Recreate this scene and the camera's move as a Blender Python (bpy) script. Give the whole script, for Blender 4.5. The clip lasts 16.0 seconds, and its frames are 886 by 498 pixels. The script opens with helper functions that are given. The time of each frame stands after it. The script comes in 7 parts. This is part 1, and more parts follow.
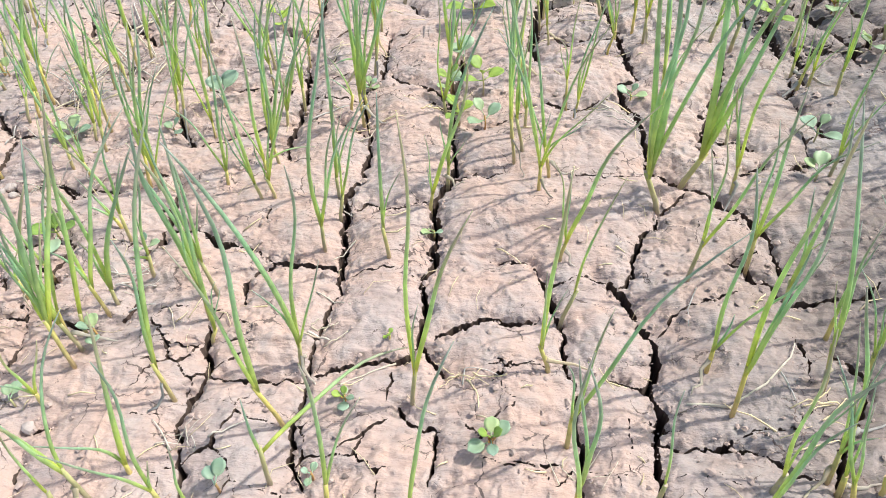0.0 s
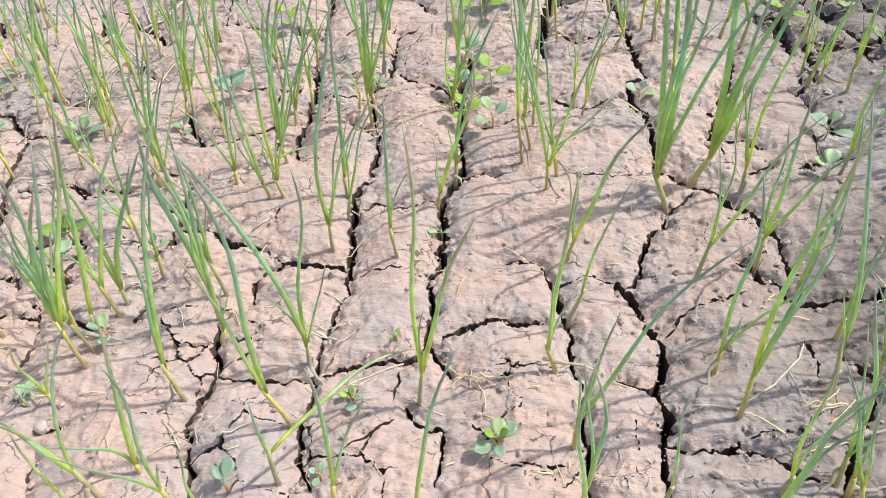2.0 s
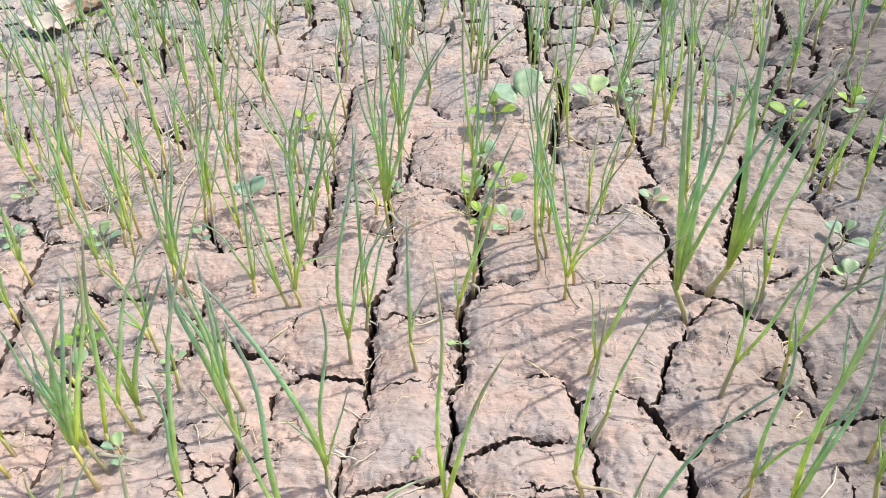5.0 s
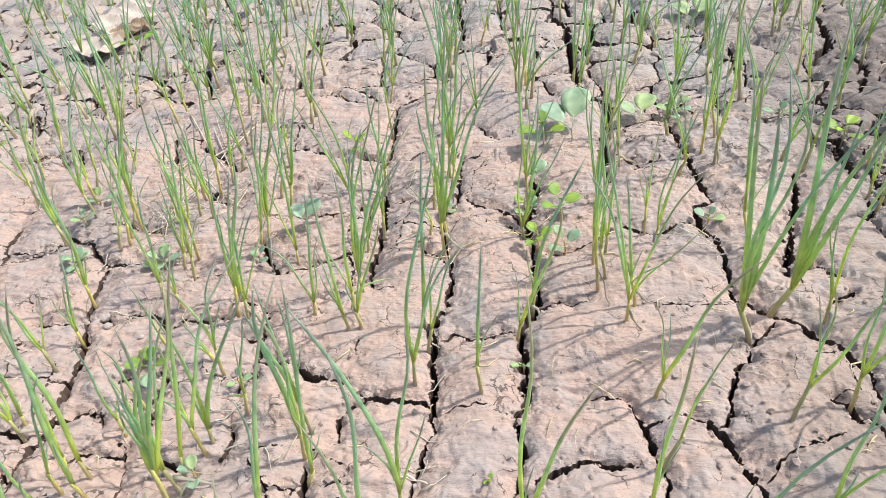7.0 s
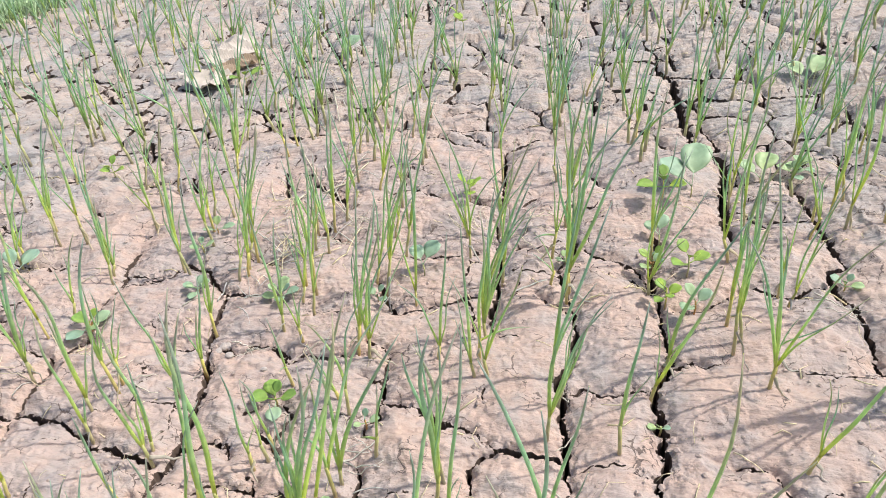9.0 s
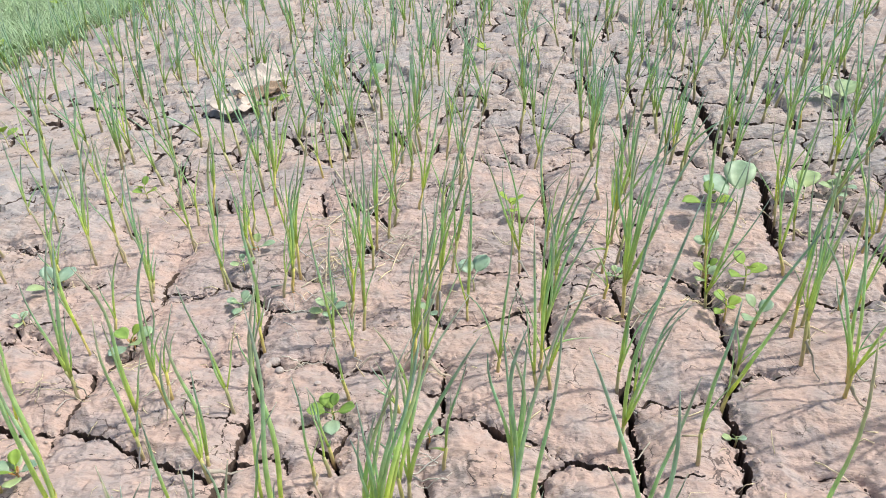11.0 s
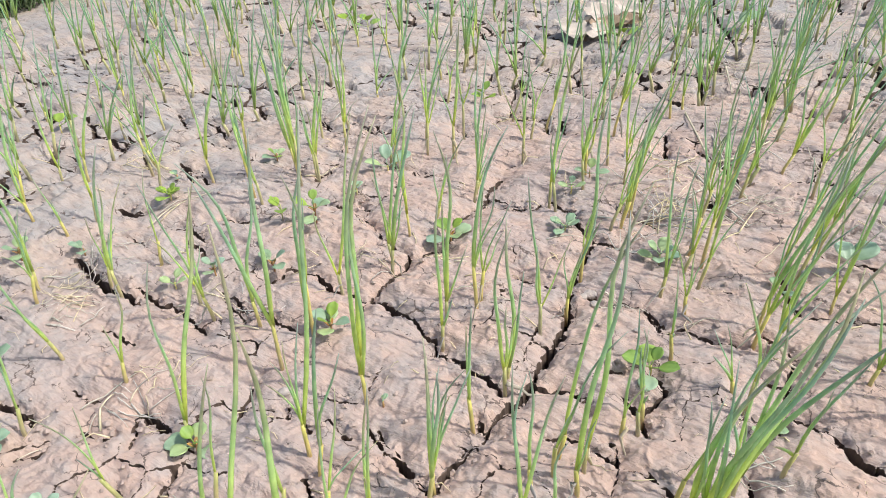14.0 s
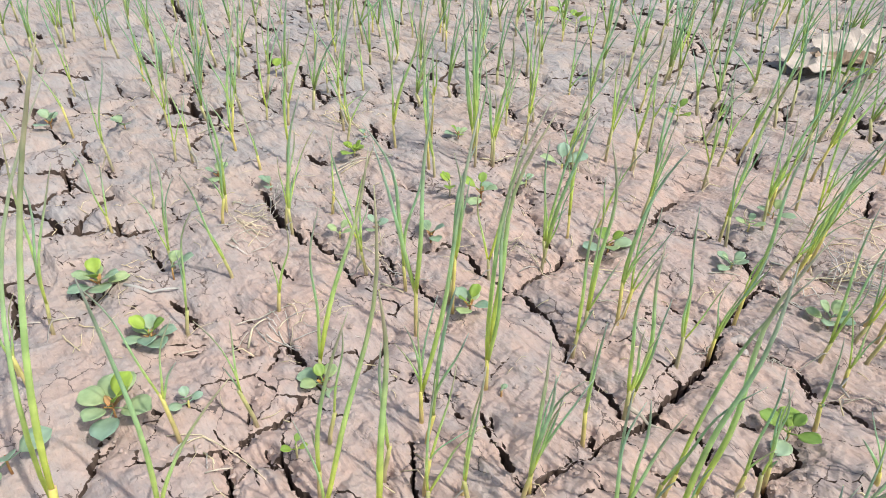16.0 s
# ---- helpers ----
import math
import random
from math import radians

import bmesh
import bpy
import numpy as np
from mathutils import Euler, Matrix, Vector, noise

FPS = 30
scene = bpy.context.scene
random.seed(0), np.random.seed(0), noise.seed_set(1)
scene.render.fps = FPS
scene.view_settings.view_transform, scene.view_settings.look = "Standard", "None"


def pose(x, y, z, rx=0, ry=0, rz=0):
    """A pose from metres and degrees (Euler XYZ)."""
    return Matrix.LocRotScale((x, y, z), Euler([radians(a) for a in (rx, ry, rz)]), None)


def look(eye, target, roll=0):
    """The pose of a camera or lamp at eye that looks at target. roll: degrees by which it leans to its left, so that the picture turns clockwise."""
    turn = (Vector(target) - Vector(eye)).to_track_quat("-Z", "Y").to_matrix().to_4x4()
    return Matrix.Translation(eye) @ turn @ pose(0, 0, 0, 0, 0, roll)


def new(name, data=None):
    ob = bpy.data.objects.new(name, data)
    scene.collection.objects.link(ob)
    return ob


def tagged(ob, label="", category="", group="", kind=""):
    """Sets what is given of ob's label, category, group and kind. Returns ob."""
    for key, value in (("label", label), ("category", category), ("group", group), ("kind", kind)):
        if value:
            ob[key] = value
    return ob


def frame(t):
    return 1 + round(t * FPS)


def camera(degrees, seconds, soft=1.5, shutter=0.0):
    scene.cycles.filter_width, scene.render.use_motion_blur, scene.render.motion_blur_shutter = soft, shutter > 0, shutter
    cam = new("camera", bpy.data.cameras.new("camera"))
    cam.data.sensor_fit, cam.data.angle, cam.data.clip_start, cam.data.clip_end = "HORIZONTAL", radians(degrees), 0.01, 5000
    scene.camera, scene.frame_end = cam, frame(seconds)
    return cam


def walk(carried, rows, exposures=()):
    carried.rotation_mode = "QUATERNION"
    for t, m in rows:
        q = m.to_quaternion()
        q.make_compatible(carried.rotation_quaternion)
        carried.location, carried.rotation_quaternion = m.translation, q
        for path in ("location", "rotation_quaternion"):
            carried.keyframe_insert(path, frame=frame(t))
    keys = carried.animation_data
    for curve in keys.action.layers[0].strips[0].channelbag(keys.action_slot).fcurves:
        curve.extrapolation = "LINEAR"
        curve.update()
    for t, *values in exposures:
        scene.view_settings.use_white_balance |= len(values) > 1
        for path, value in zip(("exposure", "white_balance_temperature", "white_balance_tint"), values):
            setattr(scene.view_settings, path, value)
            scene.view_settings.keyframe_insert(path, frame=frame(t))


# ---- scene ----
# The camera, carried by hand over the bed
cam = camera(64.3, 16.0, soft=1.0)
PATH = [
    (0, (-0.0000, 0.0000, 0.4998), (-0.0616, 0.6926, -0.2189), -4.93),
    (0.5, (0.0020, 0.0022, 0.5019), (-0.0690, 0.6915, -0.2190), -5.73),
    (1, (0.0025, 0.0036, 0.5018), (-0.0677, 0.6907, -0.2213), -5.63),
    (1.5, (0.0022, 0.0035, 0.5053), (-0.0763, 0.6905, -0.2172), -6.31),
    (2, (0.0034, 0.0036, 0.5042), (-0.0736, 0.6896, -0.2193), -5.99),
    (2.5, (0.0017, 0.0037, 0.5055), (-0.0901, 0.6900, -0.2159), -7.06),
    (3, (-0.0027, 0.0038, 0.5068), (-0.0938, 0.6926, -0.2124), -6.97),
    (3.5, (-0.0056, 0.0060, 0.5079), (-0.0972, 0.6996, -0.2067), -6.44),
    (4, (-0.0080, 0.0122, 0.5130), (-0.0946, 0.7501, -0.1562), -6.18),
    (4.2, (-0.0091, 0.0163, 0.5154), (-0.0925, 0.7712, -0.1352), -5.77),
    (6.3, (-0.0253, 0.0362, 0.5508), (-0.0982, 0.8091, -0.0980), -6.04),
    (6.5, (-0.0313, 0.0366, 0.5486), (-0.1105, 0.8142, -0.0939), -5.94),
    (7, (-0.0541, 0.0305, 0.5478), (-0.1600, 0.8071, -0.0920), -7.35),
    (7.5, (-0.0846, 0.0240, 0.5434), (-0.2077, 0.7965, -0.0982), -6.72),
    (8, (-0.1151, 0.0247, 0.5512), (-0.2832, 0.7846, -0.0954), -8.88),
    (8.5, (-0.1380, 0.0308, 0.5554), (-0.3089, 0.8266, -0.0457), -6.88),
    (8.7, (-0.1430, 0.0324, 0.5587), (-0.3119, 0.8347, -0.0343), -6.44),
    (10.8, (-0.2181, 0.0173, 0.5301), (-0.3729, 0.8318, -0.0153), -5.53),
    (11, (-0.2234, 0.0125, 0.5276), (-0.3766, 0.8381, -0.0010), -5.60),
    (11.5, (-0.2276, 0.0110, 0.5031), (-0.4235, 0.8151, -0.0444), -5.24),
    (12, (-0.2571, 0.0095, 0.4847), (-0.4690, 0.8016, -0.0741), -4.58),
    (12.5, (-0.2831, 0.0238, 0.4596), (-0.5059, 0.8034, -0.1123), -3.24),
    (13, (-0.3063, 0.0311, 0.4443), (-0.5791, 0.7874, -0.1372), -1.21),
    (13.5, (-0.3098, 0.0303, 0.4512), (-0.7117, 0.7362, -0.1188), -4.95),
    (14, (-0.3228, 0.0338, 0.4545), (-0.8067, 0.7064, -0.0916), -4.30),
    (14.5, (-0.3263, 0.0441, 0.4522), (-0.8894, 0.6743, -0.0679), -2.33),
    (15, (-0.3216, 0.0456, 0.4472), (-0.9374, 0.6053, -0.0933), -0.05),
    (15.5, (-0.3146, 0.0460, 0.4612), (-0.9430, 0.5845, -0.0864), 0.30),
    (16, (-0.3129, 0.0341, 0.4585), (-0.9576, 0.5515, -0.0903), 0.10),
]
walk(cam, [(t, look(eye, target, roll)) for t, eye, target, roll in PATH],
     exposures=[(0, 0.90), (1.5, 0.90), (2, 0.77), (4.2, 0.80), (7, 0.75), (8.5, 0.76), (11, 0.65), (13, 0.66), (16, 0.54)])

# ---- light: hazy bright sun from the side, open sky ----
SUN_ELEV, SUN_AZ = radians(54), radians(74)   # azimuth clockwise from +y
world = bpy.data.worlds.new("sky")
scene.world = world
world.use_nodes = True
wn = world.node_tree.nodes
sky = wn.new("ShaderNodeTexSky")
sky.sky_type, sky.sun_disc = "NISHITA", False
sky.sun_elevation, sky.sun_rotation = SUN_ELEV, SUN_AZ
sky.dust_density = 3.0
wn["Background"].inputs["Strength"].default_value = 0.132
world.node_tree.links.new(sky.outputs[0], wn["Background"].inputs[0])
sun = new("sun", bpy.data.lights.new("sun", "SUN"))
sun.data.energy, sun.data.angle, sun.data.color = 2.5, radians(1.0), (1.0, 0.965, 0.92)
to_sun = Vector((math.sin(SUN_AZ) * math.cos(SUN_ELEV), math.cos(SUN_AZ) * math.cos(SUN_ELEV), math.sin(SUN_ELEV)))
sun.rotation_euler = to_sun.to_track_quat("Z", "Y").to_euler()


# ---- materials ----
def material(name, rough=0.8):
    m = bpy.data.materials.new(name)
    m.use_nodes = True
    b = m.node_tree.nodes["Principled BSDF"]
    b.inputs["Roughness"].default_value = rough
    return m, m.node_tree.nodes, m.node_tree.links, b


def ramp(nodes, stops):
    r = nodes.new("ShaderNodeValToRGB")
    e = r.color_ramp.elements
    while len(e) < len(stops):
        e.new(0.5)
    for k, (p, c) in zip(e, stops):
        k.position, k.color = p, (*c, 1)
    return r


def noise_node(nodes, links, coord, scale, detail=4, rough=0.55):
    n = nodes.new("ShaderNodeTexNoise")
    n.inputs["Scale"].default_value, n.inputs["Detail"].default_value = scale, detail
    n.inputs["Roughness"].default_value = rough
    links.new(coord, n.inputs["Vector"])
    return n


def mixed(nodes, links, mode, fac, a, b):
    m = nodes.new("ShaderNodeMix")
    m.data_type, m.blend_type = "RGBA", mode
    for sock, v in ((m.inputs[0], fac), (m.inputs[6], a), (m.inputs[7], b)):
        if hasattr(v, "links"):
            links.new(v, sock)
        else:
            sock.default_value = v if isinstance(v, float) else (*v, 1)
    return m.outputs[2]


def maths(nodes, links, op, a, b):
    m = nodes.new("ShaderNodeMath")
    m.operation = op
    for sock, v in zip(m.inputs, (a, b)):
        if isinstance(v, float):
            sock.default_value = v
        else:
            links.new(v, sock)
    return m.outputs[0]


def stretched(nodes, links, coord, scale, turn=0.0):
    m = nodes.new("ShaderNodeMapping")
    m.inputs["Scale"].default_value, m.inputs["Rotation"].default_value = scale, (0, 0, turn)
    links.new(coord, m.inputs[0])
    return m.outputs[0]


def soil_material():
    """Dried silty clay: salmon crust, mauve-grey dust, streaks painted as leaf shadow, hairline cracks and crumbs."""
    m, n, l, b = material("dry_clay", 0.9)
    b.inputs["Specular IOR Level"].default_value = 0.25
    co = n.new("ShaderNodeTexCoord").outputs["Object"]
    big = noise_node(n, l, co, 5.5, 6, 0.66)
    tone = ramp(n, [(0.28, (0.346, 0.289, 0.266)), (0.42, (0.384, 0.302, 0.268)), (0.54, (0.446, 0.318, 0.259)), (0.72, (0.406, 0.318, 0.278))])
    l.new(big.outputs[0], tone.inputs[0])
    mid = noise_node(n, l, co, 34, 5, 0.62)
    dusty = ramp(n, [(0.46, (0, 0, 0)), (0.66, (0.6, 0.6, 0.6))])
    l.new(mid.outputs[0], dusty.inputs[0])
    c1 = mixed(n, l, "MIX", dusty.outputs[0], tone.outputs[0], (0.344, 0.306, 0.286))
    # the middle of the bed is ruddier than its sides
    ruddy = n.new("ShaderNodeTexGradient")
    ruddy.gradient_type = "SPHERICAL"
    middle = n.new("ShaderNodeMapping")
    middle.vector_type = "TEXTURE"
    middle.inputs["Location"].default_value, middle.inputs["Scale"].default_value = (-0.38, 0.50, 0), (0.85, 0.90, 1.0)
    l.new(co, middle.inputs[0])
    l.new(middle.outputs[0], ruddy.inputs[0])
    rr = ramp(n, [(0.0, (0.895, 1.02, 1.06)), (0.42, (0.985, 1.02, 1.03))])
    l.new(ruddy.outputs[0], rr.inputs[0])
    c1 = mixed(n, l, "MULTIPLY", 1.0, c1, rr.outputs[0])
    # the darker grey-brown patches beside the path, broken up by noise
    mottle = noise_node(n, l, co, 11, 5, 0.7)
    dr = ramp(n, [(0.28, (0.80, 0.775, 0.765)), (0.42, (1, 1, 1))])
    l.new(mottle.outputs[0], dr.inputs[0])
    patches = []
    for spot, reach in (((0.48, 0.32, 0), (0.44, 0.46, 0.5)), ((0.62, 0.95, 0), (0.46, 0.72, 0.5))):
        patch = n.new("ShaderNodeTexGradient")
        patch.gradient_type = "SPHERICAL"
        place = n.new("ShaderNodeMapping")
        place.vector_type = "TEXTURE"
        place.inputs["Location"].default_value, place.inputs["Scale"].default_value = spot, reach
        l.new(co, place.inputs[0])
        l.new(place.outputs[0], patch.inputs[0])
        patches.append(patch.outputs[0])
    greyed = maths(n, l, "MAXIMUM", *patches)
    wr = ramp(n, [(0.09, (0, 0, 0)), (0.32, (0.85, 0.85, 0.85))])
    l.new(maths(n, l, "MULTIPLY", mottle.outputs[0], greyed), wr.inputs[0])
    c1 = mixed(n, l, "MIX", wr.outputs[0], c1, (0.170, 0.146, 0.132))
    c2 = mixed(n, l, "MULTIPLY", 1.0, c1, dr.outputs[0])
    # thin streaks, toned to stand in for leaf shadows and the shading of ripples
    streak = noise_node(n, l, stretched(n, l, co, (22, 105, 60), 0.12), 1.0, 5, 0.62)
    sr = ramp(n, [(0.30, (0.86, 0.84, 0.83)), (0.46, (1, 1, 1)), (0.72, (1.05, 1.05, 1.05))])
    l.new(streak.outputs[0], sr.inputs[0])
    c3 = mixed(n, l, "MULTIPLY", 1.0, c2, sr.outputs[0])
    # hairline cracks with corners, in patches
    warp = noise_node(n, l, co, 60, 3, 0.6)
    bent = n.new("ShaderNodeVectorMath")
    bent.operation = "MULTIPLY_ADD"
    bent.inputs[1].default_value = (0.016, 0.016, 0.016)
    l.new(warp.outputs["Color"], bent.inputs[0])
    l.new(co, bent.inputs[2])
    hair = n.new("ShaderNodeTexVoronoi")
    hair.feature = "DISTANCE_TO_EDGE"
    hair.inputs["Scale"].default_value = 27
    l.new(stretched(n, l, bent.outputs[0], (1.0, 1.5, 1.0), 0.1), hair.inputs["Vector"])
    where = noise_node(n, l, co, 21, 3)
    gap = ramp(n, [(0.51, (0, 0, 0)), (0.72, (0.032, 0.032, 0.032))])
    l.new(where.outputs[0], gap.inputs[0])
    open_line = maths(n, l, "LESS_THAN", hair.outputs["Distance"], gap.outputs[0])
    c3 = mixed(n, l, "MIX", open_line, c3, (0.150, 0.115, 0.100))
    fine = noise_node(n, l, co, 330, 3, 0.7)
    gr = ramp(n, [(0.28, (0.90, 0.895, 0.89)), (0.46, (1, 1, 1)), (0.75, (1.04, 1.04, 1.04))])
    l.new(fine.outputs[0], gr.inputs[0])
    l.new(mixed(n, l, "MULTIPLY", 1.0, c3, gr.outputs[0]), b.inputs["Base Color"])
    # relief: soft lumps, streaks, a crumbly skin in places
    crumb = n.new("ShaderNodeTexVoronoi")
    crumb.feature = "SMOOTH_F1"
    crumb.inputs["Scale"].default_value, crumb.inputs["Smoothness"].default_value = 190, 0.3
    l.new(bent.outputs[0], crumb.inputs["Vector"])
    gritty = ramp(n, [(0.48, (0, 0, 0)), (0.64, (1, 1, 1))])
    l.new(noise_node(n, l, co, 15, 4, 0.6).outputs[0], gritty.inputs[0])
    grit = maths(n, l, "MULTIPLY", crumb.outputs["Distance"], gritty.outputs[0])
    h = maths(n, l, "MULTIPLY", mid.outputs[0], 2.7)
    h = maths(n, l, "ADD", h, maths(n, l, "MULTIPLY", streak.outputs[0], 2.4))
    h = maths(n, l, "ADD", h, maths(n, l, "MULTIPLY", fine.outputs[0], 0.22))
    h = maths(n, l, "SUBTRACT", h, maths(n, l, "MULTIPLY", grit, 0.8))
    h = maths(n, l, "SUBTRACT", h, maths(n, l, "MULTIPLY", open_line, 0.8))
    bump = n.new("ShaderNodeBump")
    bump.inputs["Strength"].default_value, bump.inputs["Distance"].default_value = 0.62, 0.0032
    l.new(h, bump.inputs["Height"])
    l.new(bump.outputs[0], b.inputs["Normal"])
    return m


def matt_material(name, colour):
    """A matt surface with soft blotches and a fine grain."""
    m, n, l, b = material(name, 0.85)
    co = n.new("ShaderNodeTexCoord").outputs["Object"]
    v = noise_node(n, l, co, 45, 5)
    r = ramp(n, [(0.3, [0.72 * c for c in colour]), (0.6, colour), (0.8, [min(1, 1.12 * c) for c in colour])])
    l.new(v.outputs[0], r.inputs[0])
    l.new(r.outputs[0], b.inputs["Base Color"])
    bump = n.new("ShaderNodeBump")
    bump.inputs["Strength"].default_value, bump.inputs["Distance"].default_value = 0.5, 0.001
    l.new(noise_node(n, l, co, 300, 2).outputs[0], bump.inputs["Height"])
    l.new(bump.outputs[0], b.inputs["Normal"])
    return m


def leaf_material(name, base, tip, rough=0.42, trans=0.25, dry_tip=None):
    """Greens that run from base to tip along the blade (stored in the mesh as the UV's v)."""
    m, n, l, b = material(name, rough)
    uv = n.new("ShaderNodeUVMap").outputs[0]
    sep = n.new("ShaderNodeSeparateXYZ")
    l.new(uv, sep.inputs[0])
    if dry_tip:
        r = ramp(n, [(0.0, base), (0.22, [0.55 * p + 0.45 * q for p, q in zip(base, tip)]), (0.50, tip), (0.74, [0.45 * p + 0.5 * q for p, q in zip(tip, dry_tip)]), (0.93, dry_tip)])
    else:
        r = ramp(n, [(0.0, base), (0.35, [0.5 * (p + q) for p, q in zip(base, tip)]), (1.0, tip)])
    info = n.new("ShaderNodeObjectInfo")
    shift = maths(n, l, "MULTIPLY", maths(n, l, "SUBTRACT", info.outputs["Random"], 0.6), 0.28)
    l.new(maths(n, l, "ADD", sep.outputs[1], maths(n, l, "MULTIPLY", shift, sep.outputs[1])), r.inputs[0])
    co = n.new("ShaderNodeTexCoord").outputs["Object"]
    v = noise_node(n, l, co, 60, 3)
    vr = ramp(n, [(0.3, (0.75, 0.8, 0.7)), (0.7, (1.2, 1.15, 1.1))])
    l.new(v.outputs[0], vr.inputs[0])
    ir = ramp(n, [(0.0, (0.82, 0.9, 1.04)), (0.5, (0.98, 1.0, 1.0)), (1.0, (1.2, 1.13, 0.85))])
    l.new(info.outputs["Random"], ir.inputs[0])
    c = mixed(n, l, "MULTIPLY", 1.0, mixed(n, l, "MULTIPLY", 1.0, r.outputs[0], vr.outputs[0]), ir.outputs[0])
    l.new(c, b.inputs["Base Color"])
    tr = n.new("ShaderNodeBsdfTranslucent")
    l.new(c, tr.inputs[0])
    mx = n.new("ShaderNodeMixShader")
    mx.inputs[0].default_value = trans
    l.new(b.outputs[0], mx.inputs[1])
    l.new(tr.outputs[0], mx.inputs[2])
    l.new(mx.outputs[0], n["Material Output"].inputs[0])
    return m


SOIL = soil_material()
# crack clay: its brown is darkened to stand in for the shade down there
SHADED_SUBSOIL = matt_material("moist_shaded_clay", (0.115, 0.080, 0.062))
CRUMB = matt_material("dry_crumbs", (0.40, 0.315, 0.27))
CLOTH = matt_material("sacking", (0.50, 0.435, 0.37))
STONE = matt_material("pale_stone", (0.44, 0.385, 0.345))
HOLLOW_BROWN = matt_material("shaded_brown_cloth", (0.34, 0.25, 0.17))
LEAF = leaf_material("onion_leaf", (0.70, 0.78, 0.18), (0.52, 0.74, 0.44), 0.30, 0.5, (0.46, 0.47, 0.42))
STEM = leaf_material("onion_stem", (0.60, 0.45, 0.34), (0.62, 0.60, 0.22), 0.5, 0.25)
GRASS = leaf_material("grass_blade", (0.54, 0.64, 0.34), (0.56, 0.70, 0.44), 0.45, 0.45)
WEED = leaf_material("weed_leaf", (0.42, 0.53, 0.34), (0.42, 0.58, 0.42), 0.42, 0.4)
LIME = leaf_material("young_leaf", (0.36, 0.50, 0.10), (0.36, 0.54, 0.13), 0.45, 0.4)
PALE = leaf_material("pale_leaf", (0.44, 0.56, 0.36), (0.46, 0.62, 0.46), 0.4, 0.4)
RED = leaf_material("weed_stem", (0.40, 0.16, 0.08), (0.42, 0.28, 0.10), 0.5, 0.1)
STRAW = leaf_material("straw", (0.56, 0.50, 0.43), (0.62, 0.56, 0.49), 0.8, 0.1)
PAPERY = leaf_material("papery_sheath", (0.50, 0.44, 0.37), (0.50, 0.455, 0.42), 0.7, 0.3)


# ---- ground: one sheet, fine near the walk and coarse towards the horizon ----
def axis(lo, hi, step, low_grow, high_grow):
    """Grid lines: even from lo to hi, then growing outwards, fast once past two metres."""
    def arm(grow):
        offs, s, p = [], step, 0.0
        while p < 900:
            s *= grow if p < 1.6 else 1.3
            p += s
            offs.append(p)
        return offs
    return np.array([lo - p for p in arm(low_grow)[::-1]] + list(np.arange(lo, hi + 1e-6, step)) + [hi + p for p in arm(high_grow)])


CRACKS = []          # (half width, points)


def crack(width, *xy):
    """One drying crack along its bends, in metres."""
    CRACKS.append((width / 2, xy))


# the larger cracks
crack(0.0076, (-0.134, 0.670), (-0.133, 0.638), (-0.136, 0.599), (-0.146, 0.580), (-0.153, 0.566), (-0.146, 0.535), (-0.148, 0.518), (-0.143, 0.486), (-0.143, 0.470), (-0.144, 0.448), (-0.140, 0.433))
crack(0.0041, (-0.140, 0.433), (-0.146, 0.413), (-0.148, 0.393), (-0.154, 0.380), (-0.156, 0.362), (-0.157, 0.338), (-0.155, 0.316), (-0.157, 0.295), (-0.157, 0.279), (-0.155, 0.265), (-0.152, 0.251), (-0.145, 0.237), (-0.141, 0.226))
crack(0.0065, (-0.141, 0.463), (-0.159, 0.469), (-0.179, 0.471), (-0.210, 0.471))
crack(0.0048, (-0.210, 0.471), (-0.225, 0.457), (-0.235, 0.447), (-0.232, 0.422))
crack(0.0078, (-0.034, 0.649), (-0.031, 0.623), (-0.033, 0.599), (-0.042, 0.576), (-0.053, 0.558), (-0.057, 0.540), (-0.051, 0.523), (-0.051, 0.498), (-0.054, 0.483), (-0.050, 0.464), (-0.058, 0.446), (-0.060, 0.425), (-0.058, 0.404), (-0.060, 0.379), (-0.062, 0.369))
crack(0.0052, (-0.062, 0.369), (-0.051, 0.351), (-0.041, 0.337))
crack(0.0047, (-0.150, 0.340), (-0.129, 0.347), (-0.110, 0.349), (-0.085, 0.350), (-0.072, 0.352), (-0.062, 0.366))
crack(0.0034, (-0.075, 0.307), (-0.070, 0.299), (-0.063, 0.289), (-0.046, 0.283), (-0.040, 0.279))
crack(0.0028, (-0.044, 0.281), (-0.044, 0.269), (-0.045, 0.255), (-0.047, 0.241), (-0.045, 0.226))
crack(0.0023, (-0.084, 0.340), (-0.085, 0.323), (-0.085, 0.307))
crack(0.0023, (-0.083, 0.291), (-0.093, 0.281), (-0.106, 0.272), (-0.118, 0.262))
crack(0.0023, (-0.138, 0.448), (-0.121, 0.455), (-0.104, 0.453), (-0.088, 0.458))
crack(0.0023, (-0.082, 0.450), (-0.068, 0.444), (-0.057, 0.444))
crack(0.0025, (-0.139, 0.542), (-0.126, 0.556), (-0.110, 0.547), (-0.095, 0.546), (-0.074, 0.556), (-0.057, 0.556))
crack(0.0048, (-0.049, 0.372), (-0.037, 0.378), (-0.027, 0.384), (-0.007, 0.390), (0.008, 0.392), (0.043, 0.391))
crack(0.0034, (0.002, 0.470), (0.024, 0.469), (0.043, 0.465), (0.048, 0.457), (0.049, 0.446))
crack(0.0055, (0.049, 0.446), (0.054, 0.436), (0.057, 0.422), (0.059, 0.398))
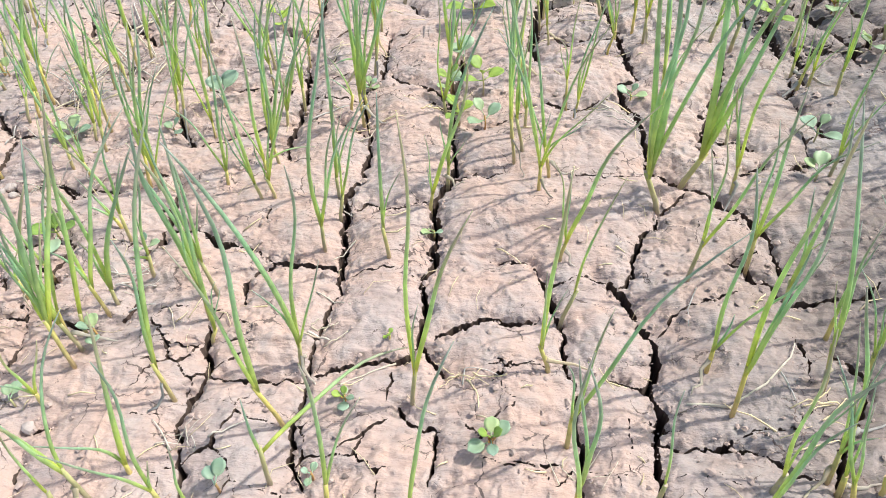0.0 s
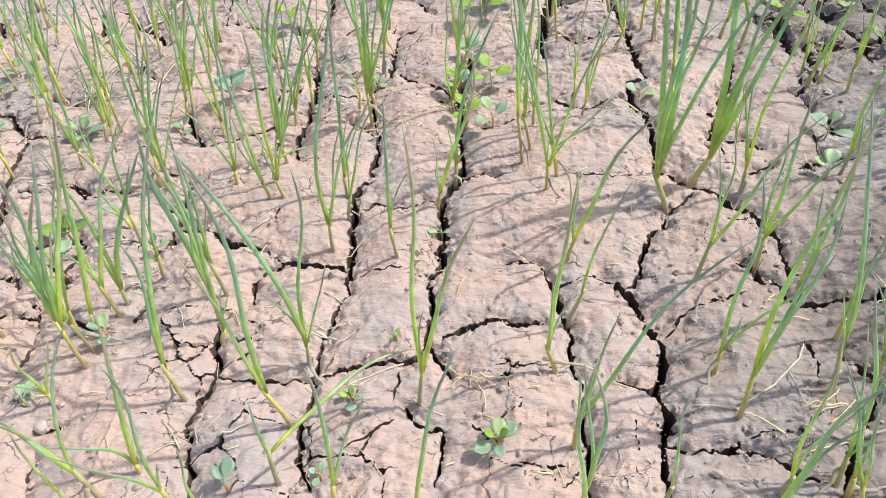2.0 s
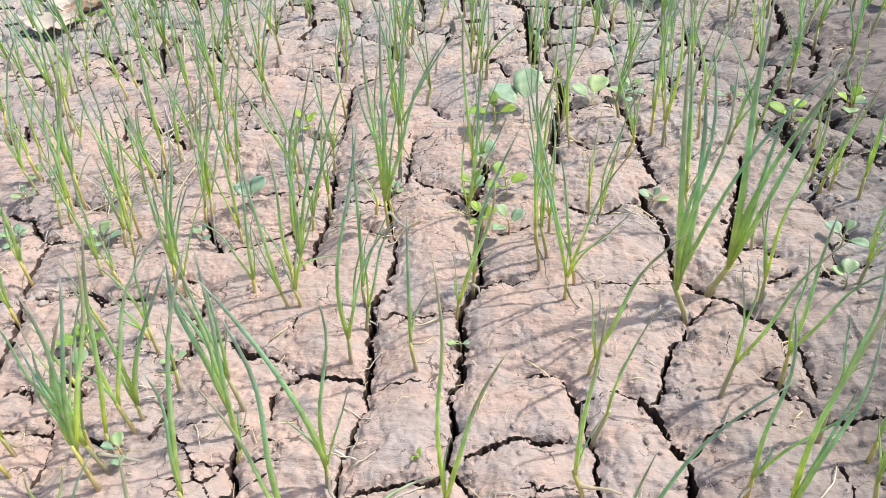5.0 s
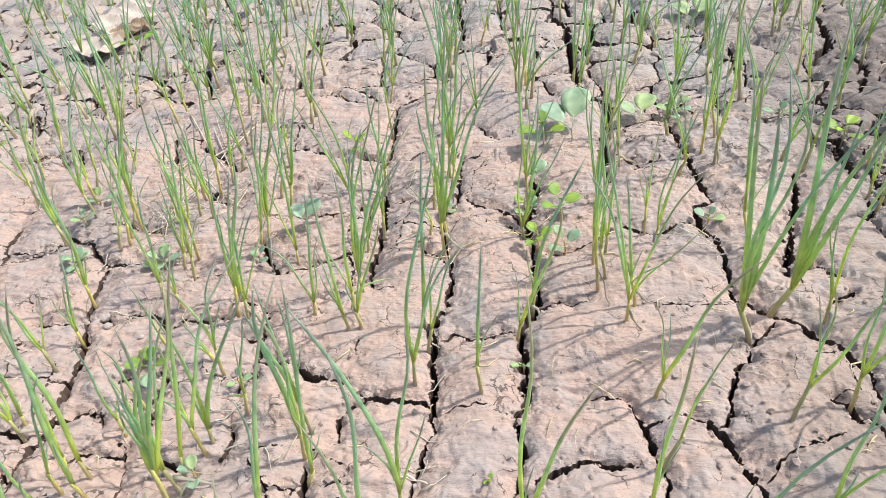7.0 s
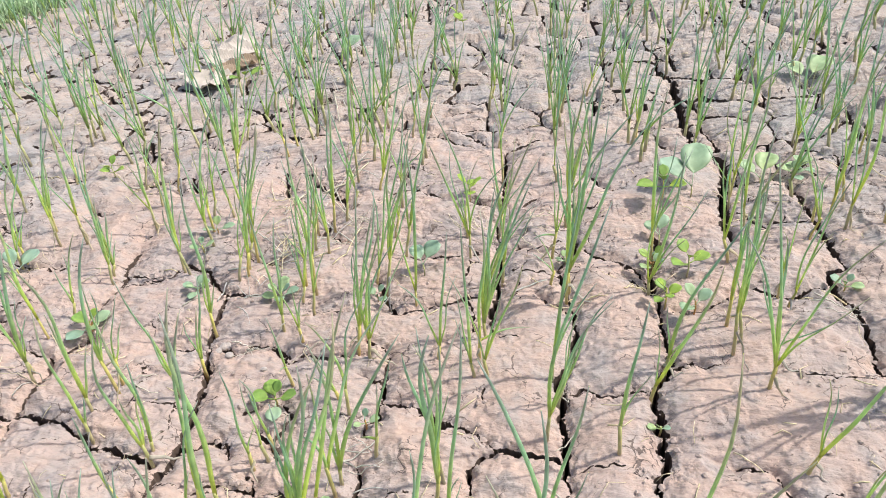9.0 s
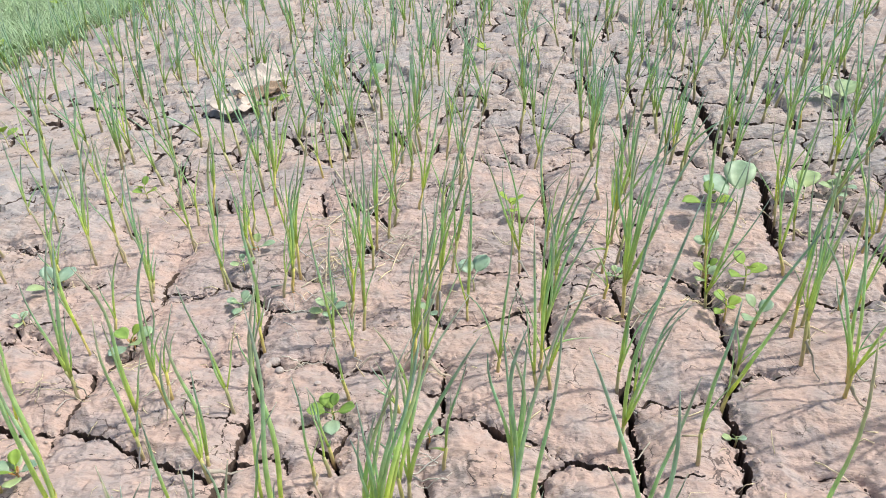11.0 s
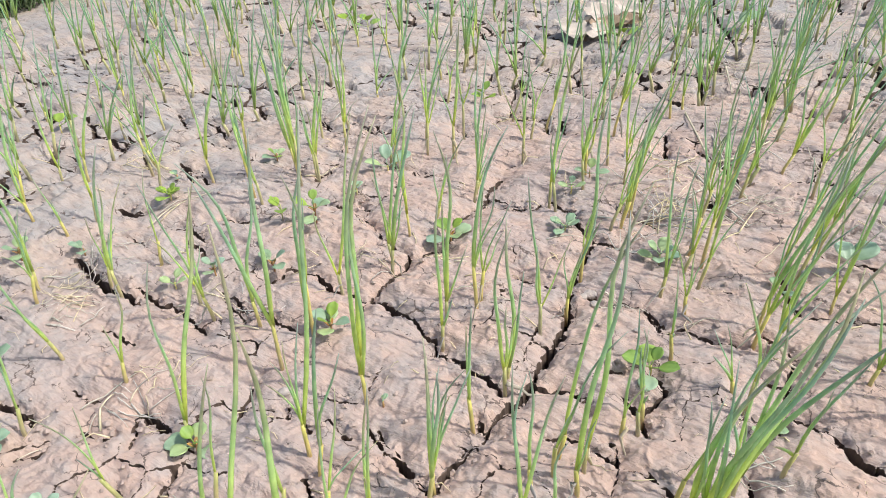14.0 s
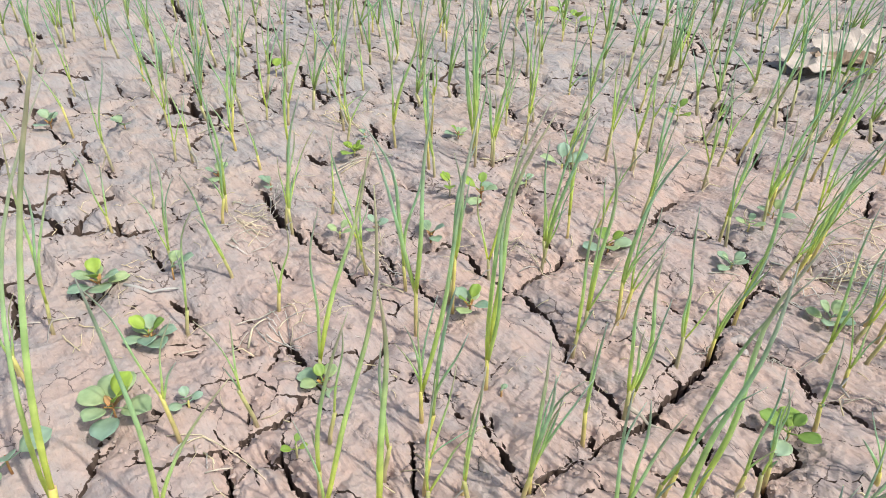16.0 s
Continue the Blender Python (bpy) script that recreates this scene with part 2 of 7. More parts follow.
crack(0.0042, (0.059, 0.398), (0.061, 0.392), (0.067, 0.376), (0.067, 0.364), (0.064, 0.347), (0.065, 0.333), (0.068, 0.319))
crack(0.0038, (0.068, 0.319), (0.069, 0.298), (0.067, 0.280), (0.070, 0.268), (0.066, 0.250), (0.066, 0.232), (0.066, 0.224))
crack(0.0023, (0.055, 0.432), (0.067, 0.434), (0.078, 0.438), (0.091, 0.440), (0.099, 0.441))
crack(0.0066, (0.099, 0.441), (0.111, 0.435), (0.121, 0.426), (0.125, 0.410), (0.130, 0.394), (0.135, 0.381), (0.139, 0.375))
crack(0.0071, (0.139, 0.375), (0.143, 0.369), (0.141, 0.351), (0.132, 0.334), (0.125, 0.318), (0.132, 0.308), (0.137, 0.297), (0.132, 0.285), (0.127, 0.273), (0.127, 0.259), (0.125, 0.241), (0.125, 0.226))
crack(0.0054, (0.174, 0.527), (0.169, 0.511), (0.159, 0.503), (0.148, 0.484), (0.140, 0.466), (0.134, 0.448), (0.123, 0.430))
crack(0.0038, (0.174, 0.527), (0.185, 0.540), (0.208, 0.561))
crack(0.0086, (0.178, 0.978), (0.179, 0.928), (0.183, 0.888), (0.182, 0.830), (0.186, 0.796), (0.191, 0.769))
crack(0.0074, (0.191, 0.769), (0.171, 0.758), (0.169, 0.721), (0.179, 0.698), (0.182, 0.664), (0.179, 0.623))
crack(0.0061, (0.179, 0.623), (0.179, 0.604), (0.190, 0.596), (0.199, 0.584), (0.209, 0.569))
crack(0.0071, (0.209, 0.569), (0.224, 0.560), (0.245, 0.542), (0.260, 0.524), (0.266, 0.504), (0.273, 0.492), (0.276, 0.480))
crack(0.0031, (0.276, 0.480), (0.277, 0.469), (0.278, 0.454), (0.270, 0.437))
crack(0.0042, (0.233, 0.463), (0.243, 0.452), (0.250, 0.437), (0.258, 0.424), (0.267, 0.411))
crack(0.0049, (0.267, 0.411), (0.276, 0.410), (0.295, 0.416), (0.320, 0.417), (0.334, 0.415), (0.360, 0.435))
crack(0.0023, (0.147, 0.375), (0.159, 0.387), (0.173, 0.396), (0.189, 0.405), (0.206, 0.412), (0.227, 0.418))
crack(0.0026, (0.095, 0.332), (0.109, 0.330), (0.117, 0.324), (0.125, 0.318))
crack(0.0025, (0.128, 0.273), (0.142, 0.270), (0.150, 0.268), (0.164, 0.270))
crack(0.0025, (0.164, 0.270), (0.178, 0.269), (0.189, 0.272))
crack(0.0035, (0.180, 0.268), (0.199, 0.263), (0.210, 0.256), (0.216, 0.249))
crack(0.0023, (0.189, 0.272), (0.208, 0.279), (0.229, 0.278), (0.247, 0.296))
crack(0.0025, (0.216, 0.249), (0.222, 0.243), (0.245, 0.241))
crack(0.0023, (0.256, 0.367), (0.261, 0.355), (0.261, 0.338), (0.253, 0.319))
crack(0.0040, (0.290, 0.357), (0.298, 0.343), (0.304, 0.329), (0.302, 0.311))
crack(0.0053, (0.302, 0.311), (0.276, 0.281), (0.265, 0.263), (0.256, 0.245), (0.248, 0.226))
crack(0.0052, (0.175, 0.733), (0.139, 0.723), (0.111, 0.707), (0.088, 0.715), (0.068, 0.722), (0.058, 0.722))
crack(0.0034, (0.086, 0.873), (0.112, 0.864), (0.143, 0.872), (0.177, 0.874))
crack(0.0023, (0.077, 0.589), (0.098, 0.581), (0.122, 0.580), (0.152, 0.586), (0.174, 0.589))
crack(0.0036, (-0.375, 0.619), (-0.355, 0.608), (-0.342, 0.593))
crack(0.0056, (-0.342, 0.593), (-0.343, 0.569), (-0.341, 0.551), (-0.337, 0.529))
crack(0.0028, (-0.364, 0.566), (-0.341, 0.551))
crack(0.0033, (-0.337, 0.527), (-0.309, 0.525), (-0.299, 0.522))
crack(0.0058, (-0.299, 0.522), (-0.284, 0.510), (-0.271, 0.498), (-0.257, 0.501))
crack(0.0031, (-0.257, 0.501), (-0.234, 0.488), (-0.210, 0.471))
crack(0.0033, (-0.336, 0.525), (-0.336, 0.504), (-0.346, 0.492), (-0.343, 0.476))
crack(0.0046, (-0.515, 0.600), (-0.489, 0.601), (-0.472, 0.589), (-0.461, 0.579))
crack(0.0030, (-0.461, 0.579), (-0.445, 0.591), (-0.399, 0.591), (-0.367, 0.594))
crack(0.0023, (-0.295, 0.373), (-0.275, 0.369), (-0.254, 0.365))
crack(0.0055, (-0.261, 0.395), (-0.259, 0.382), (-0.253, 0.363), (-0.246, 0.345), (-0.249, 0.328), (-0.252, 0.314), (-0.251, 0.303), (-0.260, 0.293))
crack(0.0052, (-0.260, 0.293), (-0.252, 0.280), (-0.246, 0.265), (-0.240, 0.246), (-0.238, 0.226))
crack(0.0027, (-0.243, 0.337), (-0.228, 0.336), (-0.210, 0.333), (-0.191, 0.333), (-0.172, 0.339), (-0.159, 0.334))
crack(0.0029, (-0.385, 0.286), (-0.363, 0.291))
crack(0.0028, (-0.378, 0.266), (-0.371, 0.247), (-0.365, 0.228))
crack(0.0057, (-0.410, 0.948), (-0.378, 0.955), (-0.340, 0.939), (-0.308, 0.928))
crack(0.0080, (-0.547, 0.982), (-0.519, 0.954), (-0.499, 0.944), (-0.471, 0.909))
crack(0.0070, (-0.241, 0.869), (-0.229, 0.797), (-0.229, 0.733), (-0.228, 0.704), (-0.232, 0.670), (-0.225, 0.638))
crack(0.0071, (-0.390, 0.737), (-0.361, 0.688), (-0.349, 0.671))
crack(0.0038, (-0.349, 0.671), (-0.318, 0.682), (-0.285, 0.692), (-0.266, 0.702), (-0.232, 0.710))
crack(0.0029, (-0.180, 0.713), (-0.164, 0.694), (-0.138, 0.671))
crack(0.0023, (-0.225, 0.638), (-0.219, 0.632), (-0.195, 0.626))
crack(0.0023, (-0.228, 0.547), (-0.229, 0.521))
crack(0.0039, (-0.122, 0.810), (-0.105, 0.789), (-0.083, 0.777), (-0.053, 0.753), (-0.035, 0.710))
crack(0.0036, (-0.035, 0.710), (-0.037, 0.676), (-0.034, 0.649))
crack(0.0029, (-0.024, 0.681), (0.002, 0.680), (0.023, 0.690), (0.058, 0.716))
crack(0.0023, (0.002, 0.320), (0.019, 0.339), (0.002, 0.336))
crack(0.0023, (0.002, 0.342), (0.018, 0.334), (0.035, 0.339), (0.051, 0.335))
crack(0.0023, (0.019, 0.251), (0.038, 0.249), (0.055, 0.252))
crack(0.0023, (-0.237, 0.369), (-0.220, 0.374), (-0.206, 0.372))
crack(0.0055, (-0.129, 0.906), (-0.132, 0.846), (-0.134, 0.798), (-0.154, 0.760), (-0.146, 0.717), (-0.134, 0.670))
crack(0.0066, (-1.108, 0.046), (-1.073, 0.050), (-1.028, 0.045), (-0.999, 0.038))
crack(0.0084, (-1.347, 0.172), (-1.326, 0.171), (-1.280, 0.162))
crack(0.0027, (-1.303, 0.084), (-1.266, 0.124), (-1.260, 0.150), (-1.280, 0.162))
crack(0.0073, (-1.164, 0.179), (-1.153, 0.182), (-1.126, 0.184), (-1.122, 0.206), (-1.122, 0.231))
crack(0.0052, (-1.082, 0.199), (-1.074, 0.199), (-1.044, 0.199), (-1.017, 0.195))
crack(0.0060, (-0.962, 0.181), (-0.949, 0.182), (-0.927, 0.186), (-0.896, 0.182))
crack(0.0077, (-1.112, 0.361), (-1.093, 0.360), (-1.038, 0.348), (-0.995, 0.348), (-0.964, 0.346))
crack(0.0041, (-0.968, 0.303), (-0.934, 0.300), (-0.911, 0.302))
crack(0.0031, (-0.745, 0.137), (-0.724, 0.135), (-0.705, 0.131), (-0.684, 0.120))
crack(0.0027, (-0.732, 0.139), (-0.739, 0.159), (-0.743, 0.169), (-0.738, 0.196), (-0.742, 0.224))
crack(0.0028, (-0.783, 0.183), (-0.750, 0.170))
crack(0.0033, (-0.804, 0.073), (-0.799, 0.069), (-0.788, 0.054), (-0.776, 0.042), (-0.765, 0.031))
crack(0.0053, (-0.825, 0.242), (-0.811, 0.247), (-0.783, 0.244), (-0.746, 0.241))
crack(0.0046, (-0.704, 0.178), (-0.674, 0.170), (-0.650, 0.171))
crack(0.0068, (-0.864, 0.482), (-0.855, 0.483), (-0.831, 0.485), (-0.795, 0.475), (-0.771, 0.479), (-0.747, 0.474))
crack(0.0043, (-0.746, 0.477), (-0.736, 0.480), (-0.712, 0.478), (-0.687, 0.473), (-0.661, 0.462), (-0.651, 0.460), (-0.636, 0.446))
crack(0.0057, (-0.636, 0.446), (-0.620, 0.447), (-0.605, 0.441), (-0.584, 0.433), (-0.565, 0.429), (-0.549, 0.422))
crack(0.0072, (-0.539, 0.381), (-0.540, 0.403), (-0.536, 0.428), (-0.536, 0.444), (-0.539, 0.472), (-0.540, 0.499), (-0.542, 0.527), (-0.548, 0.550), (-0.557, 0.578), (-0.570, 0.618), (-0.574, 0.644), (-0.580, 0.693))
crack(0.0025, (-0.744, 0.475), (-0.740, 0.443), (-0.746, 0.420))
crack(0.0048, (-0.749, 0.480), (-0.739, 0.518), (-0.743, 0.540), (-0.751, 0.566), (-0.742, 0.586), (-0.730, 0.602))
crack(0.0045, (-0.730, 0.602), (-0.746, 0.661), (-0.737, 0.704))
crack(0.0046, (-0.737, 0.704), (-0.719, 0.715), (-0.694, 0.715), (-0.675, 0.733), (-0.674, 0.762))
crack(0.0072, (-0.734, 0.707), (-0.752, 0.753), (-0.754, 0.786))
crack(0.0068, (-0.674, 0.762), (-0.649, 0.752), (-0.630, 0.746), (-0.612, 0.722), (-0.580, 0.693))
crack(0.0057, (-0.580, 0.693), (-0.558, 0.695), (-0.533, 0.695))
crack(0.0038, (-0.534, 0.441), (-0.515, 0.455), (-0.499, 0.464), (-0.487, 0.459), (-0.475, 0.441))
crack(0.0031, (-0.500, 0.397), (-0.481, 0.408), (-0.463, 0.408))
crack(0.0041, (-0.635, 0.335), (-0.629, 0.333), (-0.605, 0.321), (-0.586, 0.317), (-0.571, 0.309), (-0.551, 0.302))
crack(0.0032, (-0.676, 0.317), (-0.669, 0.321), (-0.656, 0.320), (-0.641, 0.317))
crack(0.0035, (-0.650, 0.266), (-0.646, 0.266), (-0.628, 0.255), (-0.603, 0.242), (-0.591, 0.236))
crack(0.0047, (-0.743, 0.281), (-0.749, 0.298), (-0.759, 0.325), (-0.761, 0.337))
crack(0.0028, (-0.696, 0.339), (-0.684, 0.343), (-0.668, 0.350), (-0.656, 0.354))
crack(0.0023, (-0.661, 0.390), (-0.660, 0.385), (-0.653, 0.364))
crack(0.0023, (-0.634, 0.238), (-0.621, 0.228))
crack(0.0045, (-0.543, 0.300), (-0.545, 0.315), (-0.547, 0.333), (-0.540, 0.347), (-0.536, 0.370), (-0.539, 0.385))
crack(0.0034, (-0.933, 0.366), (-0.895, 0.358), (-0.859, 0.350))
crack(0.0058, (-0.990, 0.365), (-0.982, 0.364), (-0.939, 0.358), (-0.933, 0.366))
crack(0.0063, (-1.021, 0.463), (-0.989, 0.455))
crack(0.0039, (-0.825, 0.410), (-0.815, 0.406), (-0.793, 0.401), (-0.770, 0.398))
crack(0.0032, (-0.948, 0.619), (-0.926, 0.620), (-0.890, 0.628))
crack(0.0071, (-1.178, 0.472), (-1.138, 0.477))
crack(0.0057, (-1.216, 0.607), (-1.195, 0.599), (-1.147, 0.574))
crack(0.0054, (-1.418, 0.620), (-1.335, 0.594))
crack(0.0041, (-1.260, 0.689), (-1.189, 0.679))
crack(0.0033, (-1.275, 0.800), (-1.211, 0.813))
crack(0.0051, (-1.133, 0.828), (-1.088, 0.806))
crack(0.0039, (-1.073, 0.843), (-1.003, 0.823))
crack(0.0113, (-2.158, 0.642), (-2.101, 0.627), (-1.965, 0.601))
crack(0.0099, (-1.670, 0.500), (-1.599, 0.487))
crack(0.0060, (-1.598, 0.591), (-1.508, 0.553))
crack(0.0105, (-1.572, 0.449), (-1.522, 0.444))
crack(0.0093, (-1.414, 0.415), (-1.354, 0.398))
crack(0.0079, (-1.396, 0.213), (-1.349, 0.212))
crack(0.0077, (-2.111, 0.310), (-2.032, 0.309))
crack(0.0054, (-0.459, 0.476), (-0.435, 0.461), (-0.426, 0.442))
crack(0.0033, (-0.435, 0.461), (-0.429, 0.485), (-0.431, 0.501), (-0.448, 0.519))
crack(0.0031, (-1.014, 0.459), (-1.008, 0.420), (-1.039, 0.405))
crack(0.0033, (-0.863, 0.398), (-0.825, 0.410))
crack(0.0029, (-0.751, 0.566), (-0.797, 0.576), (-0.879, 0.628))
crack(0.0024, (-0.799, 0.211), (-0.825, 0.242))
crack(0.0025, (-0.912, 0.134), (-0.888, 0.164), (-0.870, 0.186))
crack(0.0028, (-0.552, 0.595), (-0.522, 0.586), (-0.507, 0.603))
crack(0.0081, (-0.906, 1.120), (-0.868, 1.061))
crack(0.0058, (-0.603, 1.012), (-0.577, 0.936))
crack(0.0053, (-0.289, 0.924), (-0.247, 0.907), (-0.231, 0.907))
crack(0.0040, (-0.358, 0.789), (-0.327, 0.789), (-0.297, 0.785), (-0.260, 0.799))
crack(0.0094, (-0.029, 0.839), (-0.029, 0.798), (-0.038, 0.748), (-0.040, 0.714))
crack(0.0114, (0.082, 1.071), (0.098, 1.051), (0.089, 0.995), (0.081, 0.944), (0.066, 0.853), (0.070, 0.825))
crack(0.0027, (-0.039, 0.580), (-0.010, 0.600), (0.003, 0.594), (0.021, 0.599))
crack(0.0050, (-0.586, 0.780), (-0.559, 0.773), (-0.531, 0.760))
crack(0.0052, (-0.352, 1.167), (-0.300, 1.129), (-0.260, 1.095))
crack(0.0101, (-0.161, 1.557), (-0.144, 1.384), (-0.142, 1.324))
crack(0.0073, (-1.186, 1.371), (-1.148, 1.401), (-1.080, 1.348))
crack(0.0042, (-1.046, 0.837), (-1.022, 0.845), (-0.982, 0.829))
crack(0.0038, (-0.960, 0.754), (-0.898, 0.741), (-0.837, 0.756))
crack(0.0047, (-1.116, 0.983), (-1.052, 1.002), (-0.970, 0.990))
crack(0.0042, (-0.880, 0.979), (-0.829, 0.978), (-0.766, 0.996))
crack(0.0051, (-0.766, 0.996), (-0.737, 0.948))
crack(0.0046, (-0.538, 1.267), (-0.490, 1.186))
crack(0.0073, (-0.769, 1.758), (-0.667, 1.574), (-0.635, 1.496))
crack(0.0056, (-0.241, 1.083), (-0.235, 0.967), (-0.239, 0.899))
crack(0.0065, (-0.510, 1.920), (-0.476, 1.764))
crack(0.0035, (-0.870, 0.454), (-0.863, 0.466), (-0.869, 0.486))
crack(0.0024, (-0.450, 0.417), (-0.439, 0.414), (-0.431, 0.398), (-0.426, 0.375), (-0.429, 0.357), (-0.433, 0.329), (-0.433, 0.313))
crack(0.0045, (-0.464, 0.406), (-0.446, 0.405), (-0.435, 0.403))
crack(0.0044, (-0.428, 0.402), (-0.406, 0.403), (-0.386, 0.397), (-0.371, 0.393))
crack(0.0023, (-0.723, 0.295), (-0.712, 0.305))
crack(0.0033, (-0.711, 0.315), (-0.696, 0.307))
crack(0.0032, (-0.683, 0.308), (-0.671, 0.303))
crack(0.0042, (-1.211, 0.817), (-1.173, 0.824), (-1.144, 0.815))
crack(0.0072, (-1.165, 1.131), (-1.107, 1.100), (-1.087, 1.106))
crack(0.0048, (-0.910, 0.908), (-0.864, 0.879))
crack(0.0039, (-0.748, 0.733), (-0.699, 0.733), (-0.688, 0.744))
crack(0.0044, (-0.226, 0.903), (-0.202, 0.916), (-0.187, 0.935))
crack(0.0120, (0.032, 1.415), (0.041, 1.384), (0.055, 1.354), (0.056, 1.238), (0.055, 1.170), (0.063, 1.105), (0.077, 1.064))
crack(0.0064, (0.065, 1.484), (0.064, 1.394))
crack(0.0056, (0.096, 0.972), (0.118, 0.978), (0.153, 0.994), (0.169, 0.988))
crack(0.0079, (0.309, 0.829), (0.293, 0.767), (0.269, 0.711), (0.254, 0.660), (0.242, 0.632))
crack(0.0120, (0.503, 1.334), (0.496, 1.270), (0.485, 1.211), (0.435, 1.131))
crack(0.0120, (0.479, 1.156), (0.508, 1.140), (0.505, 1.099), (0.466, 1.029))
crack(0.0110, (0.380, 0.899), (0.384, 0.891), (0.383, 0.848), (0.381, 0.815))
crack(0.0088, (0.324, 1.216), (0.316, 1.150), (0.315, 1.108))
crack(0.0037, (-0.112, 1.006), (-0.090, 0.977), (-0.077, 0.959), (-0.056, 0.965))
crack(0.0051, (-0.244, 1.069), (-0.214, 1.104), (-0.196, 1.122), (-0.153, 1.126))
crack(0.0042, (-0.397, 1.140), (-0.371, 1.136), (-0.327, 1.115), (-0.295, 1.095))
crack(0.0045, (-0.101, 1.253), (-0.055, 1.257))
crack(0.0032, (-0.628, 0.592), (-0.599, 0.591), (-0.564, 0.598))
crack(0.0082, (-0.553, 0.386), (-0.543, 0.374))
crack(0.0055, (-0.347, 0.447), (-0.336, 0.421), (-0.338, 0.408), (-0.339, 0.401))
crack(0.0035, (-0.442, 0.816), (-0.480, 0.833))
crack(0.0037, (0.258, 0.645), (0.279, 0.644), (0.297, 0.629))
crack(0.0045, (-0.303, 1.226), (-0.364, 1.212))
crack(0.0055, (-1.396, 0.746), (-1.315, 0.704))
crack(0.0049, (-1.297, 0.600), (-1.234, 0.567))
crack(0.0055, (-1.176, 0.609), (-1.119, 0.580))
crack(0.0048, (-1.070, 0.481), (-1.040, 0.485), (-0.998, 0.472))
crack(0.0075, (-1.547, 0.446), (-1.480, 0.412), (-1.425, 0.400), (-1.371, 0.393))
crack(0.0056, (-0.790, 0.982), (-0.758, 0.941))
crack(0.0079, (-0.488, 0.877), (-0.486, 0.830))
crack(0.0063, (-1.405, 1.019), (-1.346, 0.994))
crack(0.0023, (-0.650, 0.629), (-0.637, 0.608))
crack(0.0036, (-0.991, 0.659), (-0.992, 0.688))
crack(0.0025, (-0.939, 0.654), (-0.920, 0.650), (-0.899, 0.634))
crack(0.0033, (-0.892, 0.642), (-0.870, 0.639))
crack(0.0031, (-0.741, 0.367), (-0.738, 0.374))
crack(0.0023, (-0.441, 0.661), (-0.421, 0.661), (-0.402, 0.659), (-0.388, 0.657))
crack(0.0066, (-0.062, 0.741), (-0.056, 0.725), (-0.043, 0.722))
crack(0.0026, (-0.913, 0.226), (-0.886, 0.229), (-0.871, 0.234))
crack(0.0036, (-0.856, 0.203), (-0.831, 0.209), (-0.826, 0.215))
crack(0.0027, (-0.890, 0.401), (-0.854, 0.392))
crack(0.0027, (-0.854, 0.392), (-0.832, 0.384))
crack(0.0028, (-1.026, 0.124), (-0.999, 0.111))
crack(0.0028, (-1.330, 0.221), (-1.284, 0.223))
crack(0.0023, (-1.107, 0.167), (-1.088, 0.171))
crack(0.0023, (-1.029, 0.190), (-1.021, 0.165), (-1.026, 0.142))
crack(0.0032, (-1.025, 0.522), (-0.986, 0.531), (-0.972, 0.549))
crack(0.0040, (-1.401, 0.214), (-1.370, 0.212), (-1.357, 0.218))
crack(0.0040, (-1.374, 0.178), (-1.330, 0.176), (-1.301, 0.167), (-1.263, 0.164))
crack(0.0030, (-1.297, 0.088), (-1.271, 0.105), (-1.254, 0.133), (-1.260, 0.158))
crack(0.0050, (-1.588, 0.462), (-1.546, 0.451), (-1.500, 0.421), (-1.444, 0.409))
crack(0.0050, (-2.153, 0.618), (-2.040, 0.594), (-1.995, 0.600))
crack(0.0030, (-1.630, 0.600), (-1.553, 0.572), (-1.521, 0.563))
crack(0.0040, (-1.416, 0.615), (-1.347, 0.594))
crack(0.0030, (-1.144, 0.181), (-1.128, 0.189), (-1.117, 0.208))
crack(0.0040, (-1.096, 0.357), (-1.056, 0.350), (-1.024, 0.347))
crack(0.0040, (-1.011, 0.355), (-0.988, 0.348))
crack(0.0030, (-1.179, 0.473), (-1.155, 0.478), (-1.140, 0.482))
crack(0.0030, (-1.198, 0.604), (-1.168, 0.595), (-1.138, 0.577))
crack(0.0040, (-1.010, 0.465), (-0.986, 0.455), (-0.970, 0.437))
crack(0.0030, (-1.084, 0.476), (-1.063, 0.475), (-1.037, 0.498))
crack(0.0030, (-1.853, 0.587), (-1.826, 0.588), (-1.835, 0.609))
crack(0.0025, (-1.330, 0.223), (-1.299, 0.224), (-1.286, 0.231))
crack(0.0025, (-1.125, 0.219), (-1.124, 0.230), (-1.138, 0.240))
crack(0.0025, (-1.260, 0.681), (-1.282, 0.709), (-1.302, 0.729))
crack(0.0030, (-1.217, 0.694), (-1.192, 0.687))
crack(0.0025, (-1.113, 0.429), (-1.089, 0.433), (-1.064, 0.430))
crack(0.0040, (-1.128, 0.833), (-1.103, 0.819), (-1.090, 0.815))
crack(0.0030, (-1.072, 0.850), (-1.033, 0.836), (-1.004, 0.824))
crack(0.0030, (-1.273, 0.804), (-1.244, 0.816), (-1.213, 0.812))
crack(0.0040, (-0.904, 1.102), (-0.881, 1.053), (-0.869, 1.019))
crack(0.0040, (-0.864, 1.012), (-0.855, 0.989), (-0.830, 0.971), (-0.798, 0.983), (-0.773, 0.963), (-0.762, 0.936))
crack(0.0040, (-0.750, 0.751), (-0.740, 0.710))
crack(0.0040, (-0.738, 0.708), (-0.715, 0.719), (-0.691, 0.725), (-0.661, 0.751))
crack(0.0030, (-0.661, 0.751), (-0.643, 0.747), (-0.633, 0.747))
